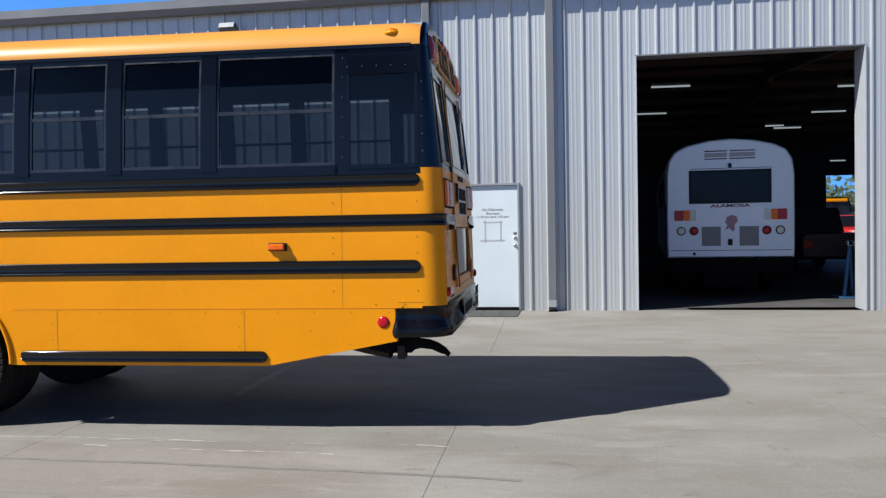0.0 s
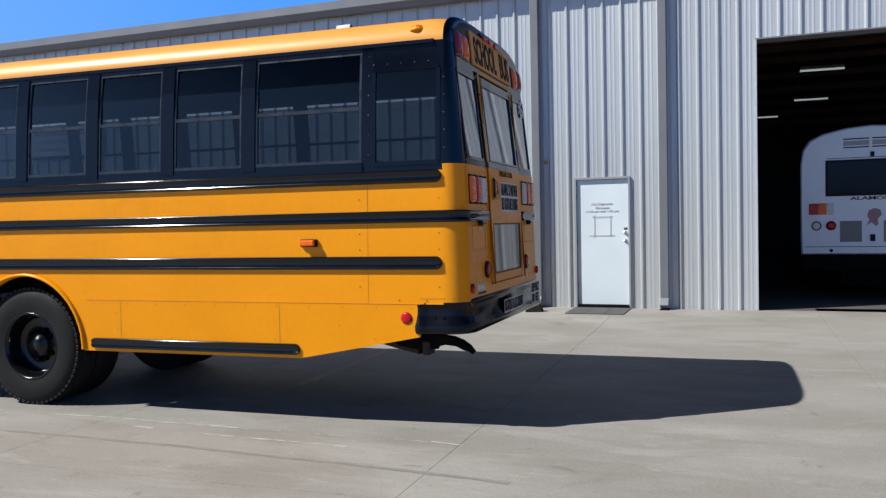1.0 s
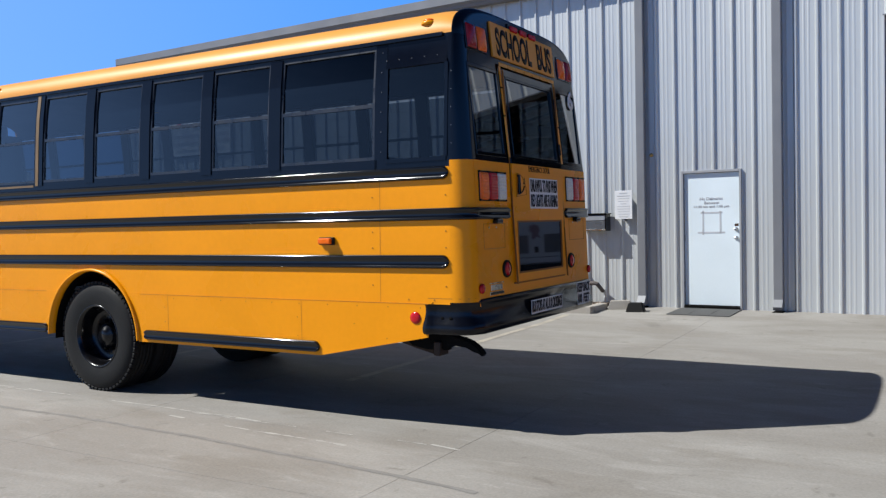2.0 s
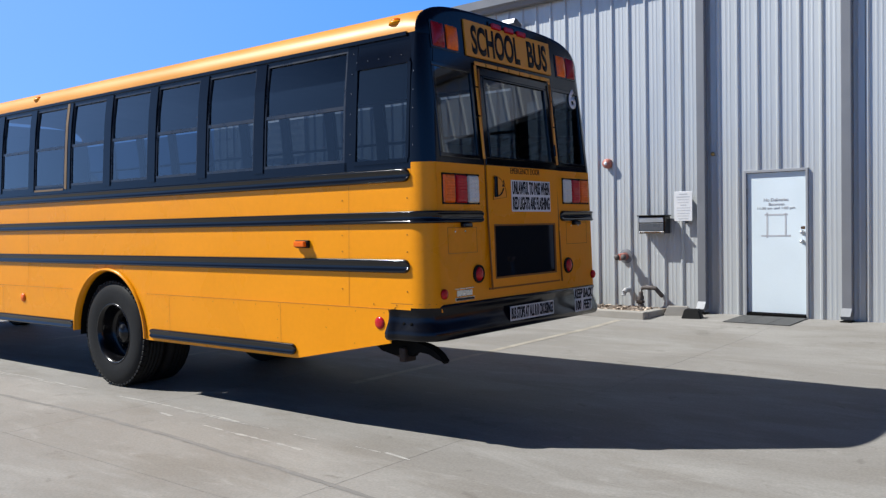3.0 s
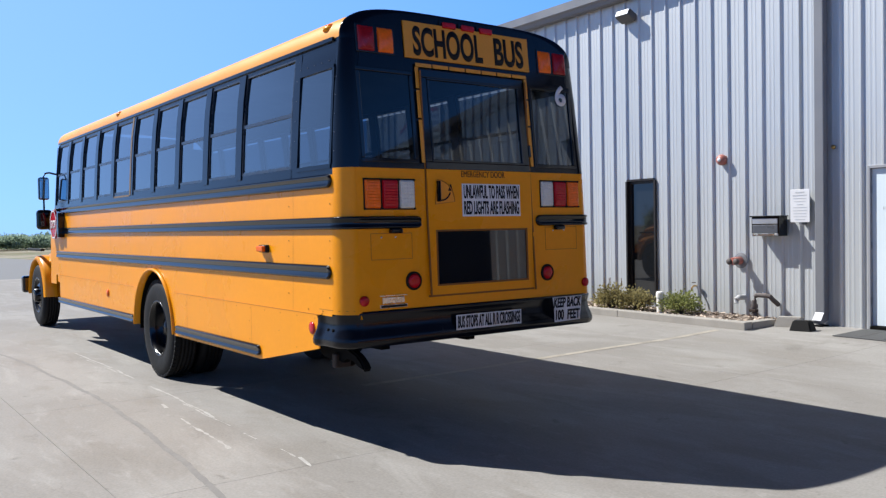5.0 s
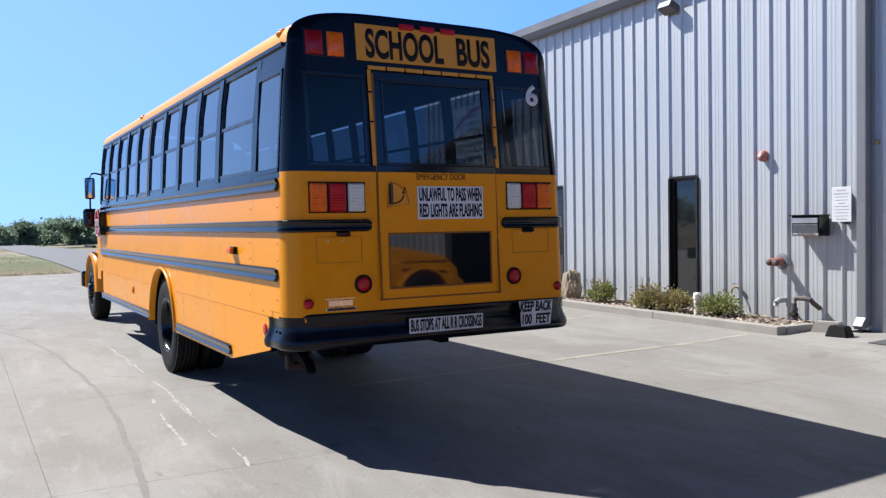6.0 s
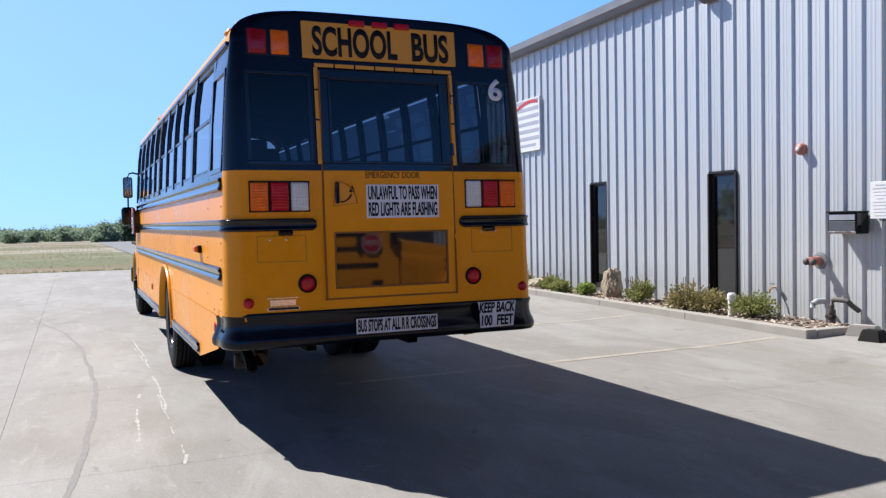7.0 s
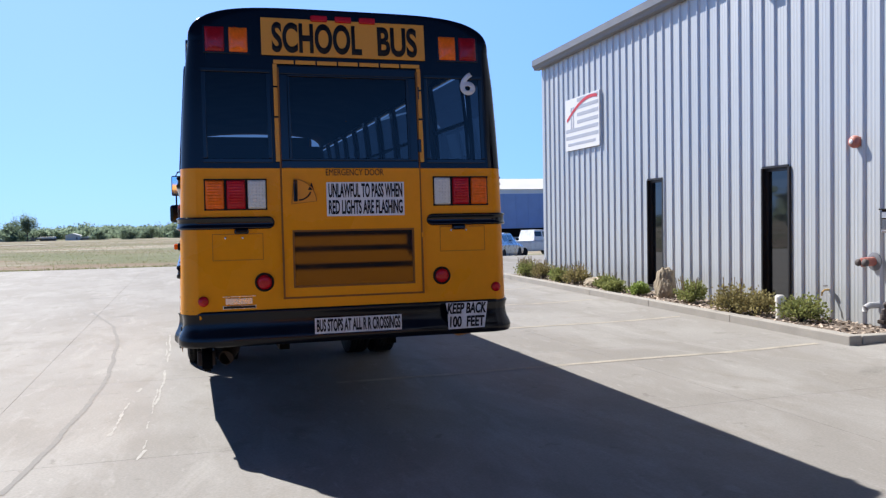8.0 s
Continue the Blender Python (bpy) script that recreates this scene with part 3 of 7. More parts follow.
def wheel(bus, x, y, side, dual=False):
    """side: -1 faces -y."""
    w = new("wheel")
    w.parent = bus
    w.location = (x, y, WHEEL_Z)
    w.rotation_euler = (0, 0, 0 if side < 0 else math.pi)
    tyre = [(0.30, 0.0), (0.36, -0.012), (0.43, -0.012), (0.482, 0.0), (0.508, 0.018), (0.524, 0.05)]
    prof = []
    for k in range(5):
        z = 0.05 + k * 0.04
        prof += [(0.525, z), (0.525, z + 0.028), (0.513, z + 0.03), (0.513, z + 0.038)]
    tyre += prof[1:-2] + [(0.51, 0.24), (0.455, 0.262), (0.36, 0.255), (0.3, 0.24)]
    part("tyre", lathe(tyre, "y", n=56, caps=False), RUBBER, w, "worn black tyre", smooth=True)
    dish = [(0.302, 0.0), (0.298, -0.006), (0.285, 0.0), (0.272, 0.03), (0.262, 0.06), (0.258, 0.14), (0.235, 0.165), (0.165, 0.158), (0.118, 0.15), (0.112, 0.10), (0.1, 0.085), (0.06, 0.08), (0.055, 0.07), (0.0, 0.07)]
    if not dual:
        dish = [(0.302, 0.0), (0.298, -0.006), (0.285, 0.0), (0.27, 0.03), (0.24, 0.05), (0.17, 0.01), (0.115, 0.0), (0.11, -0.05), (0.09, -0.06), (0.0, -0.06)]
    part("rim", lathe(dish, "y", n=40, caps=False), RIM, w, "black painted steel rim", smooth=True)
    yb = 0.15 if dual else -0.005
    for k in range(10):
        a = 2 * math.pi * k / 10
        part("wheel_nut", lathe([(0.016, 0.02), (0.016, -0.02), (0.009, -0.03), (0, -0.03)], "y", (0.142 * math.cos(a), yb, 0.142 * math.sin(a)), n=6), STEELDARK, w)
    for k in range(60):
        # shoulder lugs of the tread
        if dual:
            a = 2 * math.pi * k / 60
            m = Matrix.Rotation(-a, 4, "Y")
            lug = box(-0.021, 0.021, 0.008, 0.05, 0.5, 0.5255, 0.004, m=m, segments=1)
            lugs = lug if k == 0 else join(lugs, lug)
    if dual:
        tagged(part("tread", lugs, RUBBER, w), kind="stuff")
        part("inner_tyre", lathe([(r, h + 0.3) for r, h in tyre], "y", n=36, caps=False), RUBBER, w, smooth=True)
    return w


def side_windows(bus, side):
    """Frames, split panes and pillars of one flank."""
    fn, inner = flank(side), Vector((0, -side, 0))
    spans = [(-2.525, -1.6)] + [(-2.525 - 0.768 * (k + 1), -2.525 - 0.768 * k - 0.122) for k in range(9)]
    band_lo, band_hi = 1.985, 2.955
    part("window_header", patch(fn, XFRONT, -1.575, 2.91, band_hi, 12, 2, 0.03, inner), NAVY, bus)
    part("window_sill_band", patch(fn, XFRONT, -1.575, band_lo, 2.062, 12, 1, 0.03, inner), NAVY, bus)
    for (a, b), (c, d) in zip(spans, spans[1:]):
        part("pillar", patch(flank(side, 0.009), d, a, 2.03, 2.925, 1, 4, 0.05, inner), NAVY, bus)
    part("pillar", patch(flank(side, 0.012), XFRONT, spans[-1][0], 2.03, 2.925, 1, 4, 0.05, inner), NAVY, bus)
    for a, b in spans:
        w = new("window")
        w.parent = bus
        fr, mid = flank(side, 0.0), 2.475
        bm = bmesh.new()
        for s0, s1, z0, z1 in ((a, b, 2.06, 2.085), (a, b, 2.89, 2.912), (a, a + 0.02, 2.085, 2.89), (b - 0.02, b, 2.085, 2.89)):
            patch(fr, s0, s1, z0, z1, 1, 2, 0.025, inner, bm)
        patch(flank(side, -0.002), a + 0.02, b - 0.02, mid - 0.014, mid + 0.014, 1, 1, 0.025, inner, bm)
        part("frame", bm, surfaces["frame"], w)
        # on the building's side the upper sashes stand a finger's width open
        top = 2.892 if side < 0 else 2.866
        part("upper_pane", patch(flank(side, -0.016), a + 0.02, b - 0.02, mid, top, 1, 2), PANE, w, "dark tinted glass")
        part("lower_pane", patch(flank(side, -0.009), a + 0.02, b - 0.02, 2.085, mid, 1, 2), PANE, w, "dark tinted glass")


surfaces = {"frame": surface("window_frame", (0.016, 0.018, 0.024), 0.3, metal=0.0, amount=0.2, scale=8)}


def quarter(bus, side):
    """The blind rear corner with its small fixed window."""
    fn, inner = flank(side), Vector((0, -side, 0))
    bm = bmesh.new()
    for s0, s1, z0, z1, n in ((-1.6, -1.5, 1.985, 2.955, 1), (-1.5, -0.975, 2.755, 2.955, 2), (-1.5, -0.975, 1.985, 2.045, 2), (-0.975, XCORNER, 1.985, 2.955, 1), (XCORNER, XCORNER + 0.25, 2.03, 2.955, 10)):
        patch(fn, s0, s1, z0, z1, n, 3, bm=bm)
    part("rear_quarter_panel", bm, NAVY, bus, smooth=True)
    w = new("quarter_window")
    w.parent = bus
    bm = bmesh.new()
    for s0, s1, z0, z1 in ((-1.5, -0.975, 2.03, 2.062), (-1.5, -0.975, 2.738, 2.765), (-1.51, -1.482, 2.06, 2.74), (-0.993, -0.965, 2.06, 2.74)):
        patch(flank(side, 0.008), s0, s1, z0, z1, 1, 1, 0.02, inner, bm)
    part("gasket", bm, NAVY, w)
    part("pane", patch(flank(side, -0.004), -1.49, -0.985, 2.05, 2.75, 1, 2), PANE, w, "dark tinted glass")


def roof_and_cap(bus):
    levels = [2.95, 2.98, 3.01, 3.04, 3.07, 3.095, 3.115, 3.13, 3.145, 3.16, 3.172, 3.183, 3.192, 3.2, 3.206, 3.21, 3.213, 3.2145, 3.215]
    levels = [2.95 + (z - 2.95) * 0.28 / 0.265 for z in levels]
    dip = lambda x, z: 0.024 * min(1, max(0, (x + 1.12) / 0.168)) ** 2 * min(1, (z - 2.94) / 0.2)
    ring = [(-half(z), z) for z in levels] + [(half(z), z) for z in reversed(levels[:-1])]
    bm = bmesh.new()
    rows = []
    for x in (XFRONT - 0.1, -7, -4.5, -2.5, -1.12, -1.06, -1.0, -0.952):
        rows.append([bm.verts.new((x, YC + y, z - 0.022 * min(1, (z - 2.95) / 0.1) - dip(x, z))) for y, z in ring])
    for a, b in zip(rows, rows[1:]):
        for i in range(len(ring) - 1):
            bm.faces.new((a[i], a[i + 1], b[i + 1], b[i]))
    part("roof", bm, ROOFPAINT, bus, "yellow metal roof", smooth=True)
    for side in (-1, 1):
        part("drip_rail", patch(flank(side, 0.018), XFRONT, -1.02, 2.935, 2.962, 8, 1, 0.03, (0, -side, 0)), NAVY, bus)
    # black rear cap, rolled over into the back
    low = [2.94] + levels[1:]
    ring = [(-half(z), z) for z in low] + [(half(z), z) for z in reversed(low[:-1])]
    bm = bmesh.new()
    rows = []
    for a in [math.pi / 2 * k / 14 for k in range(15)]:
        k = 1 - math.cos(a)
        row = []
        for y, z in ring:
            yy, zz = y - math.copysign(min(abs(y), 0.126 * k * min(1, abs(y) / 0.9)), y), z - dip(-0.952, z) - max(0, (z - 2.9)) / 0.33 * 0.022 * k
            row.append(bm.verts.new((XCORNER + (rear_x(zz) + 0.003 - XCORNER) * math.sin(a), YC + yy + (0.003 if y > 0 else -0.003), zz + 0.003)))
        rows.append(row)
    end = [tuple(v.co) for v in rows[-1]]
    for a, b in zip(rows, rows[1:]):
        for i in range(len(ring) - 1):
            bm.faces.new((a[i], a[i + 1], b[i + 1], b[i]))
    part("rear_cap", bm, NAVY, bus, "glossy black rear roof cap", smooth=True)
    bm = bmesh.new()
    low_edge = [(rear_x(z) + 0.003, YC + s * (half(z) - 0.13), z) for s, z in ((1, 2.85), (1, 2.75), (-1, 2.75), (-1, 2.85))]
    bm.faces.new([bm.verts.new(v) for v in end + low_edge])
    part("rear_header", bm, NAVY, bus)


def body(bus):
    for side in (-1, 1):
        fn, inner = flank(side), Vector((0, -side, 0))
        part("side_panel", patch(fn, XFRONT, WHEEL_X - ARCH, 0.99, 1.985, 6, 2), YELLOW, bus)
        part("side_panel", patch(fn, WHEEL_X - ARCH, WHEEL_X + ARCH, arch_line, 1.985, 28, 2), YELLOW, bus)
        part("side_panel", patch(fn, WHEEL_X + ARCH, XCORNER, 0.99, 1.985, 4, 2), YELLOW, bus)
        part("rear_corner_panel", patch(fn, XCORNER, XCORNER + 0.25, 1.005, 2.03, 10, 4), YELLOW, bus, smooth=True)
        # skirts below the floor line
        part("skirt", patch(flank(side, 0.004), XFRONT + 0.25, WHEEL_X - ARCH, 0.6, 0.992, 3, 1, 0.004, inner), YELLOW, bus)
        sk = lambda s: 0.555 if s < -2.14 else 0.555 + (s + 2.14) * 0.19
        bm = patch(flank(side, 0.004), WHEEL_X + ARCH, -2.14, sk, 0.992, 3, 1, 0.004, inner)
        patch(flank(side, 0.004), -2.14, -1.135, sk, 0.992, 6, 1, 0.004, inner, bm)
        part("skirt", bm, YELLOW, bus)
        arc_low = lambda s: WHEEL_Z + math.sqrt(max(0, ARCH * ARCH - (s - WHEEL_X) ** 2))
        for a, b in ((WHEEL_X - ARCH, WHEEL_X - 0.488), (WHEEL_X + 0.488, WHEEL_X + ARCH)):
            part("arch_corner", patch(flank(side, 0.004), a, b, arc_low, 0.992, 10, 1, 0.004, inner), YELLOW, bus)
        lip = bmesh.new()
        rows = []
        for i in range(29):
            a = math.pi * i / 28
            row = []
            for r, p in ((ARCH + 0.016, 0.002), (ARCH + 0.014, 0.022), (ARCH + 0.002, 0.03), (ARCH - 0.01, 0.026), (ARCH - 0.013, -0.05)):
                row.append(lip.verts.new((WHEEL_X + r * math.cos(a), YC + side * (1.228 + p), WHEEL_Z + r * math.sin(a) * 0.995)))
            rows.append(row)
        for a, b in zip(rows, rows[1:]):
            for i in range(4):
                lip.faces.new((a[i], a[i + 1], b[i + 1], b[i]))
        part("wheel_arch", lip, YELLOW, bus, smooth=True)
        tub = bmesh.new()
        rows = []
        for i in range(15):
            a = math.pi * i / 14
            rows.append([tub.verts.new((WHEEL_X + (ARCH - 0.014) * math.cos(a), YC + side * y, WHEEL_Z - 0.05 + (ARCH + 0.03) * math.sin(a))) for y in (1.19, 0.5)])
        for a, b in zip(rows, rows[1:]):
            tub.faces.new((a[0], a[1], b[1], b[0]))
        part("wheel_tub", tub, STEELDARK, bus)
        # rub rails
        part("rub_rail", rail_mesh(fn, XFRONT + 0.1, -0.955, 1.893, 1.99, n=2), BLACK, bus, smooth=True)
        y_in = YC + side * (half(1.64) - 0.13)
        yr = (y_in, 6.825) if side < 0 else (7.955, y_in)
        wrap = join(rail_mesh(fn, XFRONT + 0.1, XCORNER, 1.598, 1.688, round1=False), rail_mesh(fn, XCORNER, XCORNER + 0.249, 1.598, 1.688, n=10, round0=False, round1=False))
        wrap = join(wrap, rail_mesh(lambda s, z: Vector((rear_x(z), s, z)), min(yr), max(yr), 1.598, 1.688, round0=side > 0, round1=side < 0))
        bmesh.ops.remove_doubles(wrap, verts=wrap.verts, dist=0.004)
        part("rub_rail", wrap, BLACK, bus, smooth=True)
        part("rub_rail", rail_mesh(fn, XFRONT + 0.1, -0.955, 1.248, 1.348, n=2), BLACK, bus, smooth=True)
        part("skirt_rail", rail_mesh(flank(side, 0.004), -4.15, -2.14, 0.58, 0.668), BLACK, bus, smooth=True)
        part("skirt_rail", rail_mesh(flank(side, 0.004), XFRONT + 0.2, WHEEL_X - ARCH - 0.03, 0.58, 0.668), BLACK, bus, smooth=True)
    part("rear_panel", patch(back(), YC - 1.1, YC + 1.1, 0.97, 2.03, 2, 3), YELLOW, bus)
    part("underfloor", box(XFRONT, -0.95, YC - 1.1, YC + 1.1, 0.93, 0.985), STEELDARK, bus)
    part("bus_floor", box(XFRONT, -0.95, YC - 1.1, YC + 1.1, 0.99, 1.03), SEATVINYL, bus)
    bm = bmesh.new()
    for y in (6.95, 7.83):
        box(-11.8, -1.5, y - 0.04, y + 0.04, 0.62, 0.86, bm=bm)
    part("chassis_rail", bm, STEELDARK, bus)


SCHOOL = thing("school_bus", "yellow school bus with black rails and window band", "school bus")
body(SCHOOL)
for s in (-1, 1):
    side_windows(SCHOOL, s)
    quarter(SCHOOL, s)
roof_and_cap(SCHOOL)
for side in (-1, 1):
    wheel(SCHOOL, WHEEL_X, YC + side * 1.19, side, True)
    wheel(SCHOOL, FRONT_WHEEL_X, YC + side * 1.12, side)


# ---- rear of the bus ----
def on_back(y0, y1, z0, z1, proud, thick=0.012, bevel=0.0):
    """A slab lying on the back of the bus."""
    zc, yc = (z0 + z1) / 2, (y0 + y1) / 2
    lean = math.atan2(rear_x(z1) - rear_x(z0), z1 - z0)
    m = Matrix.Translation((rear_x(zc) + proud, yc, zc)) @ Matrix.Rotation(lean, 4, "Y")
    return box(-thick, 0, -(y1 - y0) / 2, (y1 - y0) / 2, -(z1 - z0) / 2, (z1 - z0) / 2, bevel, m=m)


def on_back_words(text, y0, z0, width, height, proud, offset=0.0):
    lean = math.atan2(rear_x(z0 + height) - rear_x(z0), height)
    return lettering(text, (rear_x(z0) + proud, y0, z0), (0, 1, 0), (math.sin(lean), 0, math.cos(lean)), width, height, offset)


def round_lamp(bus, y, z, r, bezel, lens, name="round_lamp"):
    lamp = new(name)
    lamp.parent = bus
    lamp.location = (rear_x(z), y, z)
    if bezel:
        part("bezel", lathe([(r * 1.3, 0.0), (r * 1.3, 0.012), (r * 1.1, 0.02), (r, 0.012)], "x", n=28), RUBBER, lamp, smooth=False)
    part("lens", lathe([(r * 1.02, 0.002), (r, 0.015), (r * 0.6, 0.024), (0, 0.027)], "x", n=28), lens, lamp, smooth=True)
    return lamp


def lens_mesh(y0, y1, z0, z1, pattern):
    """One moulded lens with a rounded rim: level ribs, rows of bubbles or rings that step up to the middle."""
    def fn(y, z):
        u, v = 2 * (y - y0) / (y1 - y0) - 1, 2 * (z - z0) / (z1 - z0) - 1
        rim = max(0.0, (1 - abs(u) ** 8) * (1 - abs(v) ** 10))
        rise = 0.021 * rim ** 0.5
        if pattern == "ribs":
            rise += 0.003 * rim * abs(math.sin(v * 16))
        elif pattern == "bubbles":
            rise += 0.006 * rim * abs(math.sin(u * 9) * math.sin(v * 13))
        else:
            rise += 0.014 * (1 - u * u) * (1 - v * v)
        return Vector((rear_x(z) + 0.003 + rise, y, z))
    return patch(fn, y0, y1, z0, z1, 20, 30)


def square_lamp(bus, y0, y1, z0, z1, lens, name):
    """A ribbed lens in a dark housing with corner screws."""
    lamp = new(name)
    lamp.parent = bus
    part("housing", on_back(y0 - 0.003, y1 + 0.003, z0 - 0.005, z1 + 0.005, 0.006, 0.012, 0.003), RUBBER, lamp)
    part("lens", lens_mesh(y0 + 0.004, y1 - 0.004, z0 + 0.003, z1 - 0.003, "bubbles" if lens is CLEARLENS else "ribs"), lens, lamp)
    for y in (y0 + 0.003, y1 - 0.003):
        for z in (z0 + 0.002, z1 - 0.002):
            part("screw", lathe([(0.008, 0.0), (0.007, 0.016), (0.0, 0.018)], "x", (rear_x(z), y, z), n=8), RUBBER, lamp)


def rear_face(bus):
    fn = back()
    bm = bmesh.new()
    cl = lambda z: YC - half(z) + 0.13
    cr = lambda z: YC + half(z) - 0.13
    patch(lambda t, z: Vector((rear_x(z), cl(z) + (6.36 - cl(z)) * t, z)), 0, 1, 2.03, 2.76, 1, 4, bm=bm)
    patch(lambda t, z: Vector((rear_x(z), 8.425 + (cr(z) - 8.425) * t, z)), 0, 1, 2.03, 2.76, 1, 4, bm=bm)
    patch(fn, 6.36, 8.425, 2.03, 2.085, 4, 1, bm=bm)
    patch(fn, 6.36, 8.425, 2.735, 2.76, 4, 1, bm=bm)
    for a, b in ((6.811, 6.885), (7.905, 7.987)):
        patch(fn, a, b, 2.085, 2.735, 1, 3, bm=bm)
    part("rear_window_surround", bm, NAVY, bus)
    for a, b in ((6.36, 6.811), (7.987, 8.425)):
        w = new("rear_window")
        w.parent = bus
        fr = bmesh.new()
        for y0, y1, z0, z1 in ((a - 0.015, b + 0.015, 2.07, 2.1), (a - 0.015, b + 0.015, 2.72, 2.75), (a - 0.015, a + 0.015, 2.1, 2.72), (b - 0.015, b + 0.015, 2.1, 2.72)):
            join(fr, on_back(y0, y1, z0, z1, 0.006, 0.02, 0.004))
        part("gasket", fr, BLACK, w)
        part("pane", patch(back(-0.004), a, b, 2.085, 2.735, 1, 2), PANE, w, "dark tinted glass")
    bm = on_back_words("6", 8.262, 2.595, 0.122, 0.178, 0.0075, 0.03)
    part("number", bm, WHITE, bus, "white number on the rear glass")


def emergency_door(bus):
    d = new("emergency_door")
    d.parent = bus
    y0, y1 = 6.885, 7.905
    bm = bmesh.new()
    for a, b, z0, z1 in ((y0, y1, 1.58, 2.03), (y0, y1, 1.105, 1.172), (y0, 6.953, 1.172, 1.58), (7.847, y1, 1.172, 1.58)):
        join(bm, on_back(a, b, z0, z1, 0.014, 0.016))
    part("door_panel", bm, YELLOW, d)
    bm = bmesh.new()
    for a, b, z0, z1 in ((y0 - 0.012, y0, 1.09, 2.76), (y1, y1 + 0.012, 1.09, 2.76), (y0 - 0.012, y1 + 0.012, 1.09, 1.104)):
        join(bm, on_back(a, b, z0, z1, 0.005, 0.01))
    part("door_seal", bm, SEAM, d)
    bm = bmesh.new()
    for a, b, z0, z1 in ((y0, y1, 2.03, 2.085), (y0, y1, 2.715, 2.775), (y0, 6.945, 2.085, 2.715), (7.845, y1, 2.085, 2.715)):
        join(bm, on_back(a, b, z0, z1, 0.014, 0.03, 0.004))
    part("upper_frame", bm, BLACK, d)
    bm = bmesh.new()
    for a, b, z0, z1 in ((6.945, 7.845, 2.085, 2.102), (6.945, 7.845, 2.70, 2.715), (6.945, 6.962, 2.1, 2.7), (7.828, 7.845, 2.1, 2.7)):
        join(bm, on_back(a, b, z0, z1, 0.018, 0.02, 0.003))
    part("upper_gasket", bm, BLACK, d)
    part("upper_pane", patch(back(0.004), 6.945, 7.845, 2.085, 2.715, 1, 2), PANE, d, "dark tinted glass")
    part("lower_pane", on_back(6.96, 7.84, 1.178, 1.574, 0.008, 0.006), DARKPANE, d, "dark mirror-like glass")
    bm = bmesh.new()
    for a, b, z0, z1 in ((6.948, 7.852, 1.168, 1.182), (6.948, 7.852, 1.57, 1.584), (6.948, 6.962, 1.182, 1.57), (7.838, 7.852, 1.182, 1.57)):
        join(bm, on_back(a, b, z0, z1, 0.017, 0.012, 0.002))
    part("lower_gasket", bm, SEAM, d)
    # handle in its recess with a turning arrow
    zc, yc = 1.79, 6.965
    arc = [(rear_x(zc) + 0.016, yc - 0.02, zc - 0.02)] + [(rear_x(zc) + 0.016, yc + 0.165 * math.sin(a) - 0.0, zc + 0.165 * math.cos(a)) for a in [math.pi * k / 20 for k in range(0, 11)]]
    part("handle_recess", extrude(arc, (0.003, 0, 0)), surface("recess_yellow", (0.69, 0.25, 0.004), 0.45, amount=0.06), d)
    rimline = bmesh.new()
    for p, q in zip(arc, arc[1:] + arc[:1]):
        c = [Vector(v) + Vector((0.0035, 0, 0)) for v in (p, q)]
        mid = Vector((c[0].x, yc + 0.05, zc + 0.05))
        c += [v + (mid - v).normalized() * 0.008 for v in (c[1], c[0])]
        extrude([tuple(v) for v in c], (0.002, 0, 0), rimline)
    part("recess_edge", rimline, JOINT, d)
    part("handle", on_back(6.962, 6.99, 1.79, 1.945, 0.04, 0.025, 0.006), BLACK, d, "black lever handle")
    bm = tube([(rear_x(1.8) + 0.021, 7.0 + 0.09 * math.sin(a), 1.80 + 0.09 * (1 - math.cos(a))) for a in [0.2 * k for k in range(0, 7)]], 0.006, 6)
    extrude([(rear_x(1.88) + 0.019, 7.065, 1.872), (rear_x(1.88) + 0.019, 7.11, 1.872), (rear_x(1.88) + 0.019, 7.093, 1.925)], (0.003, 0, 0), bm)
    part("arrow", bm, INK, d)
    part("lettering_line", on_back_words("EMERGENCY DOOR", 7.20, 1.977, 0.43, 0.047, 0.0145, 0.0), INK, d)
    plate = part("warning_plate", on_back(7.2, 7.781, 1.68, 1.928, 0.018, 0.003), WHITE, d, "white plate with black words")
    part("lettering_line", on_back_words("UNLAWFUL TO PASS WHEN", 7.215, 1.815, 0.552, 0.104, 0.0185, 0.026), INK, plate)
    part("lettering_line", on_back_words("RED LIGHTS ARE FLASHING", 7.215, 1.694, 0.552, 0.104, 0.0185, 0.026), INK, plate)
    for z in (1.30, 1.5, 2.2, 2.6):
        part("hinge", on_back(7.905, 7.93, z - 0.05, z + 0.05, 0.02, 0.03, 0.005), YELLOW if z < 2 else BLACK, d)
    # reflective tape round the opening, in short strips
    zs = [2.07, 2.4, 2.62, 2.79]
    for a, b in zip(zs, zs[1:]):
        for y in (6.845, 7.916):
            part("reflective_strip", on_back(y, y + 0.03, a + 0.006, b - 0.006, 0.018, 0.004), SIGNYELLOW, d)
    for k in range(7):
        a = 6.845 + 1.101 * k / 7
        part("reflective_strip", on_back(a + 0.006, a + 1.101 / 7 - 0.006, 2.787, 2.815, 0.022, 0.004), SIGNYELLOW, d)


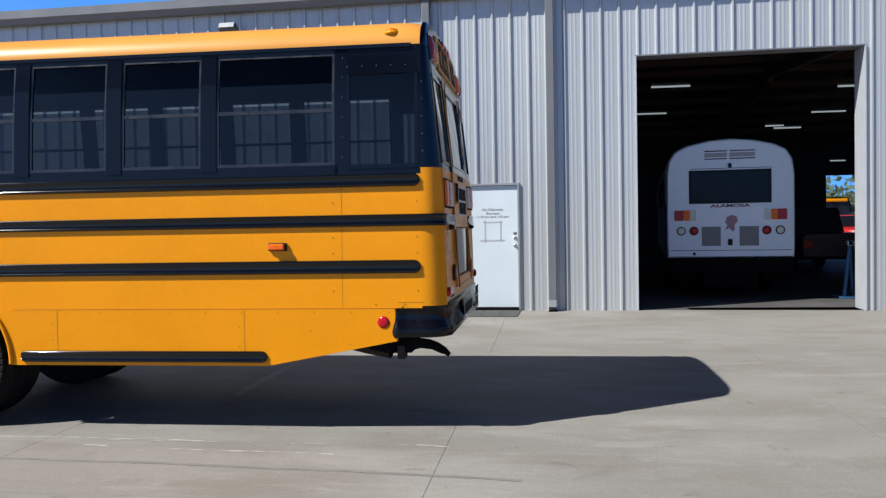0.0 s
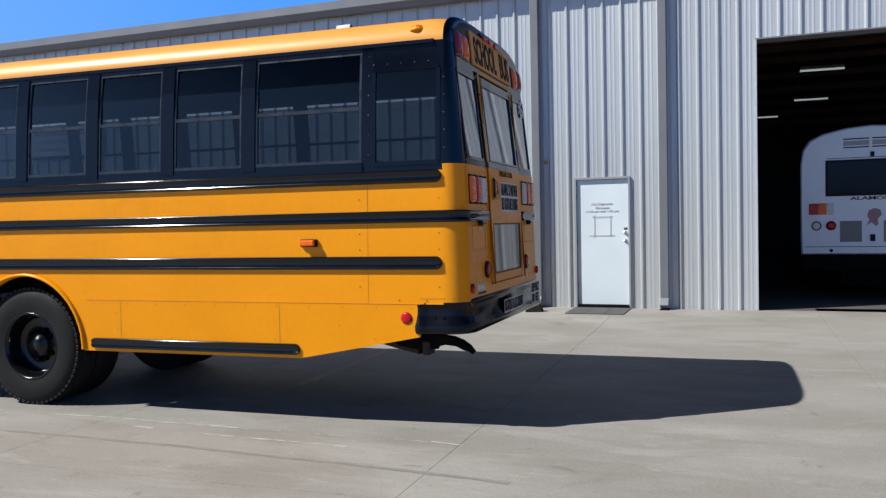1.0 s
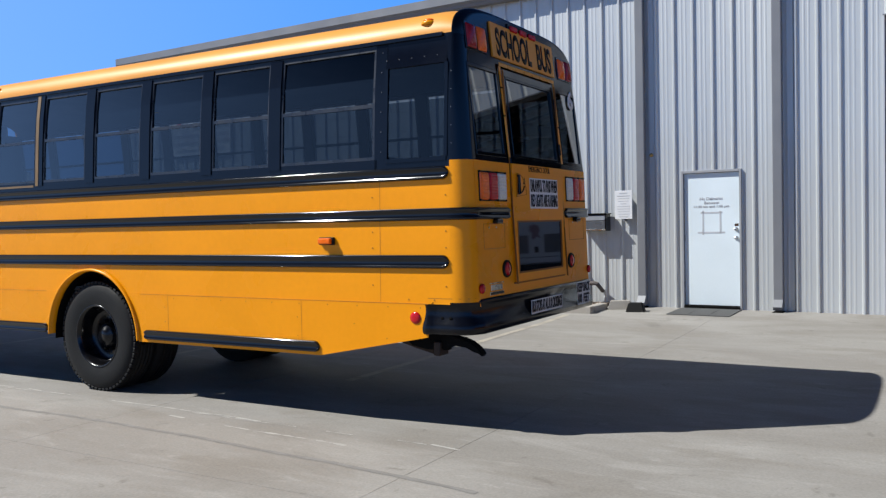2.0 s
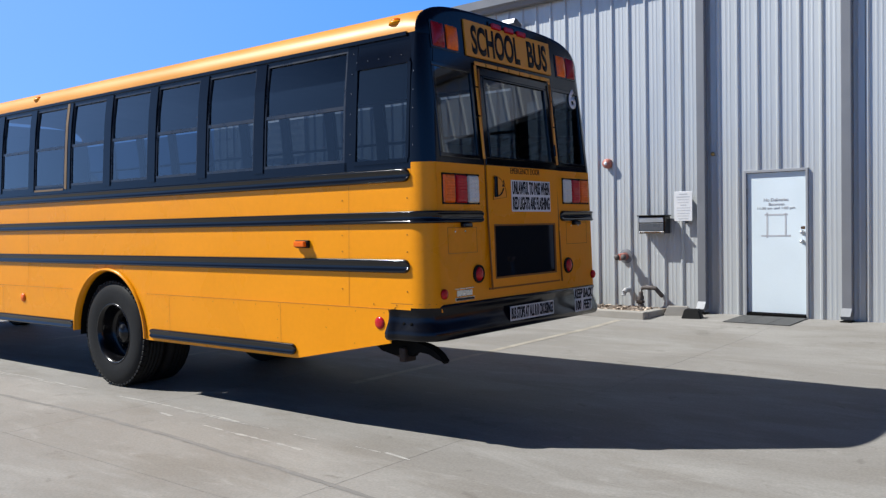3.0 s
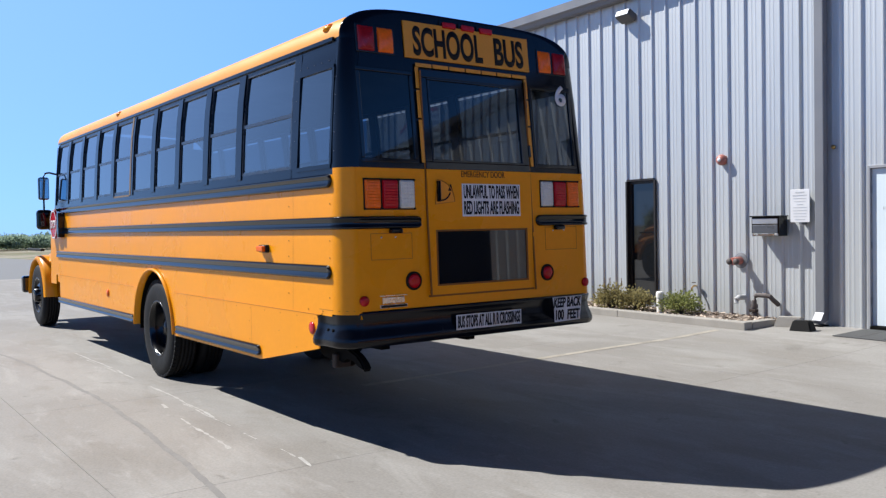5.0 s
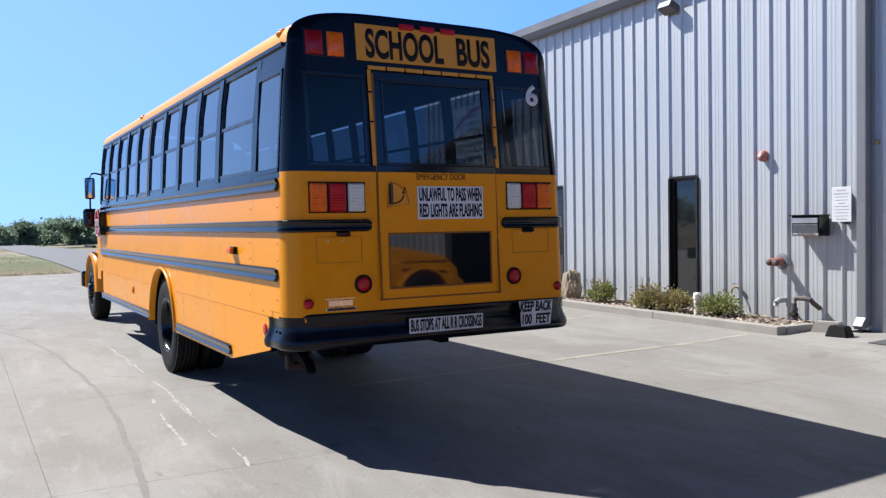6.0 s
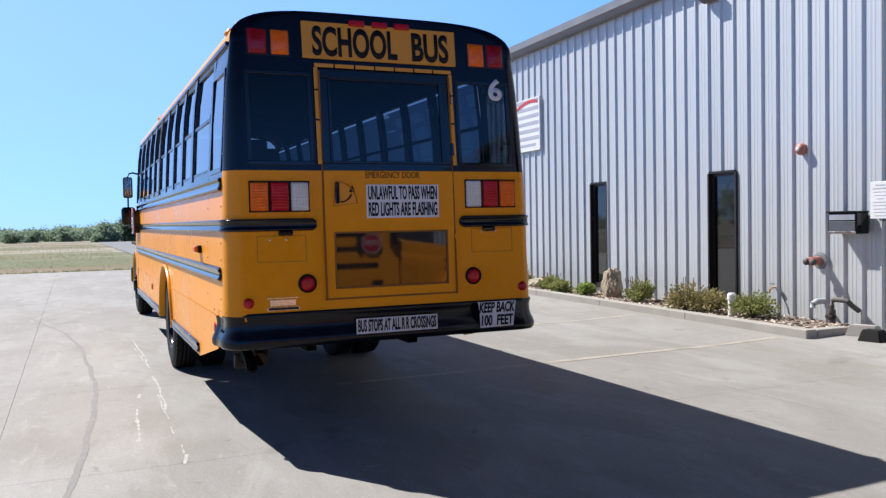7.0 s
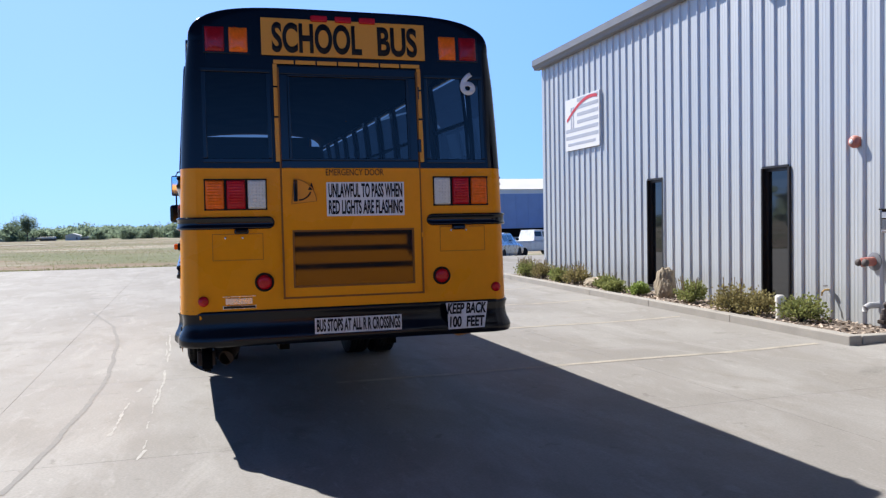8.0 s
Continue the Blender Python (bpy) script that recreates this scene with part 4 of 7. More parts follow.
def rear_lamps(bus):
    for a, b, lens, nm in ((6.346, 6.484, AMBER, "turn_lamp"), (6.49, 6.63, REDLENS, "brake_lamp"), (6.636, 6.773, CLEARLENS, "reversing_lamp")):
        square_lamp(bus, a, b, 1.738, 1.95, lens, nm)
    for a, b, lens, nm in ((8.015, 8.152, CLEARLENS, "reversing_lamp"), (8.158, 8.3, REDLENS, "brake_lamp"), (8.306, 8.445, AMBER, "turn_lamp")):
        square_lamp(bus, a, b, 1.752, 1.964, lens, nm)
    for y in (6.742, 8.063):
        round_lamp(bus, y, 1.218, 0.052, True, REDLENS)
    for y, z in ((6.319, 1.097), (8.496, 1.117)):
        round_lamp(bus, y, z, 0.036, False, REDLENS, "round_reflector")
    for a, b, lens in ((6.375, 6.515, DEEPRED), (6.54, 6.676, AMBER), (8.1, 8.24, AMBER), (8.262, 8.405, DEEPRED)):
        lamp = new("warning_lamp")
        lamp.parent = bus
        part("hood", on_back(a - 0.012, b + 0.012, 2.85, 3.055, 0.01, 0.012, 0.004), BLACK, lamp)
        part("lens", lens_mesh(a, b, 2.86, 3.045, "rings"), lens, lamp)
    for y in (7.12, 7.30, 7.48):
        lamp = new("roof_lamp")
        lamp.parent = bus
        part("base", on_back(y - 0.012, y + 0.152, 3.095, 3.168, 0.016, 0.02, 0.004), BLACK, lamp)
        part("lens", on_back(y + 0.008, y + 0.132, 3.108, 3.155, 0.036, 0.024, 0.01), REDLENS, lamp)
    sign = part("name_board", on_back(6.77, 7.99, 2.85, 3.125, 0.018, 0.016, 0.004), SIGNYELLOW, bus, "yellow board with black words")
    part("lettering_line", on_back_words("SCHOOL", 6.845, 2.87, 0.66, 0.225, 0.0185, 0.032), INK, sign)
    part("lettering_line", on_back_words("BUS", 7.625, 2.87, 0.305, 0.225, 0.0185, 0.032), INK, sign)


def rear_small(bus):
    # flush cover plates, drawn by their dark joints
    for a, b, z0, z1 in ((6.389, 6.742, 1.378, 1.567), (8.057, 8.417, 1.4, 1.59)):
        bm = bmesh.new()
        for y0, y1, c, d in ((a, b, z0, z0 + 0.005), (a, b, z1 - 0.005, z1), (a, a + 0.005, z0, z1), (b - 0.005, b, z0, z1)):
            join(bm, on_back(y0, y1, c, d, 0.0015, 0.004))
        part("cover_joint", bm, JOINT, bus)
        for y in (a + 0.09, a + 0.21):
            part("cover_screw", lathe([(0.008, 0.0), (0.007, 0.004), (0, 0.006)], "x", (rear_x(z1), y, z1 - 0.03), n=8), CHROME, bus)
    badge = part("maker_badge", on_back(6.45, 6.68, 1.036, 1.06, 0.006, 0.006, 0.002), CHROME, bus, "small bright badge with a plain bar")
    part("badge_bar", on_back(6.47, 6.655, 1.068, 1.112, 0.006, 0.006, 0.002), CHROME, badge)
    part("badge_bar", on_back(6.45, 6.68, 1.12, 1.126, 0.005, 0.005), CHROME, badge)
    part("badge_bar", on_back(6.456, 6.674, 1.04, 1.056, 0.008, 0.004), INK, badge)
    for y in (6.59, 8.2):
        part("plate_lamp", on_back(y - 0.05, y + 0.05, 1.565, 1.6, 0.045, 0.045, 0.01), BLACK, bus)
    # bumper: a pressed channel that wraps the corners
    ring = [(0.79, -0.03), (0.768, 0.01), (0.772, 0.036), (0.79, 0.05), (0.82, 0.052), (0.85, 0.042), (0.885, 0.024), (0.92, 0.014), (0.96, 0.012), (0.99, 0.018), (1.01, 0.024), (1.022, 0.014), (1.022, -0.03)]
    path = [(-1.152, YC - 1.185, -0.6, -1), (-1.15, YC - 1.222, -0.2, -1), (-1.138, YC - 1.226, 0.25, -1), (-1.118, YC - 1.215, 0.6, -1), (-1.09, YC - 1.204, 0.3, -1), (-1.05, YC - 1.2, 0.05, -1), (-1.0, YC - 1.2, 0, -1), (-0.93, YC - 1.198, 0.12, -1)]
    for k in range(1, 8):
        a = math.pi / 2 * k / 8
        path.append((-0.93 + 0.14 * math.sin(a), YC - 1.198 + 0.14 * (1 - math.cos(a)), math.sin(a), -math.cos(a)))
    path.append((-0.785, YC - 1.08, 1, 0))
    full = path + [(x, 2 * YC + 0.02 - y, nx, -ny) for x, y, nx, ny in reversed(path)]
    bm = bmesh.new()
    rows = []
    for x, y, nx, ny in full:
        l = math.hypot(nx, ny)
        rows.append([bm.verts.new((x + nx / l * p, y + ny / l * p, min(z, 0.986) if x < -1.1 else z)) for z, p in ring])
    for a, b in zip(rows, rows[1:]):
        for i in range(len(ring) - 1):
            bm.faces.new((a[i], a[i + 1], b[i + 1], b[i]))
    bmp = part("bumper", bm, BUMPERBLACK, bus, "black steel rear bumper", smooth=True)
    xb = -0.785 + 0.0535
    words = "BUS STOPS AT ALL R R CROSSINGS"
    st = part("bumper_sticker", box(xb, xb + 0.002, 7.087, 7.732, 0.832, 0.945), STICKER, bmp, "white sticker with black words")
    part("lettering_line", lettering(words, (xb + 0.0025, 7.1, 0.845), (0, 1, 0), (0, 0, 1), 0.62, 0.092, 0.032), INK, st)
    st = part("bumper_sticker", extrude([(xb, 8.095, 0.81), (xb, 8.385, 0.815), (xb, 8.41, 1.012), (xb, 8.075, 1.012), (xb, 8.09, 0.93)], (0.002, 0, 0)), STICKER, bmp, "wrinkled white sticker with black words")
    part("lettering_line", lettering("KEEP BACK", (xb + 0.0025, 8.085, 0.925), (0, 1, 0), (0, 0.12, 1), 0.31, 0.084, 0.034), INK, st)
    part("lettering_line", lettering("100  FEET", (xb + 0.0025, 8.105, 0.824), (0, 1, 0), (0, 0.05, 1), 0.275, 0.084, 0.034), INK, st)
    for x in (-1.02, -0.95):
        part("bumper_bolt", lathe([(0.012, 0.0), (0.012, -0.006), (0, -0.009)], "y", (x, YC - 1.221, 0.89), n=8), STEELDARK, bus)
    # tail pipe and tow hook under the tail
    bm = tube([(-2.4, 6.62, 0.74), (-1.75, 6.6, 0.71), (-1.45, 6.53, 0.65), (-1.25, 6.48, 0.62)], 0.055, 16)
    part("tail_pipe", bm, RUST, bus, "rusty exhaust tail pipe")
    # the pipe end is closed; a flat dark disc paints the shade inside it
    part("tail_pipe_bore", lathe([(0.046, 0.0), (0.0, 0.0)], "x", (-1.247, 6.479, 0.619), n=16), STEELDARK, bus)
    plate = [(-1.42, 0.76), (-1.415, 0.69), (-1.37, 0.655), (-1.25, 0.632), (-1.06, 0.636), (-1.04, 0.672), (-0.99, 0.685), (-0.9, 0.675), (-0.835, 0.645), (-0.782, 0.605), (-0.765, 0.625), (-0.8, 0.67), (-0.86, 0.71), (-0.93, 0.735), (-1.05, 0.75)]
    bm = extrude([(x, 6.3, z) for x, z in plate], (0, 0.07, 0))
    bmesh.ops.bevel(bm, geom=[e for e in bm.edges if abs(e.verts[0].co.y - e.verts[1].co.y) < 0.01], offset=0.012, segments=2, affect="EDGES")
    part("tow_hook", bm, STEELDARK, bus, "dark steel tow hook")
    part("hook_bracket", box(-1.165, -1.105, 6.27, 6.4, 0.592, 0.7, 0.012), RUST, bus, "rusty bracket on the tow hook")
    part("hitch_beam", box(-1.5, -1.3, 6.8, 8.0, 0.72, 0.84, 0.01), STEELDARK, bus)


def side_small(bus):
    fn = flank(-1)
    bm = bmesh.new()
    lamp = new("side_marker")
    lamp.parent = bus
    part("base", box(-2.115, -1.975, YC - 1.245, YC - 1.214, 1.425, 1.485, 0.006), RUBBER, lamp)
    part("lens", box(-2.105, -1.985, YC - 1.275, YC - 1.243, 1.432, 1.478, 0.01), AMBER, lamp)
    for side in (-1, 1):
        y = YC + side * 1.232
        red = new("side_reflector")
        red.parent = bus
        red.location = (-1.243, y, 0.886)
        red.rotation_euler = (0, 0, 0 if side < 0 else math.pi)
        part("lens", lathe([(0.046, 0.002), (0.044, -0.006), (0.025, -0.011), (0, -0.012)], "y", n=24), REDLENS, red, smooth=True)
        am = new("side_reflector")
        am.parent = bus
        am.location = (-6.62, y, 0.86)
        am.rotation_euler = (0, 0, 0 if side < 0 else math.pi)
        part("lens", lathe([(0.046, 0.002), (0.044, -0.012), (0, -0.018)], "y", n=24), AMBER, am, smooth=True)
        for x in (-1.17, -6.45):
            lp = new("roof_marker")
            lp.parent = bus
            part("base", lathe([(0.065, -0.01), (0.06, 0.012), (0.05, 0.018)], "z", (x, YC + side * 1.06, 3.05), n=18), YELLOW, lp, smooth=True)
            part("lens", lathe([(0.05, 0.012), (0.046, 0.028), (0.025, 0.038), (0, 0.04)], "z", (x, YC + side * 1.06, 3.05), n=18), AMBER, lp, smooth=True)
        part("body_joint_strip", patch(flank(side, 0.0125), -5.70, -5.655, 2.03, 2.925, 1, 4, 0.01, (0, -side, 0)), surface("dull_yellow", (0.17, 0.1, 0.035), 0.5, amount=0.15) if side < 0 else bpy.data.materials["dull_yellow"], bus, "faded yellow joint strip")
        part("sill_strip", patch(flank(side, 0.004), -6.36, -5.74, 2.02, 2.04, 1, 1, 0.004, (0, -side, 0)), bpy.data.materials["dull_yellow"], bus)
        # panel joints and rivets
        seams = bmesh.new()
        sf = flank(side, 0.0012)
        for x, z0, z1 in ((-1.553, 0.995, 1.248), (-1.553, 1.348, 1.598), (-1.553, 1.688, 1.893), (-6.5, 0.995, 1.9)):
            patch(sf, x, x + 0.0035, z0, z1, 1, 2, bm=seams)
        sk = flank(side, 0.0055)
        for x, z0 in ((-3.84, 0.67), (-2.32, 0.6), (-7.1, 0.67)):
            patch(sk, x, x + 0.0035, z0, 0.99, 1, 2, bm=seams)
        for a, b in ((XFRONT + 0.25, WHEEL_X - ARCH - 0.03), (WHEEL_X + ARCH + 0.03, -1.135)):
            patch(sk, a, b, 0.987, 0.992, 4, 1, bm=seams)
        patch(flank(side, 0.001), -1.135, XCORNER + 0.2, 1.03, 1.034, 6, 1, bm=seams)
        part("panel_joint", seams, JOINT, bus)
        riv, riv2 = bmesh.new(), bmesh.new()
        spots = [(-1.2 - 0.285 * k, 0.96) for k in range(10)] + [(-5.7 - 0.285 * k, 0.96) for k in range(13)]
        spots += [(x, z) for x in (-1.62, -0.98) for z in (1.12, 1.4, 1.52, 1.78)] + [(-2.36, 0.7), (-2.36, 0.85), (-1.8, 0.82), (-1.5, 0.72), (-3.88, 0.75), (-3.88, 0.88)]
        spots += [(-0.98 - 0.1, 1.02), (-1.3, 1.02)]
        for x, z in spots:
            p = flank(side, 0.003)(x, z)
            bmesh.ops.create_icosphere(riv, subdivisions=1, radius=0.0065, matrix=Matrix.Translation(p) @ Matrix.Diagonal((1, 0.5, 1, 1)))
        for x, z in [(-1.54, 2.12 + 0.15 * k) for k in range(6)] + [(-1.5 + 0.11 * k, 2.8) for k in range(5)] + [(-0.93, 2.15 + 0.13 * k) for k in range(5)]:
            p = flank(side, 0.003)(x, z)
            bmesh.ops.create_icosphere(riv2, subdivisions=1, radius=0.004, matrix=Matrix.Translation(p) @ Matrix.Diagonal((1, 0.6, 1, 1)))
        tagged(part("rivet_row", riv, JOINT, bus), kind="stuff")
        tagged(part("rivet_row", riv2, TRIM, bus), kind="stuff")


def interior(bus):
    lev = [2.93, 3.0, 3.06, 3.1, 3.13, 3.145, 3.15]
    hw = [1.09, 1.06, 0.99, 0.85, 0.6, 0.3, 0.0]
    ring = list(zip([-h for h in hw], lev)) + list(zip(hw[-2::-1], lev[-2::-1]))
    bm = bmesh.new()
    rows = [[bm.verts.new((x, YC + y, z)) for y, z in ring] for x in (XFRONT, -0.99)]
    for i in range(len(ring) - 1):
        bm.faces.new((rows[0][i], rows[0][i + 1], rows[1][i + 1], rows[1][i]))
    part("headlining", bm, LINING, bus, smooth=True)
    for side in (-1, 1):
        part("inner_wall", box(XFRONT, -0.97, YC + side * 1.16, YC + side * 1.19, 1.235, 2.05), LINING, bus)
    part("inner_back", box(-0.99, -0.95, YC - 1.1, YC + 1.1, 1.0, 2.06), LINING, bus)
    part("bulkhead", join(box(XFRONT, XFRONT + 0.04, YC - 1.12, YC + 1.12, 1.0, 2.95), box(XFRONT, XFRONT + 0.04, YC - 0.9, YC + 0.9, 2.952, 3.1)), LINING, bus)
    for k in range(11):
        x = -1.62 - 0.735 * k
        for side in (-1, 1):
            y0, y1 = sorted((YC + side * 0.3, YC + side * 1.13))
            st = new("passenger_seat")
            st.parent = bus
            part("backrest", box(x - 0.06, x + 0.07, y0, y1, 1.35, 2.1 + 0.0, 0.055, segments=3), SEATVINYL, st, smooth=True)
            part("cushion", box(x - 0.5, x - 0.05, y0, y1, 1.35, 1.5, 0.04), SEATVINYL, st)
            part("seat_frame", box(x - 0.4, x - 0.1, y0 + 0.1, y0 + 0.14, 1.03, 1.36), STEELDARK, st)


rear_face(SCHOOL)
emergency_door(SCHOOL)
rear_lamps(SCHOOL)
rear_small(SCHOOL)
side_small(SCHOOL)
interior(SCHOOL)


# ---- front of the bus ----
def front(bus):
    # cowl, hood and fenders, lofted along x
    stations = [(XFRONT, 1.17, 0.85, 1.95, 1.0), (-9.75, 1.12, 0.85, 1.9, 0.95), (-10.3, 1.03, 0.85, 1.80, 0.86), (-11.2, 0.98, 0.8, 1.68, 0.8), (-12.2, 0.96, 0.78, 1.50, 0.74), (-12.5, 0.94, 0.8, 1.28, 0.68)]
    bm = bmesh.new()
    rows = []
    for x, w, zb, zt, shoulder in stations:
        ring = [(-w, zb), (-w, zt - 0.55), (-w + 0.02, zt - 0.42), (-shoulder, zt - 0.3), (-shoulder + 0.04, zt - 0.1), (-shoulder + 0.2, zt - 0.02), (0, zt)]
        ring = ring + [(-y, z) for y, z in reversed(ring[:-1])]
        rows.append([bm.verts.new((x, YC + y, z)) for y, z in ring])
    for a, b in zip(rows, rows[1:]):
        for i in range(len(a) - 1):
            bm.faces.new((a[i], a[i + 1], b[i + 1], b[i]))
    bm.faces.new(rows[-1])
    part("hood", bm, YELLOW, bus, "yellow sloping hood", smooth=False)
    for side in (-1, 1):
        lip = bmesh.new()
        rr = []
        for i in range(19):
            a = math.pi * i / 18
            rr.append([lip.verts.new((FRONT_WHEEL_X + r * math.cos(a), YC + side * y, WHEEL_Z + r * math.sin(a))) for r, y in ((0.68, 0.95), (0.67, 1.1), (0.61, 1.15), (0.6, 1.12), (0.6, 0.6))])
        for a, b in zip(rr, rr[1:]):
            for i in range(4):
                lip.faces.new((a[i], a[i + 1], b[i + 1], b[i]))
        part("fender", lip, YELLOW, bus, smooth=True)
        part("fender_vent", box(FRONT_WHEEL_X - 0.55, FRONT_WHEEL_X + 0.55, YC + side * 1.1, YC + side * 1.16, 1.32, 1.36, 0.01), RUBBER, bus)
        # mirrors on bent arms
        mir = new("mirror")
        mir.parent = bus
        y = YC + side * 1.33
        part("arm", tube([(-9.6, YC + side * 1.13, 2.5), (-9.62, YC + side * 1.25, 2.53), (-9.64, y - side * 0.03, 2.52), (-9.65, y, 2.46), (-9.65, y, 1.72), (-9.62, YC + side * 1.25, 1.66), (-9.6, YC + side * 1.12, 1.66)], 0.014, 8), BLACK, mir)
        part("mirror_head", box(-9.70, -9.6, y - 0.075, y + 0.075, 2.12, 2.46, 0.03, segments=3), BLACK, mir, "flat black mirror head")
        part("mirror_glass", box(-9.599, -9.594, y - 0.06, y + 0.06, 2.14, 2.44), surface("mirror_glass", (0.8, 0.82, 0.82), 0.03, metal=1.0, amount=0.02, spread=0.01), mir)
        part("convex_head", box(-9.72, -9.6, y - 0.11, y + 0.11, 1.67, 1.97, 0.05, segments=3), BLACK, mir, "small convex mirror")
        part("cab_panel", patch(flank(side), XFRONT - 0.35, XFRONT, 0.85, lambda s: 2.0 + (s - XFRONT) * 0.2, 2, 2, 0.02, (0, -side, 0)), YELLOW, bus)
    # windscreen and its frame
    bm = bmesh.new()
    for y in (YC - 1.14, YC - 0.03, YC + 1.08):
        extrude([(XFRONT, y, 2.9), (XFRONT - 0.08, y, 2.9), (XFRONT - 0.42, y, 1.92), (XFRONT - 0.3, y, 1.92)], (0, 0.06, 0), bm)
    part("windscreen_frame", bm, BLACK, bus)
    part("windscreen", patch(lambda y, t: Vector((XFRONT - 0.05 - 0.33 * (1 - t), y, 1.92 + 0.98 * t)), YC - 1.08, YC + 1.08, 0, 1), CLEARPANE, bus)
    part("front_cap", box(XFRONT - 0.12, XFRONT + 0.02, YC - 0.95, YC + 0.95, 2.88, 3.1, 0.05), YELLOW, bus)
    part("front_bumper", box(-12.68, -12.5, YC - 1.15, YC + 1.15, 0.55, 0.85, 0.04), BLACK, bus)
    # folded stop arm on the driver's flank
    arm = new("stop_arm")
    arm.parent = bus
    oct_pts = [(-9.2 + 0.225 * math.cos(math.pi / 8 + k * math.pi / 4), YC - 1.3, 1.74 + 0.225 * math.sin(math.pi / 8 + k * math.pi / 4)) for k in range(8)]
    part("blade", extrude(oct_pts, (0, 0.02, 0)), REDLENS, arm, "red octagonal stop blade with white border")
    ring = bmesh.new()
    for k in range(8):
        a0, a1 = math.pi / 8 + k * math.pi / 4, math.pi / 8 + (k + 1) * math.pi / 4
        extrude([(-9.2 + r * math.cos(a), YC - 1.302, 1.74 + r * math.sin(a)) for r, a in ((0.22, a0), (0.22, a1), (0.2, a1), (0.2, a0))], (0, -0.002, 0), ring)
    part("border", ring, WHITE, arm)
    part("lettering_line", lettering("STOP", (-9.35, YC - 1.3015, 1.68), (1, 0, 0), (0, 0, 1), 0.3, 0.12, 0.02), WHITE, arm)
    part("hinge_box", box(-9.0, -8.9, YC - 1.3, YC - 1.2, 1.55, 1.9, 0.01), BLACK, arm)
    # running gear
    for x in (WHEEL_X, FRONT_WHEEL_X):
        part("axle", tube([(x, YC - 0.9, WHEEL_Z), (x, YC + 0.9, WHEEL_Z)], 0.07, 10), STEELDARK, bus)
    part("differential", lathe([(0.0, -0.2), (0.15, -0.17), (0.22, 0), (0.15, 0.17), (0, 0.2)], "x", (WHEEL_X, YC, WHEEL_Z), 18), STEELDARK, bus, smooth=True)
    part("fuel_tank", box(-3.9, -2.6, 6.6, 8.2, 0.5, 0.9, 0.05), STEELDARK, bus)
    part("muffler", lathe([(0.0, -0.6), (0.14, -0.58), (0.14, 0.58), (0, 0.6)], "x", (-7.4, 6.75, 0.68), 16), RUST, bus)


front(SCHOOL)


# ---- door, windows and fixtures of the workshop ----
MATTING = surface("rubber_matting", (0.06, 0.06, 0.06), 0.85, amount=0.3, scale=8, bump=0.3)
FRAMEGREY = surface("light_grey_frame", (0.42, 0.43, 0.46), 0.5, amount=0.06)
REDPAINT = surface("faded_red_paint", (0.36, 0.12, 0.09), 0.5, amount=0.15, scale=15)
BRASS = surface("brass", (0.5, 0.32, 0.12), 0.35, metal=1.0, amount=0.2)
CASTIRON = surface("cast_iron", (0.10, 0.085, 0.08), 0.7, metal=0.3, amount=0.3, scale=15, bump=0.3)
WINFRAME = surface("bronze_window_frame", (0.022, 0.018, 0.016), 0.45, metal=0.3, amount=0.2)
LOGORED = surface("red_vinyl", (0.45, 0.03, 0.04), 0.5, amount=0.1)
LOGOGREY = surface("grey_vinyl", (0.33, 0.35, 0.40), 0.5, amount=0.08)


def at_wall(u, v=0.0, z=0.0):
    return SHOP @ Matrix.Translation((u, v, z))


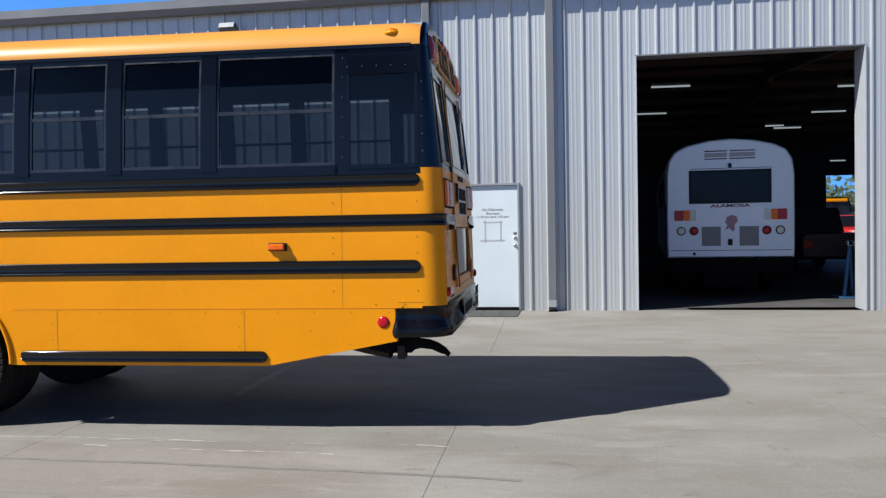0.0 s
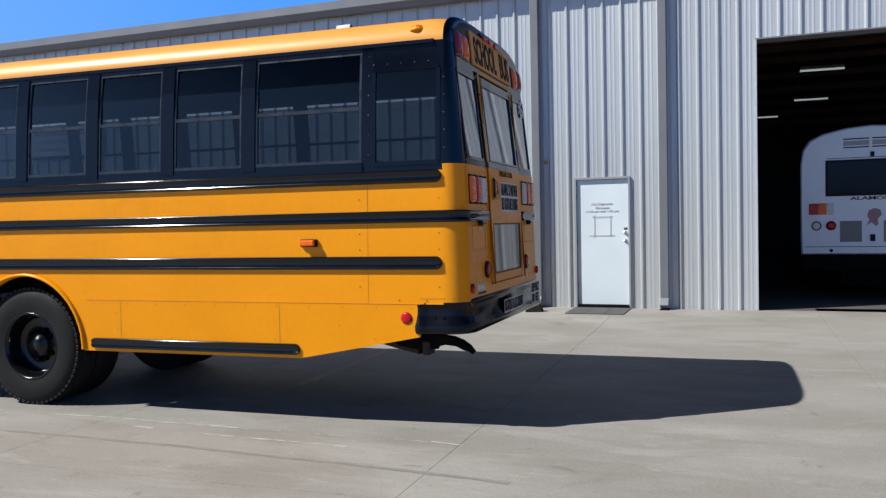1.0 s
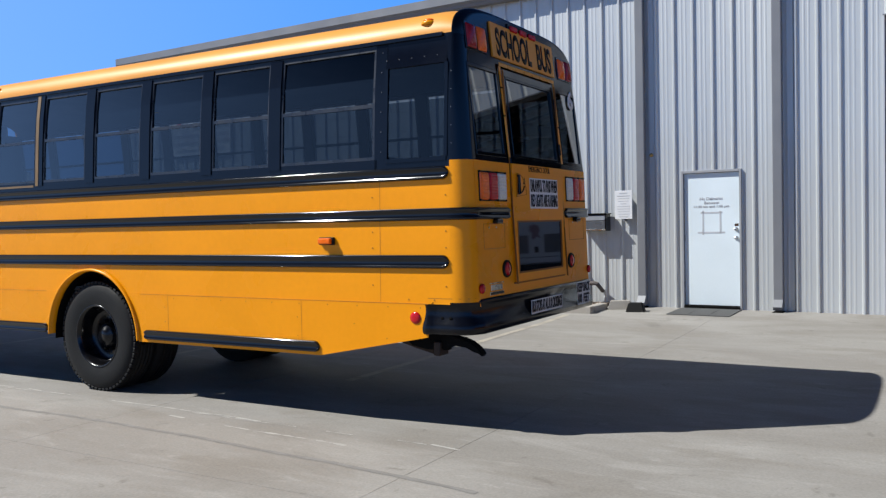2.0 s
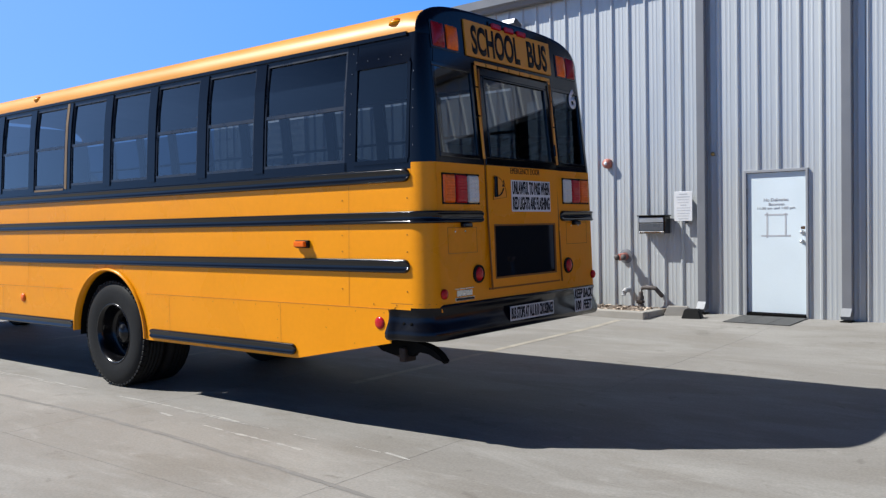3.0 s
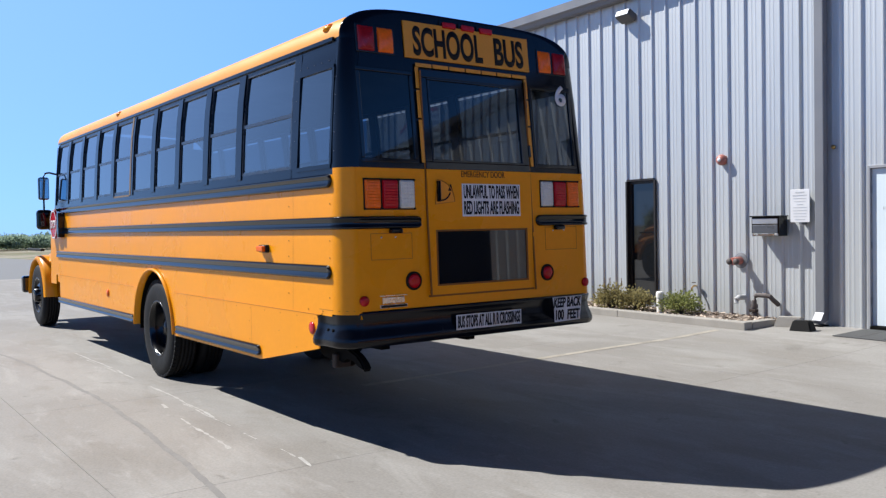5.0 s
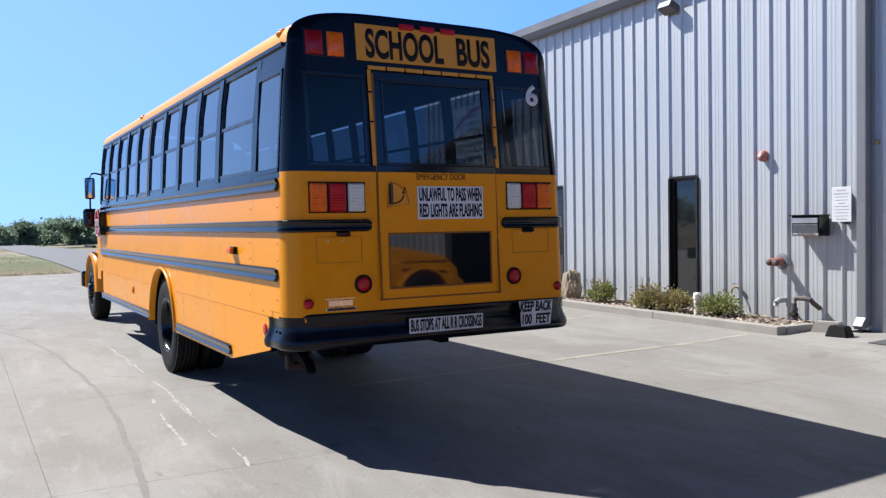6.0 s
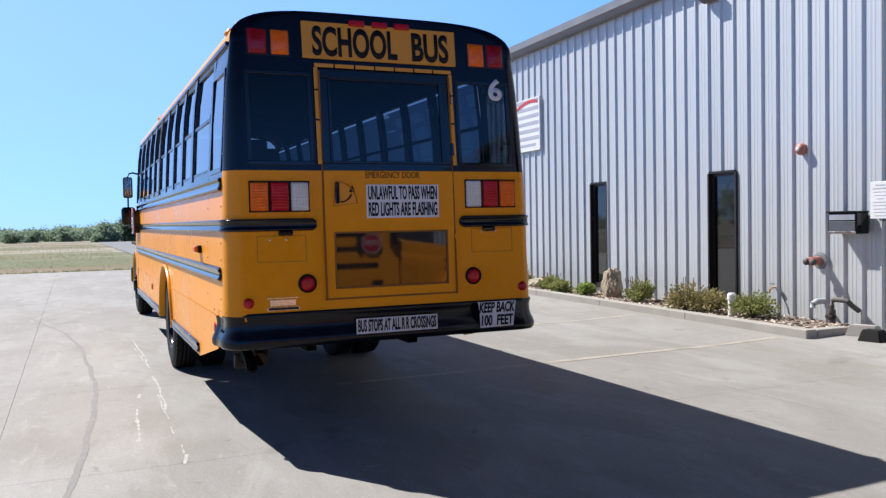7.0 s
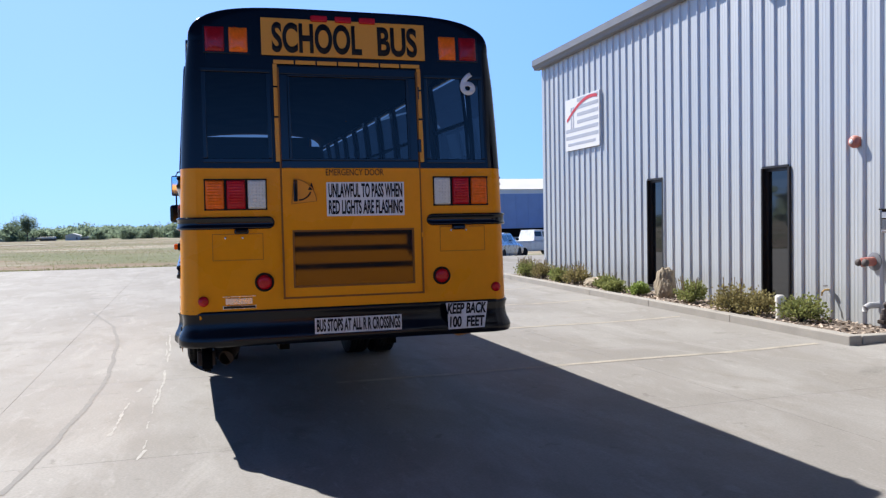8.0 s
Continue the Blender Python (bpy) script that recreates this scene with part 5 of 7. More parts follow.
def entrance_door():
    d = thing("door_1", "white steel entrance door in a grey metal frame", "door", SHOP, kind="structure")
    fr = bmesh.new()
    box(-1.47, -1.432, -0.045, 0.15, 0.11, 2.32, 0.004, fr)
    box(-0.563, -0.53, -0.045, 0.15, 0.11, 2.32, 0.004, fr)
    box(-1.432, -0.563, -0.045, 0.15, 2.28, 2.32, 0.004, fr)
    part("door_frame", fr, surface("door_frame_grey", (0.26, 0.265, 0.28), 0.5, amount=0.08), d)
    part("door_leaf", box(-1.428, -0.567, 0.0, 0.045, 0.175, 2.276, 0.003), DOORPAINT, d, "white painted steel leaf")
    part("threshold", box(-1.432, -0.563, -0.07, 0.15, 0.11, 0.165, 0.006), STEELDARK, d)
    part("lettering_line", lettering("No Deliveries", (-1.18, -0.001, 1.845), (1, 0, 0), (0, 0, 1), 0.36, 0.05, 0.01), GREYINK, d)
    part("lettering_line", lettering("Between", (-1.11, -0.001, 1.782), (1, 0, 0), (0, 0, 1), 0.23, 0.045, 0.01), GREYINK, d)
    part("lettering_line", lettering("11:30 am and 1:00 pm", (-1.275, -0.001, 1.715), (1, 0, 0), (0, 0, 1), 0.55, 0.05, 0.014), GREYINK, d)
    tape = surface("grey_tape", (0.42, 0.43, 0.46), 0.6, amount=0.1)
    for x0, x1, z0, z1 in ((-1.17, -0.83, 1.635, 1.66), (-1.22, -0.79, 1.32, 1.345), (-1.145, -1.12, 1.30, 1.68), (-0.875, -0.85, 1.32, 1.67)):
        part("tape_strip", box(x0, x1, -0.003, 0.001, z0, z1), tape, d)
    for z in (1.38, 1.245):
        part("door_knob", lathe([(0.03, 0.0), (0.03, -0.012), (0.014, -0.02), (0.014, -0.04), (0.026, -0.05), (0.02, -0.07), (0, -0.072)], "y", (-0.62, 0, z), 18), CHROME, d, "bright metal knob", smooth=True)
    part("strike_plate", box(-0.645, -0.585, -0.003, 0.002, 1.43, 1.47), CHROME, d)
    for z in (0.5, 1.25, 2.0):
        part("hinge", tube([(-1.43, -0.012, z - 0.05), (-1.43, -0.012, z + 0.05)], 0.011, 8), TRIM, d)
    mat = thing("door_mat", "dark rubber mat in three squares before the white door", "mat", at_wall(-0.99, -0.5, 0))
    for k in range(3):
        bm = patch(lambda s, y: Vector((s, y, lot_height(*(SHOP @ Vector((s - 0.99, y - 0.5, 0))).to_2d()) + 0.012)), -0.47 + 0.315 * k, -0.47 + 0.315 * k + 0.307, -0.4, 0.4, 2, 6, 0.01, (0, 0, -1))
        part("mat_square", bm, MATTING, mat)


def slit_window(u0, u1, name):
    w = thing(name, "tall narrow window with dark frame and dark glass", "window", SHOP, kind="structure")
    z0, z1 = 0.28, 2.34
    fr = bmesh.new()
    for a, b, c, d in ((u0, u0 + 0.05, z0, z1), (u1 - 0.05, u1, z0, z1), (u0 + 0.05, u1 - 0.05, z1 - 0.05, z1), (u0 + 0.05, u1 - 0.05, z0, z0 + 0.05)):
        box(a, b, 0.02, 0.12, c, d, 0.004, fr)
    part("window_frame", fr, WINFRAME, w)
    jamb = bmesh.new()
    for a, b, c, d in ((u0 - 0.03, u0 + 0.004, z0, z1), (u1 - 0.004, u1 + 0.03, z0, z1), (u0, u1, z1 - 0.004, z1 + 0.03), (u0, u1, z0 - 0.03, z0 + 0.004)):
        box(a, b, -0.04, 0.02, c, d, 0, jamb)
    part("jamb_trim", jamb, WINFRAME, w)
    part("pane", box(u0 + 0.05, u1 - 0.05, 0.05, 0.058, z0 + 0.05, z1 - 0.05), DARKPANE, w, "dark reflecting glass")


entrance_door()
slit_window(-5.82, -5.2, "window_1")
slit_window(-9.5, -8.93, "window_2")

# jambs of the vehicle doorway
bay = thing("door_2", "open vehicle doorway with grey metal jambs", "doorway", SHOP, kind="structure")
for a, b, c, d in ((1.43, 1.455, 0.12, 4.385), (5.025, 5.05, 0.12, 4.385), (1.43, 5.05, 4.375, 4.4)):
    part("jamb", box(a, b, -0.04, 0.5 if a > 5 else 0.3, c, d, 0.003), TRIM if c > 1 else FRAMEGREY, bay)

bell = thing("alarm_bell", "faded red alarm bell with a white centre on the wall", "alarm bell", at_wall(-3.79, 0, 2.57))
part("gong", lathe([(0.085, -0.04), (0.085, -0.075), (0.07, -0.11), (0.03, -0.125), (0, -0.126)], "y", n=24), REDPAINT, bell, smooth=True)
part("back_box", box(-0.06, 0.06, -0.045, 0, -0.06, 0.06, 0.005), REDPAINT, bell)
part("centre_cap", lathe([(0.035, -0.118), (0.03, -0.13), (0, -0.132)], "y", n=14), WHITE, bell, smooth=True)

drop = thing("drop_box", "black metal drop box with glass front on the wall", "drop box", at_wall(-2.9, 0, 1.53))
part("box_body", box(-0.23, 0.23, -0.24, -0.03, -0.15, 0.13, 0.008), BLACK, drop)
part("lid", box(-0.245, 0.245, -0.27, -0.03, 0.13, 0.15, 0.006), BLACK, drop)
part("upper_flap", box(-0.21, 0.21, -0.252, -0.24, 0.03, 0.11, 0.004), surface("flap_grey", (0.42, 0.44, 0.48), 0.35, metal=0.5, amount=0.1), drop, "grey metal flap")
part("lower_flap", box(-0.21, 0.21, -0.248, -0.24, -0.11, 0.015, 0.004), surface("flap_dark", (0.12, 0.13, 0.15), 0.3, metal=0.4, amount=0.1), drop)
part("bottom_strip", box(-0.22, 0.22, -0.252, -0.24, -0.145, -0.115, 0.003), CHROME, drop)

notice = thing("notice_board", "white notice sheet with unreadable grey lines on the wall", "notice", at_wall(-2.4, 0, 1.81))
part("sheet", box(-0.15, 0.15, -0.14, -0.13, -0.235, 0.235, 0.003), WHITE, notice)
part("bracket", box(-0.02, 0.02, -0.13, 0.0, -0.27, 0.2), TRIM, notice)
for k, (w, h) in enumerate(((0.07, 0.02), (0.11, 0.016), (0.1, 0.008), (0.09, 0.008), (0.05, 0.014), (0.11, 0.008), (0.11, 0.008), (0.1, 0.008), (0.1, 0.008), (0.08, 0.012))):
    part("line_bar", box(-w, w, -0.143, -0.139, 0.19 - 0.043 * k - h / 3, 0.19 - 0.043 * k + h / 2), surface("faint_print", (0.42, 0.43, 0.45), 0.6, amount=0.1) if k == 0 else bpy.data.materials["faint_print"], notice)

inlet = thing("fire_inlet", "rusty red fire hose inlet with a round wall plate", "fire inlet", at_wall(-3.47, 0, 1.0))
part("wall_plate", lathe([(0.12, -0.03), (0.12, -0.045), (0.08, -0.055)], "y", n=24), TRIM, inlet)
part("inlet_body", tube([(0, -0.05, 0), (0, -0.16, 0), (-0.03, -0.22, -0.01)], 0.06, 12), REDPAINT, inlet)
for x in (-0.07, 0.05):
    part("cap", lathe([(0.045, -0.2), (0.05, -0.23), (0.04, -0.25), (0, -0.255)], "y", (x, 0, -0.01), 14), CASTIRON, inlet, smooth=True)

tap = thing("garden_tap", "small brass tap low on the ribbed wall", "tap", at_wall(-4.33, 0, 0.57))
part("spout", tube([(0, 0, 0), (0, -0.1, 0.0), (0, -0.14, -0.03), (0, -0.15, -0.08)], 0.014, 8), BRASS, tap)
part("tap_wheel", lathe([(0.035, 0.05), (0.035, 0.06), (0, 0.065)], "z", (0, -0.09, 0), 12), CASTIRON, tap)
stub = thing("pipe_stub", "short grey pipe stub turned down from the wall", "pipe", at_wall(-3.42, 0, 0.41))
part("bend", tube([(0, 0, 0.03), (0, -0.16, 0.03), (0, -0.22, 0.0), (0, -0.23, -0.05)], 0.042, 12), surface("grey_pipe", (0.4, 0.4, 0.4), 0.5, amount=0.1), stub)
# black disc over the closed mouth, painted for the dark of the hollow
part("bore", lathe([(0.034, -0.052), (0, -0.052)], "z", (0, -0.23, 0.0), 12), INK, stub)
gas = thing("gas_pipe", "dark iron gas pipe rising and bending to the wall", "pipe", at_wall(-3.12, -0.2, 0))
part("riser", tube([(0, 0, 0.1), (0, 0, 0.42), (0.02, 0, 0.48), (0.06, 0, 0.5)], 0.035, 12), CASTIRON, gas)
part("cross_pipe", tube([(0.04, 0, 0.5), (0.2, 0.01, 0.5), (0.25, 0.02, 0.49), (0.28, 0.05, 0.44), (0.29, 0.17, 0.36)], 0.035, 12), CASTIRON, gas)
for z in (0.2, 0.33):
    part("collar", lathe([(0.05, z - 0.03), (0.052, z), (0.05, z + 0.03)], "z", n=14), CASTIRON, gas)
part("valve", box(-0.06, 0.06, -0.06, 0.02, 0.24, 0.29, 0.01), RUST, gas)

sensor = thing("wall_sensor", "small round brass sensor on the wall", "sensor", at_wall(-1.95, 0, 2.61))
part("sensor_cap", lathe([(0.03, -0.03), (0.032, -0.05), (0.02, -0.07), (0, -0.072)], "y", n=14), BRASS, sensor, smooth=True)

flood = thing("flood_light", "grey box flood light tilted down under the eave", "flood light", at_wall(-5.7, 0, 5.15))
m = Matrix.Rotation(radians(-28), 4, "X")
part("lamp_housing", box(-0.16, 0.16, -0.24, -0.03, -0.08, 0.05, 0.02, m=m), surface("lamp_grey", (0.09, 0.088, 0.085), 0.5, amount=0.15), flood)
part("lamp_lens", box(-0.14, 0.14, -0.25, -0.238, -0.065, 0.035, m=m), surface("lamp_glass", (0.4, 0.41, 0.42), 0.25, amount=0.1), flood)

board = thing("wall_sign", "white sign board with grey stripes and a red arc", "sign", at_wall(-12.55, 0, 3.84))
part("board_panel", box(-0.95, 0.95, -0.07, -0.04, -0.61, 0.61, 0.004), WHITE, board)
for k in range(6):
    x0 = -0.25 if k < 4 else -0.9
    part("stripe_bar", box(x0, 0.9, -0.074, -0.069, 0.5 - 0.17 * k, 0.58 - 0.17 * k), LOGOGREY, board)
arc = [(-0.85 + 1.7 * t, -0.078, -0.05 + 0.62 * math.sin(math.pi * (0.1 + 0.5 * t))) for t in [k / 16 for k in range(17)]]
bm = bmesh.new()
va = [(bm.verts.new(p), bm.verts.new((p[0] + 0.02, p[1], p[2] - 0.07))) for p in arc]
for a, b in zip(va, va[1:]):
    bm.faces.new((a[0], a[1], b[1], b[0]))
part("red_arc", bm, LOGORED, board)
for x0, x1 in ((-0.62, -0.56), (-0.5, -0.44)):
    part("letter_stroke", box(x0, x1, -0.076, -0.07, -0.1, 0.4), LOGOGREY, board)
part("small_line_bar", box(-0.8, 0.75, -0.074, -0.069, -0.5, -0.44), LOGOGREY, board)

# ---- kerb and planting bed ----
kerb = thing("kerb", "pale concrete kerb along the planting bed", "kerb", SHOP, kind="structure")
k0 = -2.58
while k0 > -15.3:
    k1 = max(k0 - 2.4, -15.6)
    part("kerb_stone", box(k1 + 0.001, k0 - 0.001, -1.17, -1.0, 0.0, 0.205, 0.012), KERB, kerb)
    k0 = k1
part("kerb_stone", box(-2.74, -2.58, -0.99, -0.45, 0.0, 0.2, 0.018), KERB, kerb)
MULCH = surface("mulch", (0.13, 0.095, 0.07), 0.95, amount=0.4, scale=6, fine=40, bump=0.6)
bed_ob = part("planting_bed", box(-15.6, -2.7, -1.0, -0.03, 0.0, 0.165), MULCH, label="brown mulch bed along the wall")
bed_ob.matrix_world = SHOP
tagged(bed_ob, category="planting bed", kind="structure")
rng = random.Random(4)
chips = bmesh.new()
for _ in range(2600):
    u, v = rng.uniform(-15.3, -2.75), -0.04 - 0.95 * rng.random()
    s = rng.uniform(0.012, 0.035)
    m = Matrix.Translation((u, v, 0.17)) @ Euler((rng.uniform(-0.5, 0.5), rng.uniform(-0.5, 0.5), rng.uniform(0, 6.3))).to_matrix().to_4x4()
    vs = [chips.verts.new(m @ Vector(p)) for p in ((-s, -s * 0.5, 0), (s, -s * 0.6, 0), (s * 0.8, s * 0.5, s * 0.4), (-s * 0.7, s * 0.6, s * 0.4))]
    chips.faces.new(vs)
chip_ob = part("wood_chips", chips, surface("pale_chips", (0.36, 0.29, 0.23), 0.9, amount=0.2, island=0.5), label="loose pale wood chips and gravel")
chip_ob.matrix_world = SHOP
tagged(chip_ob, category="wood chips", kind="stuff")


def block_of(name, label, m, size, material, taper=0.75):
    x, y, z = size
    bm = bmesh.new()
    bmesh.ops.create_cube(bm, size=1)
    for v in bm.verts:
        k = taper if v.co.z > 0 else 1
        v.co = Vector((v.co.x * x * k, v.co.y * y * k, (v.co.z + 0.5) * z))
    bmesh.ops.bevel(bm, geom=bm.edges[:], offset=0.012, segments=2, affect="EDGES")
    ob = part(name, bm, material, label=label)
    ob.matrix_world = m
    tagged(ob, category="block")


block_of("concrete_block", "tan concrete block lying by the kerb end", at_wall(-2.36, -0.45, 0.1) @ Matrix.Rotation(0.35, 4, "Z"), (0.42, 0.2, 0.15), KERB)
block_of("rubber_block", "black rubber wheel chock on the concrete", at_wall(-2.02, -0.68, 0.095) @ Matrix.Rotation(0.2, 4, "Z"), (0.3, 0.22, 0.15), RUBBER, 0.7)

post = thing("white_post", "short white plastic pipe post in the planting bed", "post", at_wall(-4.52, -0.68, 0.16))
part("pipe", lathe([(0.055, 0.0), (0.055, 0.25), (0.065, 0.25), (0.065, 0.32), (0.05, 0.345), (0, 0.35)], "z", n=20), surface("white_plastic", (0.72, 0.7, 0.66), 0.5, amount=0.08), post)


def boulder(m, size, label):
    bm = bmesh.new()
    bmesh.ops.create_icosphere(bm, subdivisions=4, radius=1)
    for v in bm.verts:
        n = noise.noise(v.co * 1.7 + Vector((size[0] * 9, 0, 0))) * 0.16 + noise.noise(v.co * 4) * 0.1 + noise.noise(v.co * 11) * 0.04
        v.co = Vector((v.co.x * size[0], v.co.y * size[1], (v.co.z + 0.7) * size[2])) * (1 + n)
    ob = part("boulder", bm, surface("tan_rock", (0.29, 0.24, 0.17), 0.9, amount=0.35, scale=5, fine=40, bump=0.6, dark=(0.15, 0.12, 0.085)), label=label)
    ob.matrix_world = m
    tagged(ob, category="boulder")


boulder(at_wall(-8.1, -0.45, 0.12), (0.25, 0.17, 0.35), "tall tan rock standing in the planting bed")
boulder(at_wall(-10.9, -0.5, 0.12), (0.42, 0.24, 0.13), "low flat tan rock in the planting bed")

LEAF = foliage("shrub_leaves", (0.25, 0.27, 0.1), 0.35, 0.4)
LEAFRED = foliage("reddish_shrub_leaves", (0.3, 0.26, 0.12), 0.35, 0.4)
LEAFLIGHT = foliage("light_shrub_leaves", (0.25, 0.32, 0.09), 0.4, 0.35)
STRAW = surface("dry_stalks", (0.3, 0.22, 0.14), 0.9, amount=0.2, island=0.4)


def leaf(bm, p, d, s, rng):
    """A small bent leaf of two faces."""
    side = d.cross(Vector((rng.uniform(-1, 1), rng.uniform(-1, 1), rng.uniform(-1, 1)))).normalized() * s * 0.38
    up = d * s
    a, b, c, e = p, p + up * 0.5 + side, p + up, p + up * 0.5 - side
    fold = side.cross(up).normalized() * s * 0.12
    va, vb, vc, ve = (bm.verts.new(q) for q in (a, b + fold, c, e + fold))
    bm.faces.new((va, vb, vc))
    bm.faces.new((va, vc, ve))


def shrub(x, y, w, h, material, seed, stalks=0):
    rng = random.Random(seed)
    ob = thing("shrub", "low leafy shrub growing in the mulch bed", "shrub", Matrix.Translation((x, y, 0.15)), "shrubs along the wall")
    stems, crown = bmesh.new(), bmesh.new()
    for _ in range(30):
        a, t = rng.uniform(0, 6.28), rng.uniform(0.15, 1) ** 0.7
        tip = Vector((math.cos(a) * w * 0.42 * t, math.sin(a) * w * 0.42 * t, h * (1.02 - 0.6 * t * t) * rng.uniform(0.85, 1.08)))
        tube([(0, 0, 0), tip * 0.5 + Vector((0, 0, h * 0.12)), tip], [0.008, 0.006, 0.003], 5, stems)
        for _ in range(46):
            k = rng.uniform(0.45, 1.05)
            p = tip * k + Vector((rng.gauss(0, w * 0.075), rng.gauss(0, w * 0.075), rng.gauss(0, h * 0.09)))
            p.z = max(p.z, 0.02)
            d = (Vector((p.x, p.y, p.z - h * 0.2)).normalized() + Vector((rng.uniform(-0.7, 0.7), rng.uniform(-0.7, 0.7), rng.uniform(-0.3, 0.8)))).normalized()
            leaf(crown, p, d, rng.uniform(0.03, 0.055), rng)
    part("stems", stems, CASTIRON, ob)
    part("leaves", crown, material, ob)
    if stalks:
        st = bmesh.new()
        for _ in range(stalks):
            a = rng.uniform(0, 6.28)
            b = Vector((math.cos(a) * w * 0.35 * rng.random(), math.sin(a) * w * 0.3 * rng.random(), 0))
            t = b * 1.5 + Vector((rng.uniform(-0.06, 0.06), rng.uniform(-0.06, 0.06), h * rng.uniform(1.05, 1.4)))
            tube([b, (b + t) / 2, t], [0.003, 0.003, 0.008], 4, st)
        tagged(part("seed_head", st, STRAW, ob, "dry brown flower stalks"), kind="stuff")


for k, (x, w, h, mt, st) in enumerate(((-4.25, 0.74, 0.36, LEAF, 0), (-5.05, 0.7, 0.36, LEAFRED, 0), (-5.5, 0.66, 0.44, LEAFRED, 6), (-7.05, 0.62, 0.38, LEAF, 14), (-8.72, 0.42, 0.24, LEAFLIGHT, 0),
                                       (-9.5, 0.55, 0.32, LEAF, 0), (-10.3, 0.6, 0.36, LEAF, 8), (-11.6, 0.7, 0.5, LEAFRED, 18), (-12.2, 0.6, 0.42, LEAF, 10), (-12.9, 0.55, 0.34, LEAFLIGHT, 0), (-13.6, 0.7, 0.5, LEAFRED, 16), (-14.4, 0.7, 0.45, LEAF, 8), (-15.1, 0.6, 0.5, LEAFRED, 16))):
    h *= 0.75 if x < -9 else 0.92
    shrub(x, 14.6 - 0.04 * x - 0.55 - 0.12 * (k % 3), w, h, mt, 50 + k, st)

# ---- inside the workshop ----
TUBE = glow("fluorescent_tube", (0.85, 0.95, 1.0), 0.22)


def strip_lamp(x, y, z, along=1.2):
    ob = thing("strip_light", "white fluorescent strip light hung from the workshop roof", "strip light", Matrix.Translation((x, y, z)), "strip lights in the workshop")
    part("housing", box(-along / 2, along / 2, -0.07, 0.07, 0.03, 0.1, 0.01), TRIM, ob)
    part("tube", tube([(-along / 2, 0, 0.0), (along / 2, 0, 0.0)], 0.025, 8), TUBE, ob)
    for s in (-0.36 * along, 0.36 * along):
        part("hanger", tube([(s, 0, 0.1), (s, 0, 0.9)], 0.006, 5), TRIM, ob)


for x, y, z, along in ((3.18, 23, 5.18, 1.0), (3.5, 30, 5.36, 1.0), (7.57, 30, 4.82, 0.6), (8.15, 30.6, 4.8, 0.9), (9.32, 30, 5.24, 1.1), (7.6, 23, 5.03, 0.45), (11.85, 37, 4.05, 0.6), (2.2, 33, 5.2, 0.9)):
    strip_lamp(x, y, z, along)

purlins = bmesh.new()
for k in range(12):
    v = 1.2 + 2.1 * k
    zz = EAVE + 1.0 - abs(v - 13) / 13 * 1.0
    box(U0 + 0.2, 16.4, v - 0.04, v + 0.04, zz - 0.25, zz - 0.06, bm=purlins)
for u in (-8, -1.5, 6.2, 12.0):
    for v0, v1 in ((0.3, 13), (13, DEPTH)):
        a, b = EAVE + 1.0 - abs(v0 - 13) / 13, EAVE + 1.0 - abs(v1 - 13) / 13
        extrude([(u, v0, a - 0.26), (u, v1, b - 0.26), (u, v1, b - 0.6), (u, v0, a - 0.75)], (0.15, 0, 0), purlins)
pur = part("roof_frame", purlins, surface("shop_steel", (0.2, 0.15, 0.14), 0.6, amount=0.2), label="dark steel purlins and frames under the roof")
pur.matrix_world = SHOP
tagged(pur, category="roof frame", kind="structure")

WHITEBUS = surface("white_bus_paint", (0.72, 0.77, 0.84), 0.35, amount=0.05, scale=1.5, coat=0.2)


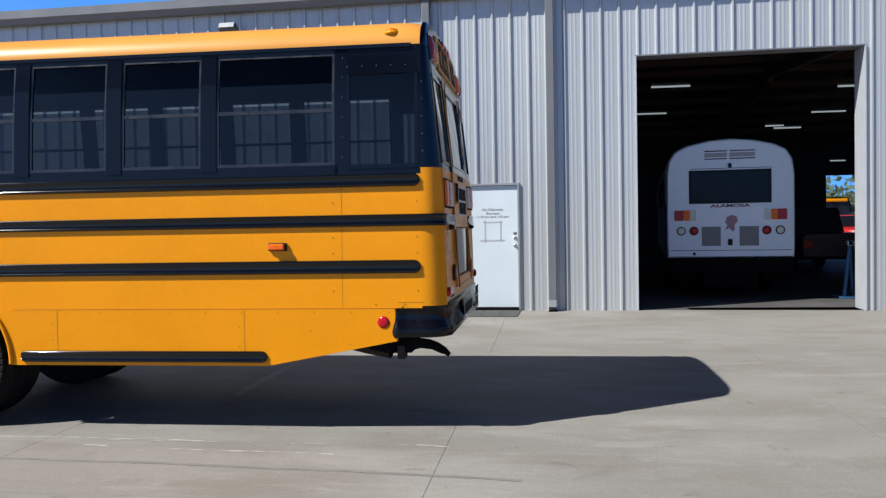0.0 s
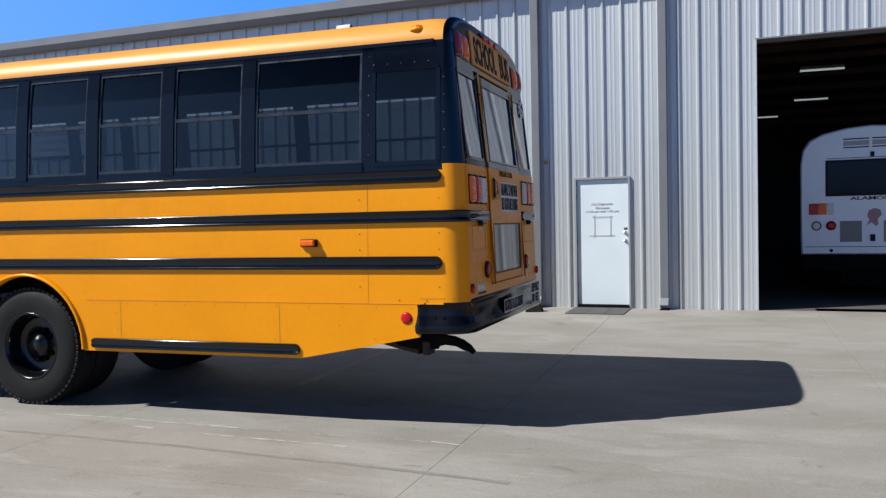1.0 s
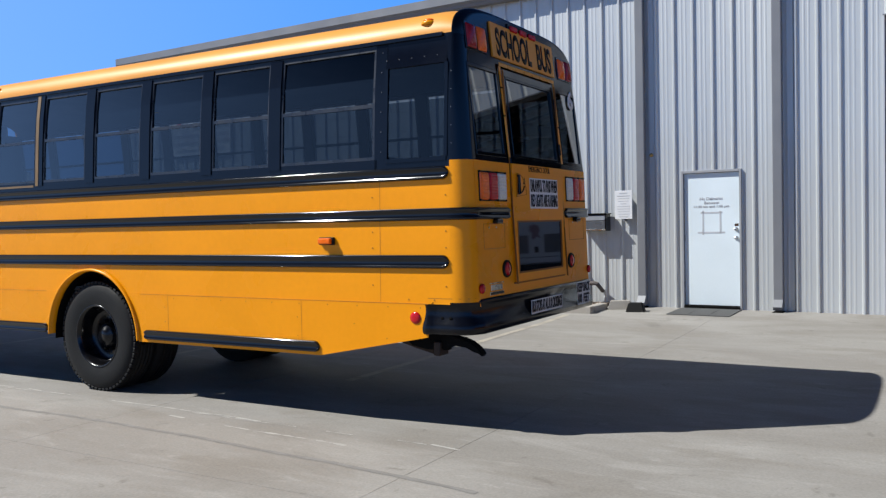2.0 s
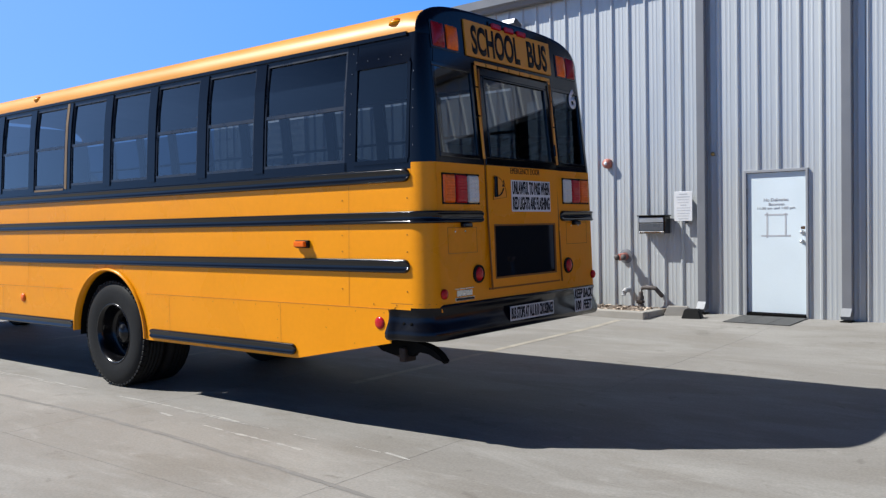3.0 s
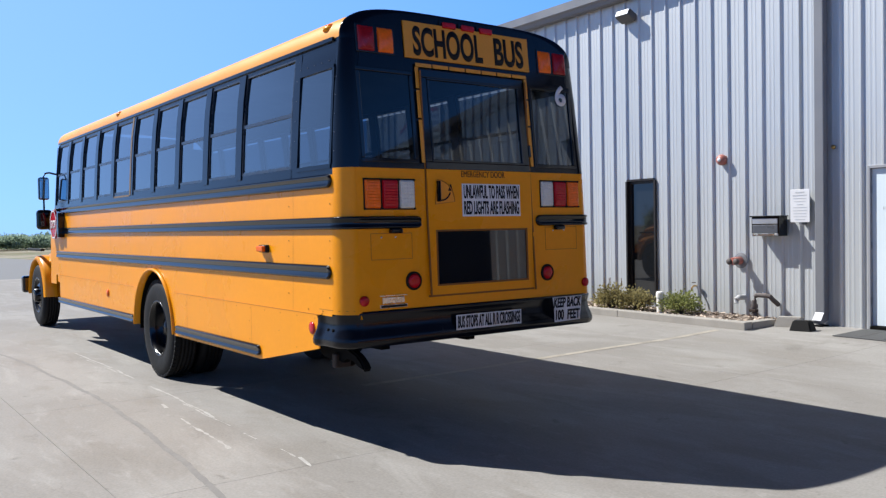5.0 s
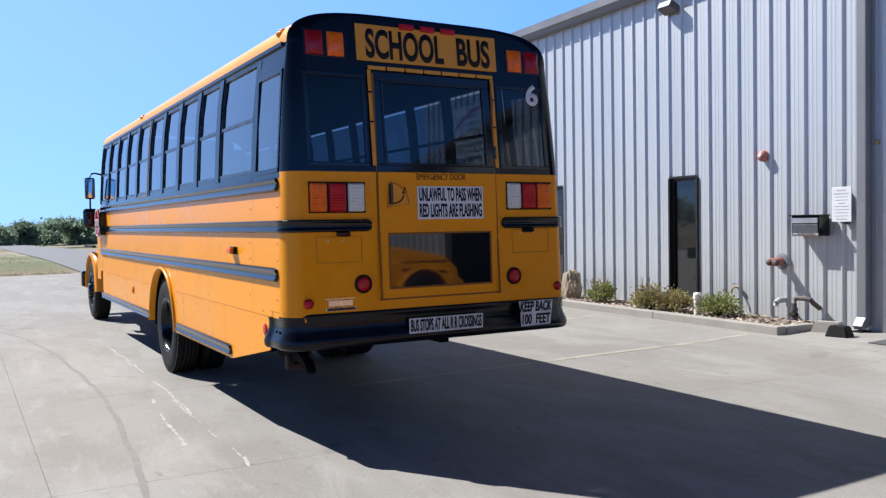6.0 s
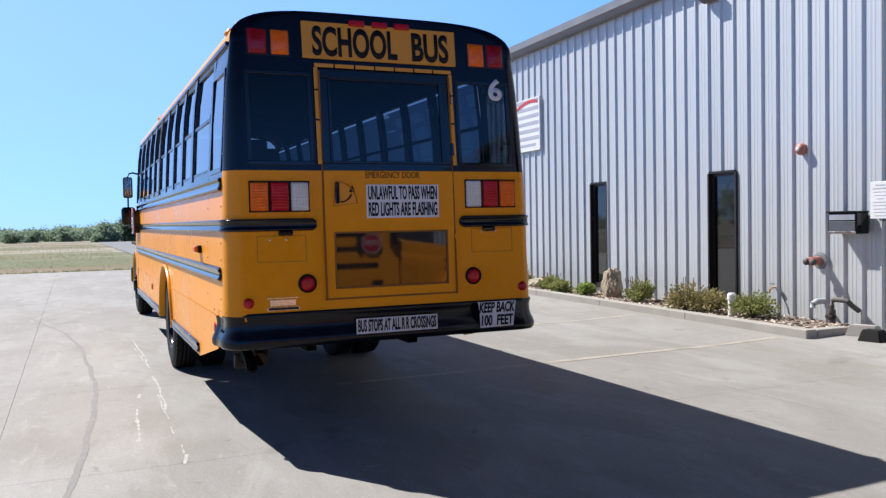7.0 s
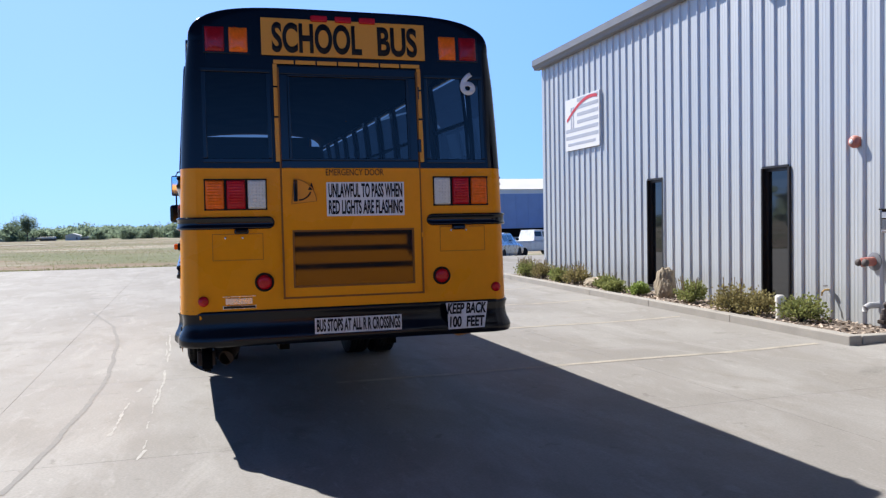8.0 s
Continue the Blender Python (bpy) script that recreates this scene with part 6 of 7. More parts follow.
def white_bus():
    ob = thing("white_bus", "white coach bus parked inside the dark workshop", "bus", Matrix.Translation((3.39, 16.7, 0)) @ Matrix.Rotation(radians(-6), 4, "Z"))
    sec = [(-1.16, 0.9), (-1.17, 1.2), (-1.17, 2.5), (-1.13, 2.78), (-1.02, 2.95), (-0.8, 3.06), (-0.4, 3.15), (0, 3.18)]
    sec += [(-a, b) for a, b in reversed(sec[:-1])]
    bm = bmesh.new()
    rows = []
    for y, k in ((0.0, 0.97), (0.03, 0.99), (0.1, 1.0), (10.5, 1.0)):
        rows.append([bm.verts.new((a * k, y, 1.9 + (b - 1.9) * k)) for a, b in sec])
    for a, b in zip(rows, rows[1:]):
        for i in range(len(sec)):
            j = (i + 1) % len(sec)
            bm.faces.new((a[i], a[j], b[j], b[i]))
    bm.faces.new(rows[0])
    part("body", bm, WHITEBUS, ob)
    part("rear_window", box(-0.72, 0.72, -0.012, 0.005, 1.97, 2.55, 0.004), DIMPANE, ob, "dark rear window")
    part("window_gasket", box(-0.75, 0.75, -0.008, 0.0, 1.94, 2.58, 0.004), RUBBER, ob)
    part("window_seam", box(-0.72, 0.75, -0.004, 0.0, 2.605, 2.615), RUBBER, ob)
    for x0, x1 in ((-0.46, -0.05), (0.0, 0.46)):
        part("word_bar", box(x0, x1, -0.006, 0.001, 2.782, 2.802), INK, ob)
        part("word_bar", box(x0, x1, -0.005, 0.001, 2.825, 2.905), GREYINK, ob)
        part("word_bar", box(x0, x1, -0.006, 0.001, 2.93, 2.95), INK, ob)
    part("lettering_line", lettering("ALAMOSA", (-0.36, -0.003, 1.865), (1, 0, 0), (0, 0, 1), 0.73, 0.062, 0.03), surface("maroon_letters", (0.16, 0.015, 0.03), 0.5), ob)
    emblem = [(-0.1, 1.42), (-0.02, 1.47), (0.05, 1.4), (0.09, 1.44), (0.08, 1.53), (0.14, 1.6), (0.12, 1.69), (0.03, 1.72), (-0.06, 1.68), (-0.09, 1.58), (-0.05, 1.52)]
    part("emblem", extrude([(x, -0.004, z) for x, z in emblem], (0, 0.003, 0)), surface("faded_maroon", (0.3, 0.17, 0.2), 0.5, amount=0.2, scale=20), ob, "faded maroon emblem")
    for s in (-1, 1):
        for a, b, lens in ((0.62, 0.74, CLEARLENS), (0.745, 0.86, AMBER), (0.865, 1.02, REDLENS)):
            x0, x1 = sorted((s * a, s * b))
            part("tail_lamp", box(x0, x1, -0.03, 0.0, 1.62, 1.82, 0.01), lens, ob)
        part("lamp_plate", box(min(s * 0.6, s * 1.08), max(s * 0.6, s * 1.08), -0.008, 0.0, 1.55, 1.9, 0.003), WHITEBUS, ob)
        for x, lens in ((0.66, REDLENS), (0.9, CLEARLENS)):
            part("round_lamp", lathe([(0.065, 0.0), (0.065, -0.02), (0.04, -0.03), (0, -0.032)], "y", (s * x, 0, 1.42), 18), lens, ob)
            part("lamp_bezel", lathe([(0.085, 0.0), (0.085, -0.012), (0.066, -0.014)], "y", (s * x, 0, 1.42), 18), RUBBER, ob)
        vent = part("vent", box(min(s * 0.17, s * 0.52), max(s * 0.17, s * 0.52), -0.006, 0.0, 1.13, 1.5), surface("vent_grey", (0.2, 0.2, 0.21), 0.6, amount=0.1) if s < 0 else bpy.data.materials["vent_grey"], ob, "grey mesh vent")
        for k in range(9):
            part("slat", box(min(s * 0.17, s * 0.52), max(s * 0.17, s * 0.52), -0.014, -0.006, 1.145 + 0.04 * k, 1.16 + 0.04 * k), bpy.data.materials["vent_grey"], vent)
        wy = new("wheel")
        wy.parent = ob
        part("tyre", lathe([(0.3, 0.0), (0.45, -0.02), (0.5, 0.03), (0.5, 0.24), (0.3, 0.26)], "x", (s * 0.95 - (0.13), 2.4, 0.62), 28), RUBBER, wy)
    part("latch", box(-0.04, 0.04, -0.03, 0.0, 1.14, 1.26, 0.006), INK, ob)
    part("lower_seam", box(-1.1, 1.1, -0.004, 0.0, 1.04, 1.05), RUBBER, ob)
    part("lower_bolt", lathe([(0.03, 0.0), (0.03, -0.012), (0, -0.015)], "y", (-0.66, 0, 0.98), 12), INK, ob)
    part("roof_lamp", box(-0.03, 0.03, -0.05, 0.01, 2.62, 2.7, 0.01), INK, ob)
    part("bumper", box(-1.12, 1.12, -0.1, 0.1, 0.62, 0.9, 0.03), STEELDARK, ob)
    part("underframe", box(-0.5, 0.5, 0.0, 9.5, 0.35, 0.9), STEELDARK, ob)
    for k in range(5):
        for s in (-1, 1):
            part("side_window", box(s * 1.165, s * 1.18, 1.0 + 1.5 * k, 2.2 + 1.5 * k, 1.95, 2.6), DARKPANE, ob)


white_bus()

jack = thing("trolley_jack", "blue steel stand just inside the doorway", "jack", Matrix.Translation((5.42, 16.6, 0.12)))
BLUE = surface("blue_paint", (0.05, 0.16, 0.35), 0.45, amount=0.15, scale=8)
part("leg", tube([(0.0, 0, 0), (0.14, 0.1, 1.0)], 0.035, 8), BLUE, jack)
part("leg", tube([(0.25, 0.3, 0), (0.14, 0.1, 1.0)], 0.03, 8), BLUE, jack)
part("foot", box(-0.1, 0.35, -0.06, 0.36, 0.0, 0.04, 0.01), BLUE, jack)
part("head", box(0.08, 0.2, 0.04, 0.16, 0.98, 1.08, 0.015), CHROME, jack)


def plain_car(name, label, m, length, width, height, hood, paint, pickup=False, group=""):
    """A car lofted from side stations: body, glasshouse, wheels, lamps."""
    ob = thing(name, label, "pickup truck" if pickup else "car", m, group)
    w = width / 2
    if pickup:
        line = [(0, 0.5, 0.95), (0.15, 0.42, 1.02), (0.3 * length, 0.4, 1.08), (0.34 * length, 0.4, 1.1), (0.62 * length, 0.4, 1.12), (0.63 * length, 0.4, 1.12), (length - 0.1, 0.42, 1.12), (length, 0.5, 1.1)]
        cab = [(0.3 * length, 1.08), (0.37 * length, height - 0.03), (0.44 * length, height), (0.6 * length, height - 0.02), (0.63 * length, 1.12)]
    else:
        line = [(0, 0.42, 0.66), (0.12, 0.3, 0.76), (hood, 0.26, 0.92), (0.5 * length, 0.25, 0.95), (0.78 * length, 0.26, 0.98), (length - 0.12, 0.32, 0.94), (length, 0.42, 0.85)]
        cab = [(hood * 0.92, 0.9), (hood * 1.45, height - 0.04), (0.55 * length, height), (0.72 * length, height - 0.05), (0.9 * length, 0.95)]
    bm = bmesh.new()
    rows = []
    for k, (y, lo, hi) in enumerate(line):
        t = 0.86 if k in (0, len(line) - 1) else 1.0
        ring = [(-w * t * 0.96, lo), (-w * t, lo + 0.15), (-w * t, hi - 0.16), (-w * t * 0.93, hi - 0.03), (-w * t * 0.75, hi), (w * t * 0.75, hi), (w * t * 0.93, hi - 0.03), (w * t, hi - 0.16), (w * t, lo + 0.15), (w * t * 0.96, lo)]
        rows.append([bm.verts.new((x, y, z)) for x, z in ring])
    for a, b in zip(rows, rows[1:]):
        for i in range(len(a)):
            bm.faces.new((a[i], a[(i + 1) % len(a)], b[(i + 1) % len(a)], b[i]))
    bm.faces.new(rows[0])
    bm.faces.new(rows[-1])
    part("body", bm, paint, ob, smooth=False)
    bm = bmesh.new()
    prof = [(y, z) for y, z in cab]
    a = [bm.verts.new((-w * (0.9 if z < 1.2 else 0.74), y, z)) for y, z in prof]
    b = [bm.verts.new((w * (0.9 if z < 1.2 else 0.74), y, z)) for y, z in prof]
    for i in range(len(prof) - 1):
        bm.faces.new((a[i], a[i + 1], b[i + 1], b[i]))
    bm.faces.new(a)
    bm.faces.new(b)
    part("cabin", bm, paint, ob)
    (y0, z0), (y1, z1) = cab[0], cab[1]
    part("windscreen", extrude([(-w * 0.8, y0 + 0.04, z0 + 0.06), (w * 0.8, y0 + 0.04, z0 + 0.06), (w * 0.68, y1, z1 - 0.04), (-w * 0.68, y1, z1 - 0.04)], (0, -0.02, 0.012)), DARKPANE, ob)
    for s in (-1, 1):
        ym = (cab[1][0] + cab[-2][0]) / 2
        for c, d in ((cab[1][0] + 0.02, ym - 0.04), (ym + 0.04, cab[-2][0] + 0.05)):
            part("side_window", extrude([(s * w * 0.87, c - 0.12 if c < ym else c, 1.13 if pickup else 1.0), (s * w * 0.87, d, 1.13 if pickup else 1.0), (s * w * 0.77, d, height - 0.12), (s * w * 0.77, c + 0.05, height - 0.12)], (s * 0.012, 0, 0)), DARKPANE, ob)
        part("headlamp", box(min(s * w * 0.5, s * w * 0.84), max(s * w * 0.5, s * w * 0.84), -0.03, 0.1, 0.6 if not pickup else 0.78, 0.74 if not pickup else 0.95, 0.02), CLEARLENS, ob)
        part("tail_lamp", box(min(s * w * 0.6, s * w * 0.84), max(s * w * 0.6, s * w * 0.84), length - 0.06, length + 0.02, 0.72, 0.92, 0.02), REDLENS, ob)
        part("wing_mirror", box(min(s * w, s * (w + 0.16)), max(s * w, s * (w + 0.16)), cab[1][0] - 0.25, cab[1][0] - 0.15, 1.0, 1.13, 0.03), BLACK, ob)
        for y in (0.19 * length, 0.8 * length):
            wl = new("wheel")
            wl.parent = ob
            wl.location = (s * (w - 0.1), y, 0.33)
            part("tyre", lathe([(0.2, -0.11), (0.3, -0.115), (0.335, -0.07), (0.335, 0.07), (0.3, 0.115), (0.2, 0.11)], "x", n=24), RUBBER, wl)
            part("rim", lathe([(0.205, s * 0.09), (0.19, s * 0.1), (0.12, s * 0.06), (0.0, s * 0.07)], "x", n=18), CHROME, wl)
    part("grille", box(-w * 0.45, w * 0.45, -0.03, 0.05, 0.55, 0.72 if not pickup else 0.92, 0.01), INK, ob)
    part("bumper", box(-w * 0.9, w * 0.9, -0.08, 0.1, 0.34, 0.52, 0.03), paint if not pickup else CHROME, ob)
    return ob


REDCAR = surface("black_car_paint", (0.012, 0.01, 0.01), 0.35, amount=0.1)
WHITECAR = surface("white_car_paint", (0.7, 0.7, 0.7), 0.3, amount=0.05, coat=0.4)
SILVERCAR = surface("silver_blue_car_paint", (0.38, 0.43, 0.5), 0.3, metal=0.4, amount=0.05, coat=0.4)
plain_car("pickup_truck", "black pickup truck parked in the dark workshop", Matrix.Translation((7.5, 29.0, 0.12)) @ Matrix.Rotation(math.pi, 4, "Z"), 5.4, 1.95, 1.85, 1.3, REDCAR, True)


# ---- beyond the lot ----
plain_car("pickup_truck", "white extended cab pickup parked behind the workshop", Matrix.Translation((-50.3, 32.1, -1.0)) @ Matrix.Rotation(radians(197), 4, "Z"), 5.6, 1.95, 1.82, 1.3, WHITECAR, True)
plain_car("sedan_car", "silver blue sedan parked beside a white pickup", Matrix.Translation((-36.9, 22.6, -0.5)) @ Matrix.Rotation(radians(232), 4, "Z"), 4.5, 1.78, 1.42, 1.2, SILVERCAR)
plain_car("pickup_truck", "red pickup seen through the open back door", Matrix.Translation((18.2, 52, 0.03)) @ Matrix.Rotation(radians(15), 4, "Z"), 5.4, 1.95, 1.85, 1.3, surface("bright_red_paint", (0.4, 0.015, 0.015), 0.35, amount=0.08), True)

BLUEWALL = surface("blue_trailer_paint", (0.17, 0.28, 0.52), 0.5, amount=0.08, scale=1.0)
trailer = thing("box_trailer", "long blue box trailer standing behind parked cars", "trailer", Matrix.Translation((-64, 35.2, -1.08)))
part("trailer_body", box(-1.3, 1.3, -6.5, 6.5, 1.85, 4.85, 0.03), BLUEWALL, trailer)
for k in range(12):
    part("side_post", box(1.3, 1.33, -6.3 + 1.12 * k, -6.22 + 1.12 * k, 1.9, 4.8), BLUEWALL, trailer)
part("trailer_frame", box(-1.0, 1.0, -6.3, 6.3, 1.1, 1.85), STEELDARK, trailer)
for y in (-5.2, -4.1, 5.0):
    for s in (-1, 1):
        part("trailer_wheel", lathe([(0.0, -0.12), (0.5, -0.12), (0.5, 0.12), (0, 0.12)], "x", (s * 1.05, y, 0.53), 20), RUBBER, trailer)

SHED = surface("pale_shed_wall", (0.6, 0.6, 0.58), 0.6, amount=0.06, scale=0.5)
hall = thing("storage_hall", "long pale metal hall behind a blue trailer", "building", Matrix.Translation((-80, 46, -1.3)))
part("wall", box(-5, 5, -14, 14, 0, 5.9), SHED, hall)
part("roof", extrude([(-5.3, -14.3, 5.9), (5.3, -14.3, 5.9), (0, -14.3, 7.2)], (0, 28.6, 0)), SHED, hall)
for k in range(4):
    part("window", box(5.0, 5.04, -11 + 6 * k, -9 + 6 * k, 2.4, 3.6), DARKPANE, hall)


def small_house(x, y, w, d, h, wall, label):
    ob = thing("small_house", label, "house", Matrix.Translation((x, y, -2.4)))
    part("wall", box(-d / 2, d / 2, -w / 2, w / 2, 0, h), wall, ob)
    part("roof", extrude([(-d / 2 - 0.3, -w / 2 - 0.3, h), (-d / 2 - 0.3, w / 2 + 0.3, h), (-d / 2 - 0.3, 0, h + w * 0.16)], (d + 0.6, 0, 0)), SHED, ob)
    part("door", box(d / 2, d / 2 + 0.05, -0.3, 0.2, 0, h * 0.85), wall, ob)
    part("window", box(d / 2, d / 2 + 0.05, w * 0.24, w * 0.36, h * 0.4, h * 0.75), TRIM, ob)


small_house(-225, -21.3, 3.3, 4, 1.75, SHED, "small pale house at the edge of the far woods")
small_house(-228, -18.1, 3.7, 4, 0.95, surface("pink_wall", (0.36, 0.29, 0.27), 0.7, amount=0.1), "low pinkish shed beside the far woods")
shelter = thing("open_shelter", "low open shelter with a pale roof in the far field", "shelter", Matrix.Translation((-222, -27.0, -2.2)))
part("roof", extrude([(-2, -2.0, 0.95), (-2, 2.0, 0.95), (-2, 1.8, 1.35), (-2, -1.8, 1.35)], (4, 0, 0)), SHED, shelter, "pale metal roof")
part("back_wall", box(-1.9, -1.8, -1.9, 1.9, 0, 0.95), TRIM, shelter)
for y in (-1.8, -0.6, 0.6, 1.8):
    part("post", box(1.7, 1.8, y - 0.06, y + 0.06, 0, 0.95), TRIM, shelter)
fence = thing("board_fence", "long grey board fence at the edge of the far field", "fence", Matrix.Translation((-226, -37.5, -2.2)))
for k in range(10):
    part("board_panel", box(-0.05, 0.05, -7.5 + 1.5 * k, -6.03 + 1.5 * k, 0, 1.25 + 0.05 * (k % 3)), TRIM, fence)

road = part("road", patch(lambda s, y: Vector((s, y + (-s - 30) * 0.01, (-0.02 if s > -45 else -0.02 - 2.2 * min(1, (-s - 45) / 215)) + 0.03)), -262, -28.45, 8.3, 14.5, 24, 2), ASPHALT, label="grey asphalt road leading away across the field")
tagged(road, category="road", kind="structure")
road2 = part("road", patch(lambda s, w: Vector((-118 - w - 0.1 * s, s, -0.02 - 2.2 * (73 + w + 0.1 * s) / 215 + 0.05)), -130, -12, 0, 6, 10, 1), surface("pale_gravel", (0.42, 0.4, 0.36), 0.95, amount=0.1), label="pale gravel track across the far field")
tagged(road2, category="road", kind="structure")

# tufts of dry and green grass on the field
GRASS = foliage("dry_field_grass", (0.29, 0.255, 0.175), 0.5, 0.25)
GREENGRASS = foliage("green_field_grass", (0.22, 0.23, 0.11), 0.5, 0.25)
rng = random.Random(11)
gv, gf, gm = [], [], []
for k in range(36000):
    edge = k % 4 == 0  # a denser fringe along the edge of the lot
    x = -28.75 - (1.6 * rng.random() ** 2 if edge else 110 * rng.random() ** 1.6)
    y = rng.uniform(-40, 7.9)
    z = -0.03 - 2.2 * max(0, (-x - 45) / 215)
    far = min(1, (-x - 28) / 60)
    h, s = rng.uniform(0.02, 0.1 if edge else 0.06) * (1 + 0.5 * far), rng.uniform(0.01, 0.022)
    a = rng.uniform(0, 6.28)
    dx, dy, lx, ly = math.cos(a) * s, math.sin(a) * s, rng.uniform(-0.08, 0.08), rng.uniform(-0.08, 0.08)
    n = len(gv)
    gv += [(x - dx, y - dy, z), (x + dx, y + dy, z), (x + dx * 0.3 + lx, y + dy * 0.3 + ly, z + h), (x - dx * 0.4 + lx, y - dy * 0.4 + ly, z + h * 0.8)]
    gf.append((n, n + 1, n + 2, n + 3))
    gm.append(1 if noise.noise(Vector((x * 0.12, y * 0.04, 3))) + 0.3 * rng.random() > (-0.1 if edge else 0.0) + 0.004 * (-x - 40) else 0)
me = bpy.data.meshes.new("grass")
me.from_pydata(gv, [], gf)
me.materials.append(GRASS)
me.materials.append(GREENGRASS)
me.polygons.foreach_set("material_index", gm)
tagged(new("grass", me), "dry straw and green grass tufts on the field", "grass", kind="stuff")

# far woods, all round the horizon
# distance haze is put into the far leaf colour, paler than the nearer trees
WOODS = foliage("hazed_far_leaves", (0.26, 0.33, 0.23), 0.6, 0.16)
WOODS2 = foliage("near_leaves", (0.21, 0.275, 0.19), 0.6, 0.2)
BARK = surface("bark", (0.09, 0.07, 0.055), 0.95, amount=0.3, scale=6, bump=0.4)
wv, wf = [], []


def crown_cards(verts, faces, cx, cy, z0, w, h, count, size, rng):
    """A crown of leaf clumps round a few uneven centres."""
    hubs = [(rng.gauss(0, w * 0.26), rng.gauss(0, w * 0.26), h * rng.uniform(0.15, 0.85)) for _ in range(9)]
    for _ in range(count):
        hx, hy, hz = rng.choice(hubs)
        x, y, z = cx + hx + rng.gauss(0, w * 0.13), cy + hy + rng.gauss(0, w * 0.13), z0 + max(h * 0.04, hz + rng.gauss(0, h * 0.13))
        a, b = Vector((rng.gauss(0, 1), rng.gauss(0, 1), rng.gauss(0, 1))).normalized(), Vector((rng.gauss(0, 1), rng.gauss(0, 1), rng.gauss(0, 1))).normalized()
        s = size * rng.uniform(0.6, 1.3)
        n = len(verts)
        p = Vector((x, y, z))
        verts.extend([tuple(p + a * s), tuple(p + b * s * 0.8), tuple(p - a * s * 0.9), tuple(p - b * s * 0.7)])
        faces.append((n, n + 1, n + 2, n + 3))


rng = random.Random(21)
for k in range(240):
    y = -150 + 1.25 * k + rng.uniform(-2, 2)
    x = -262 - rng.uniform(0, 30)
    rise = 1 + 0.28 * noise.noise(Vector((y * 0.07, 5.0, 0)))
    crown_cards(wv, wf, x, y, -2.8, rng.uniform(5, 9), rng.uniform(3.2, 4.6) * rise, 1000, 0.36, rng)
for k in range(120):
    a = radians(rng.uniform(-150, 150))
    r = rng.uniform(190, 260)
    crown_cards(wv, wf, r * math.cos(a), r * math.sin(a), -0.5, rng.uniform(8, 15), rng.uniform(6, 11), 60, 2.0, rng)
me = bpy.data.meshes.new("far_woods")
me.from_pydata(wv, [], wf)
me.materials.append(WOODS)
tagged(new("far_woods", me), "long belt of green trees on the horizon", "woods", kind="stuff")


def tree(x, y, z, w, h, seed, label):
    rng = random.Random(seed)
    ob = thing("tree", label, "tree", Matrix.Translation((x, y, z)))
    bm = tube([(0, 0, 0), (0.05, 0, h * 0.25), (0.0, 0.08, h * 0.5), (0.1, 0.0, h * 0.8)], [w * 0.04, w * 0.032, w * 0.022, w * 0.006], 9)
    for _ in range(9):
        a, t = rng.uniform(0, 6.28), rng.uniform(0.2, 0.65)
        b = Vector((0, 0, h * t))
        e = b + Vector((math.cos(a) * w * 0.36, math.sin(a) * w * 0.36, h * 0.2))
        tube([b, (b + e) / 2 + Vector((0, 0, h * 0.03)), e], [w * 0.014, w * 0.01, w * 0.004], 6, bm)
    part("trunk", bm, BARK, ob)
    v, f = [], []
    crown_cards(v, f, 0, 0, 0.0, w, h * 0.95, 3400, w * 0.042, rng)
    me = bpy.data.meshes.new("crown")
    me.from_pydata(v, [], f)
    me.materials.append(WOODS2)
    c = new("crown", me)
    c.parent = ob


for k, (x, y, w, h) in enumerate(((-215, -30.2, 3.6, 6.2), (-212, -7.4, 4.2, 3.5), (-216, -34.0, 6, 4.6), (-222, -15.0, 3.2, 2.6), (-235, -3.0, 4.5, 3.4), (-230, 3.5, 5, 4.2), (-190, 15.5, 8, 5.2), (-200, 20, 8, 5.0), (-205, 27, 10, 5.8), (-185, 12.0, 6, 4.3))):
    tree(x, y, -0.03 - 2.2 * min(1, (-x - 45) / 215) - 0.1, w, h, 70 + k, "full green tree standing before the far woods")
tree(24.5, 68, -0.1, 8, 7.5, 90, "green tree beyond the open back door")

# the buses that stand across the lot
copy_thing(SCHOOL, Matrix.Translation((9.6, 14.15, 0)) @ Matrix.Rotation(-math.pi / 2, 4, "Z") @ Matrix.Translation((12.6, -6.16, 0)))
copy_thing(SCHOOL, Matrix.Translation((20.5, 60, 0)) @ Matrix.Rotation(radians(100), 4, "Z") @ Matrix.Translation((12.6, -YC, 0)))

# ---- marks on the concrete ----
SCRAPE = surface("pale_scrape", (0.36, 0.345, 0.32), 0.9, amount=0.2, scale=9, fine=80)
TYREMARK = surface("tyre_mark", (0.19, 0.181, 0.17), 0.85, amount=0.2, scale=5)
CRACK = surface("crack", (0.1, 0.092, 0.085), 0.95, amount=0.2)


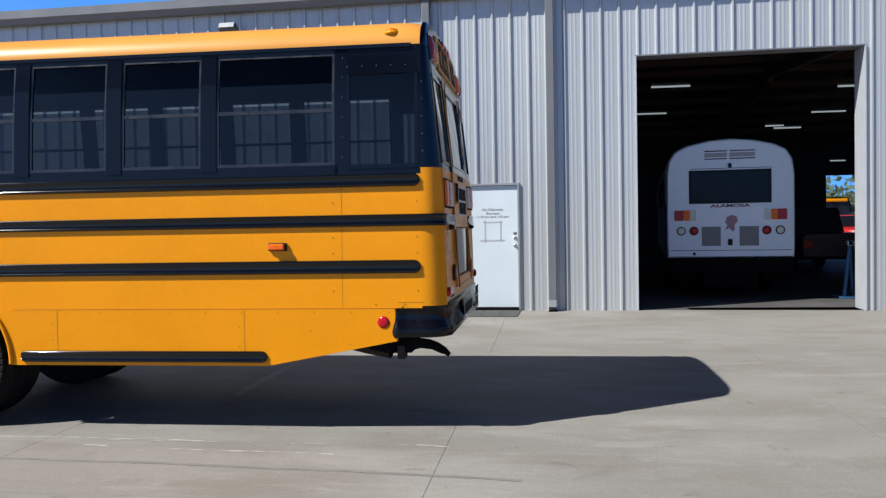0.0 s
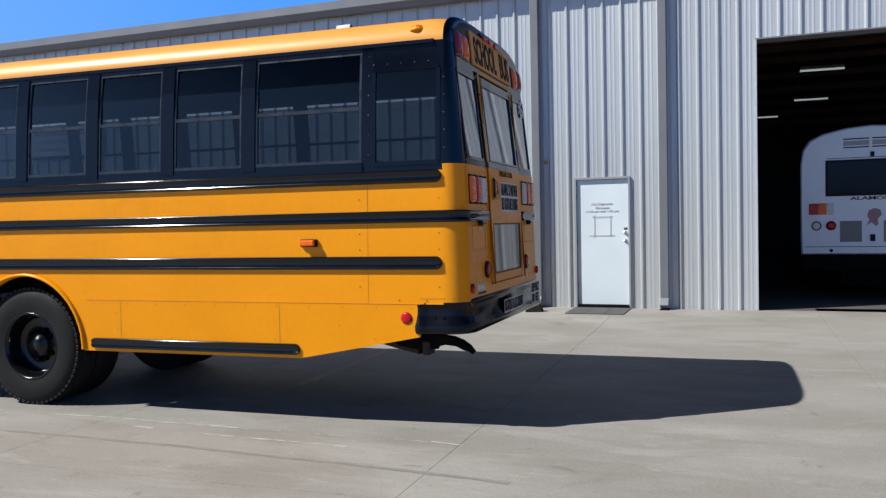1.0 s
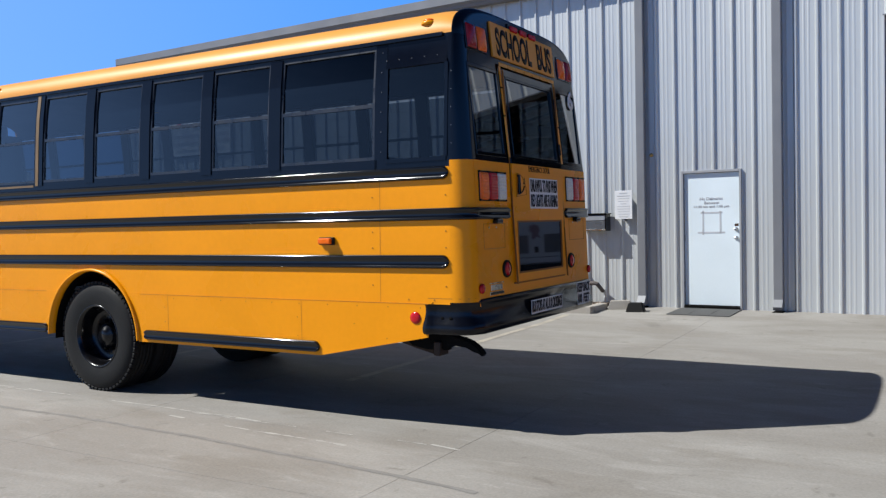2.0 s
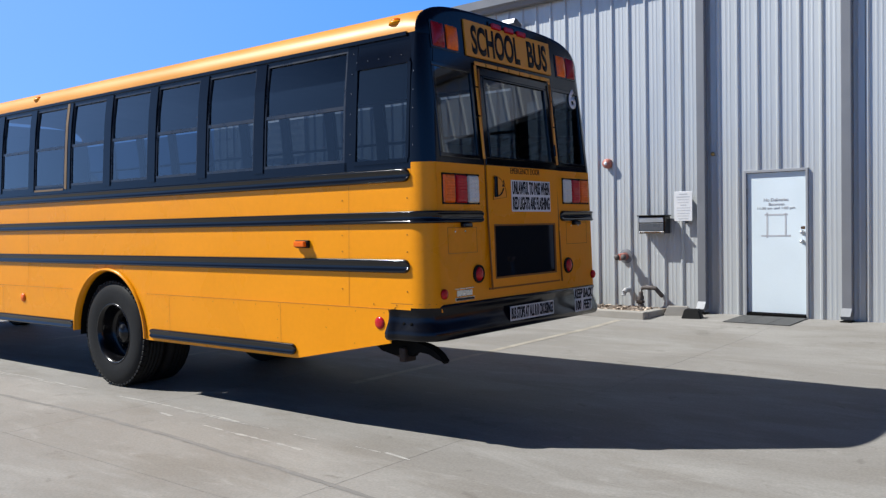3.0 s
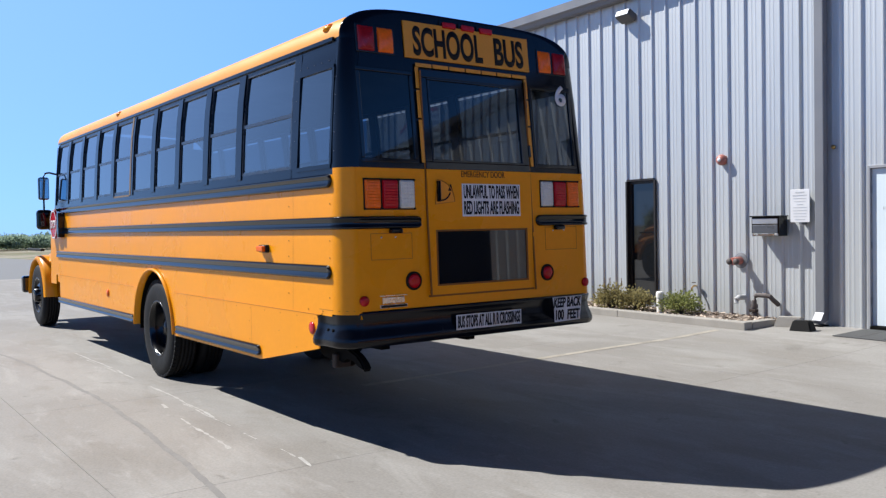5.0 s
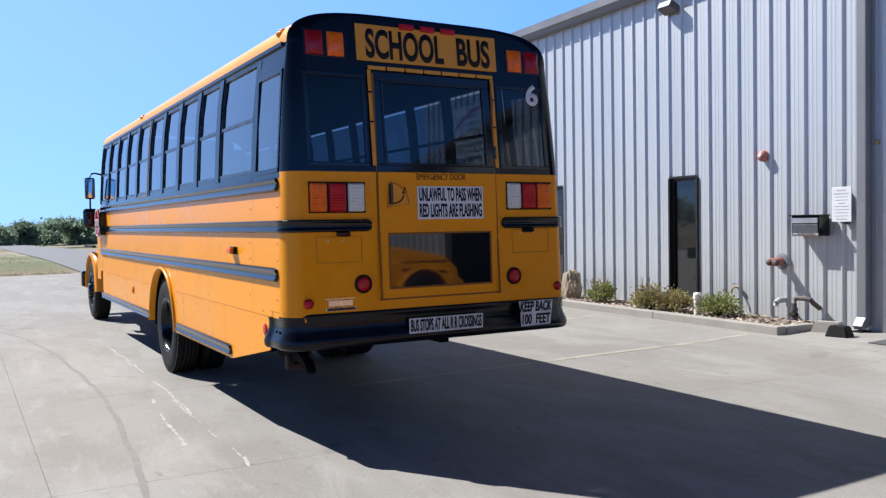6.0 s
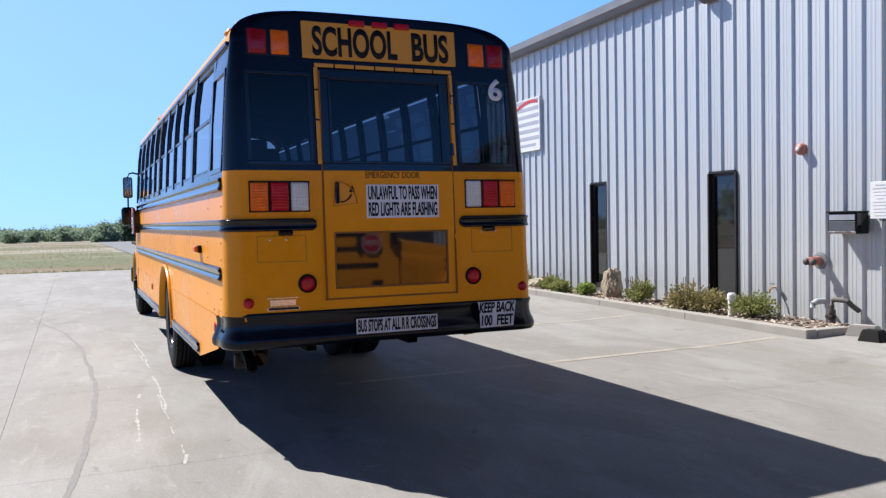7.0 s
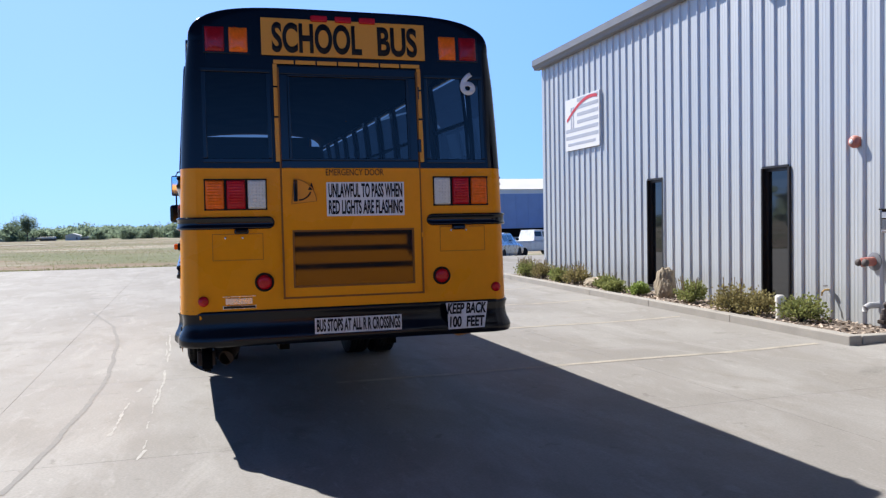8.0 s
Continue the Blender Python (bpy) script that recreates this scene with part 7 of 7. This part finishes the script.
def mark(name, label, pts, width, material, ragged=0.4, seed=1, height=0.002):
    rng = random.Random(seed)
    bm = bmesh.new()
    last = None
    for (x0, y0), (x1, y1) in zip(pts, pts[1:]):
        n = max(2, int(math.hypot(x1 - x0, y1 - y0) / 0.06))
        L = math.hypot(x1 - x0, y1 - y0)
        nx, ny = -(y1 - y0) / L, (x1 - x0) / L
        for i in range(n + (1 if (x1, y1) == pts[-1] else 0)):
            t = i / n
            x, y = x0 + (x1 - x0) * t, y0 + (y1 - y0) * t
            j = noise.noise(Vector((x * 2, y * 2, seed))) * width * 2 * ragged
            w = width / 2 * (1 + ragged * rng.uniform(-1, 1))
            pair = (bm.verts.new((x + nx * (w + j), y + ny * (w + j), lot_height(x, y) + height)), bm.verts.new((x - nx * (w - j), y - ny * (w - j), lot_height(x, y) + height)))
            if last and (ragged < 0.5 or noise.noise(Vector((x * 1.9, y * 1.9, seed * 3.1))) > -0.12):
                bm.faces.new((last[0], last[1], pair[1], pair[0]))
            last = pair
    ob = part(name, bm, material, label=label)
    tagged(ob, category="ground mark", kind="structure")


mark("scrape_mark", "pale broken scrape line along the concrete", [(-7.6, 5.94), (-5.8, 5.97), (-3.1, 5.94), (-2.3, 5.9)], 0.018, SCRAPE, 0.7, 3)
mark("scrape_mark", "pale broken scrape line along the concrete", [(-1.9, 5.93), (-1.1, 5.92), (-0.72, 5.84)], 0.018, SCRAPE, 0.7, 4)
mark("scrape_mark", "pale scuffed line on the concrete", [(-3.4, 5.75), (-2.6, 5.68), (-1.5, 5.62)], 0.02, SCRAPE, 1.0, 5)
mark("tyre_mark", "faint dark curved tyre mark on the concrete", [(-0.2, 5.1), (-0.9, 5.2), (-2.6, 5.33), (-4.3, 5.38), (-7.1, 5.26), (-9.0, 5.05), (-11.5, 4.5)], 0.045, TYREMARK, 0.25, 6)
mark("scrape_mark", "thin pale scratch beside a longer scrape", [(-3.3, 5.91), (-2.6, 5.89), (-1.7, 5.88), (-1.0, 5.88)], 0.012, SCRAPE, 0.8, 8)
mark("scrape_mark", "thin pale scratch on the concrete", [(-7.0, 5.9), (-6.2, 5.92), (-5.4, 5.93)], 0.012, SCRAPE, 0.8, 9)
